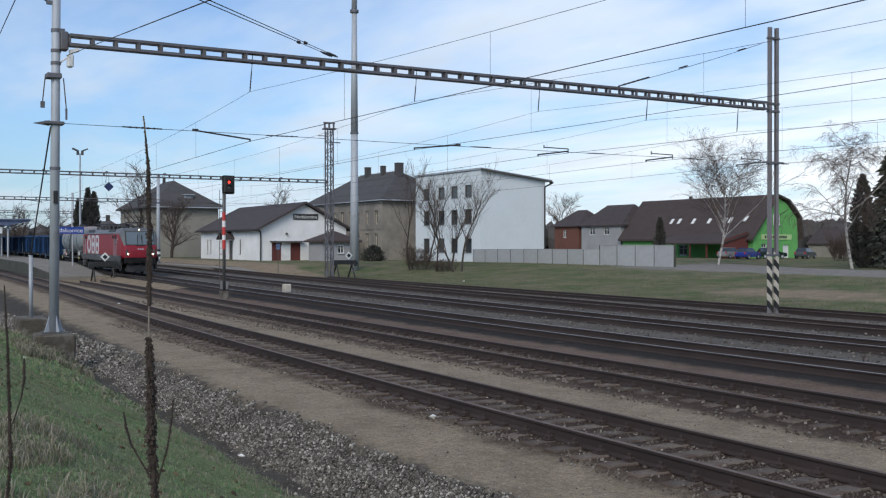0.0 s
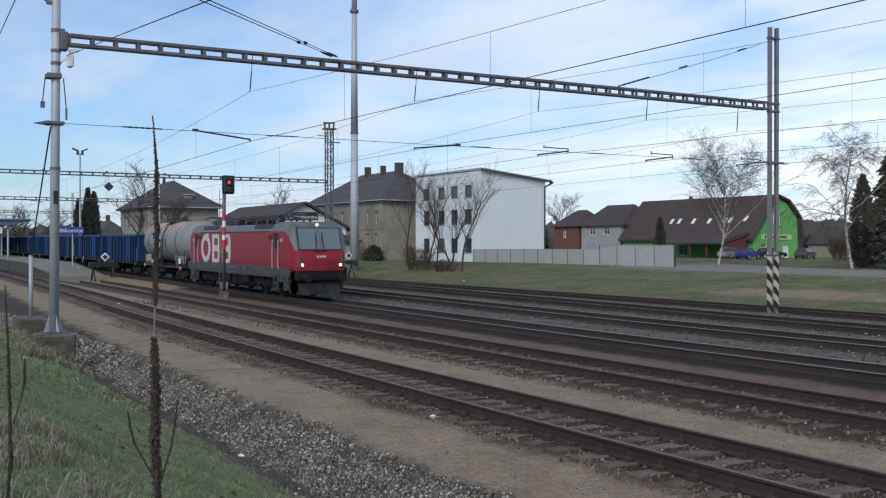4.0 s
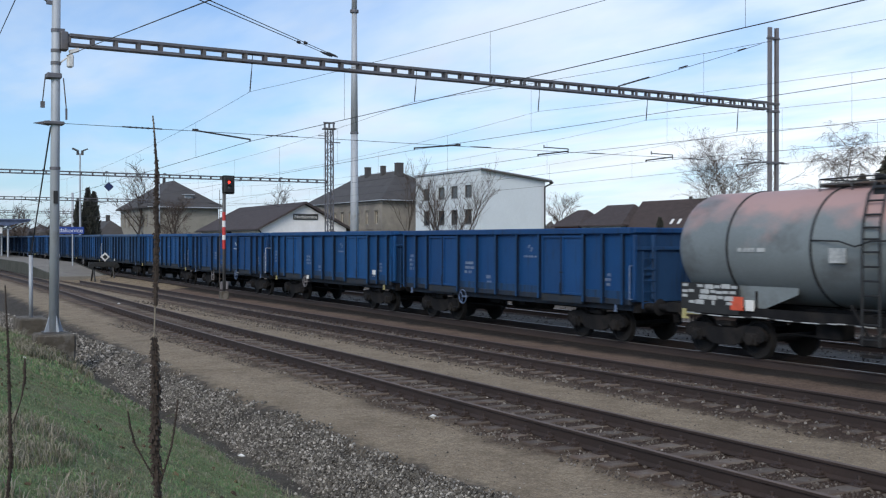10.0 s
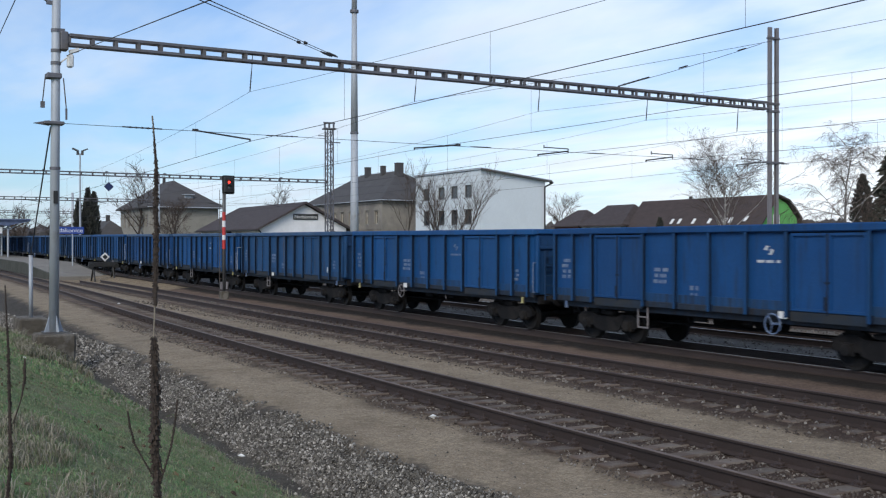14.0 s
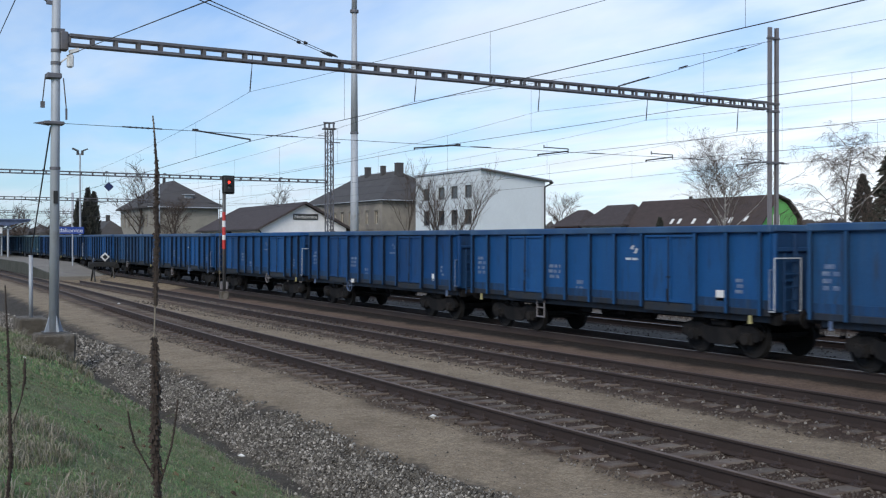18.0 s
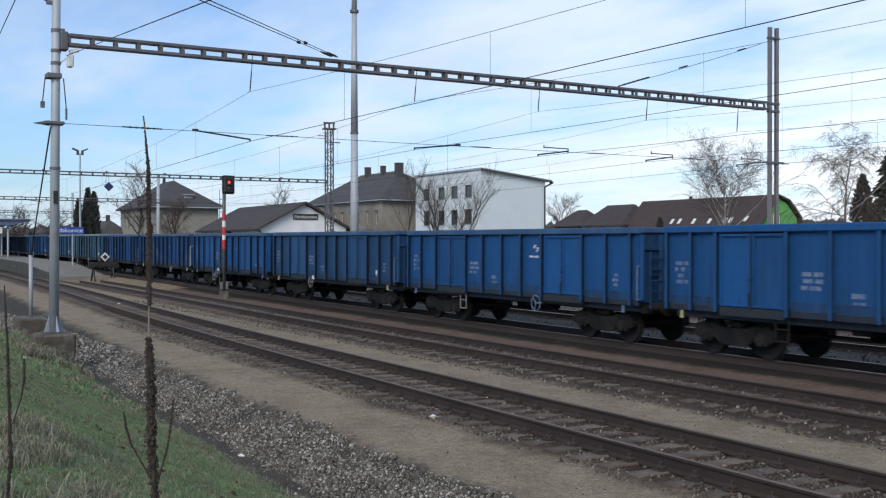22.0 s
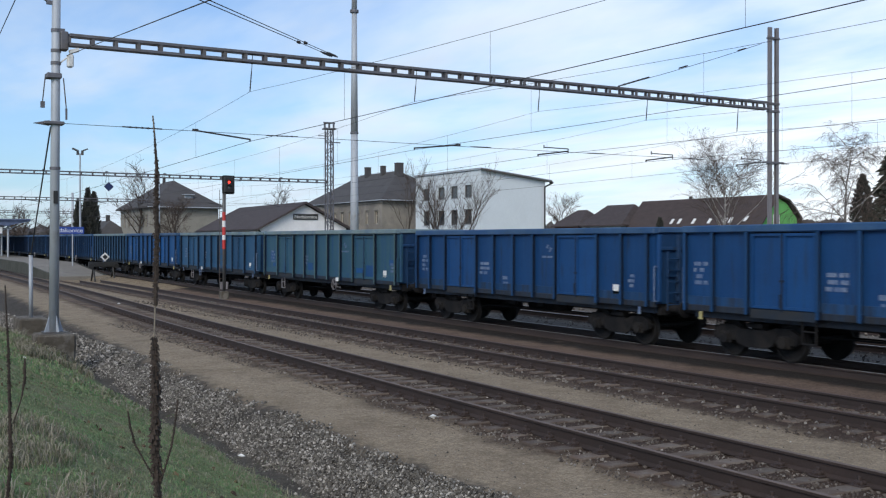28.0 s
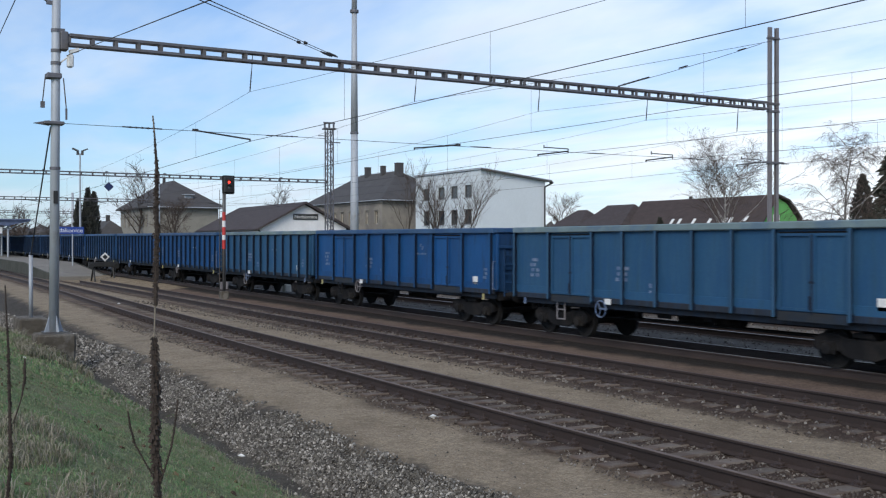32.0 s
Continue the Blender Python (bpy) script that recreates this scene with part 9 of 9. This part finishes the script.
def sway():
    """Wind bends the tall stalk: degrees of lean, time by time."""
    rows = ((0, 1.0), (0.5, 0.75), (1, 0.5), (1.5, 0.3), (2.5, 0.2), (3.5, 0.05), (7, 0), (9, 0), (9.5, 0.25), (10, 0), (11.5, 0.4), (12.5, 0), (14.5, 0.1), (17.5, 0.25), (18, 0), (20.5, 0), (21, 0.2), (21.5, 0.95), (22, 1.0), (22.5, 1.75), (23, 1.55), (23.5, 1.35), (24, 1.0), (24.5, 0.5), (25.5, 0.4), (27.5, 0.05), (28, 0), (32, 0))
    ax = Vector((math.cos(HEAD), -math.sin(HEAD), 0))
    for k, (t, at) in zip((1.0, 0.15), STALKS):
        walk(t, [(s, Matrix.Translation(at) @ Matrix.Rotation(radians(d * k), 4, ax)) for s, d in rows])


# small pale litter on the bank and ballast
def litter():
    for x, y, s, rz in ((-16.3, 5.62, 0.09, 20), (-15.35, 8.7, 0.07, 60), (-25.0, 3.53, 0.10, 10), (-51.9, 11.64, 0.12, 0), (-28.0, 14.36, 0.07, 70), (-68.5, 41.5, 0.16, 10), (-54.0, 36.9, 0.14, 30)):
        bm = bmesh.new()
        r = random.Random(int(-x * 10))
        v = [bm.verts.new((s * r.uniform(0.7, 1.2) * math.cos(a), s * 0.6 * r.uniform(0.6, 1.2) * math.sin(a), r.uniform(0, 0.05))) for a in (0, 0.9, 2.0, 3.1, 4.1, 5.2)]
        c = bm.verts.new((0, 0, 0.06))
        d = bm.verts.new((0, 0, -0.02))
        for i in range(6):
            bm.faces.new((v[i], v[(i + 1) % 6], c))
            bm.faces.new((v[(i + 1) % 6], v[i], d))
        ob = part("paper_scrap", bm, M["plate"], None)
        ob.matrix_basis = pose(x, y, float(ground_z(x, y)) + 0.015, 0, 0, rz)
        tagged(ob, "crumpled white paper scrap lying on the ground", "litter", "paper scraps")


litter()


def sticks():
    for x, y, ln, tilt, rz in ((-20.9, 3.65, 0.42, 84, 40), (-23.0, 4.35, 0.55, 40, 120), (-10.5, 2.2, 0.30, 60, 10)):
        bm = bmesh.new()
        tube(bm, (0, 0, 0), (0.02, 0.01, ln * 0.5), 0.012, 0.009, n=6)
        tube(bm, (0.02, 0.01, ln * 0.5), (0.0, 0.03, ln), 0.009, 0.004, n=6)
        tube(bm, (0.015, 0.008, ln * 0.4), (0.08, -0.03, ln * 0.6), 0.006, 0.003, n=5)
        ob = part("dry_stick", bm, bpy.data.materials["pale_dry_stem"], None)
        ob.matrix_basis = pose(x, y, float(ground_z(x, y)) + float(lumps(x, y)) - 0.01, tilt, 0, rz)
        tagged(ob, "pale broken dry stick on the grassy bank", "stick", "dry sticks")


sticks()
tracks()
motions()
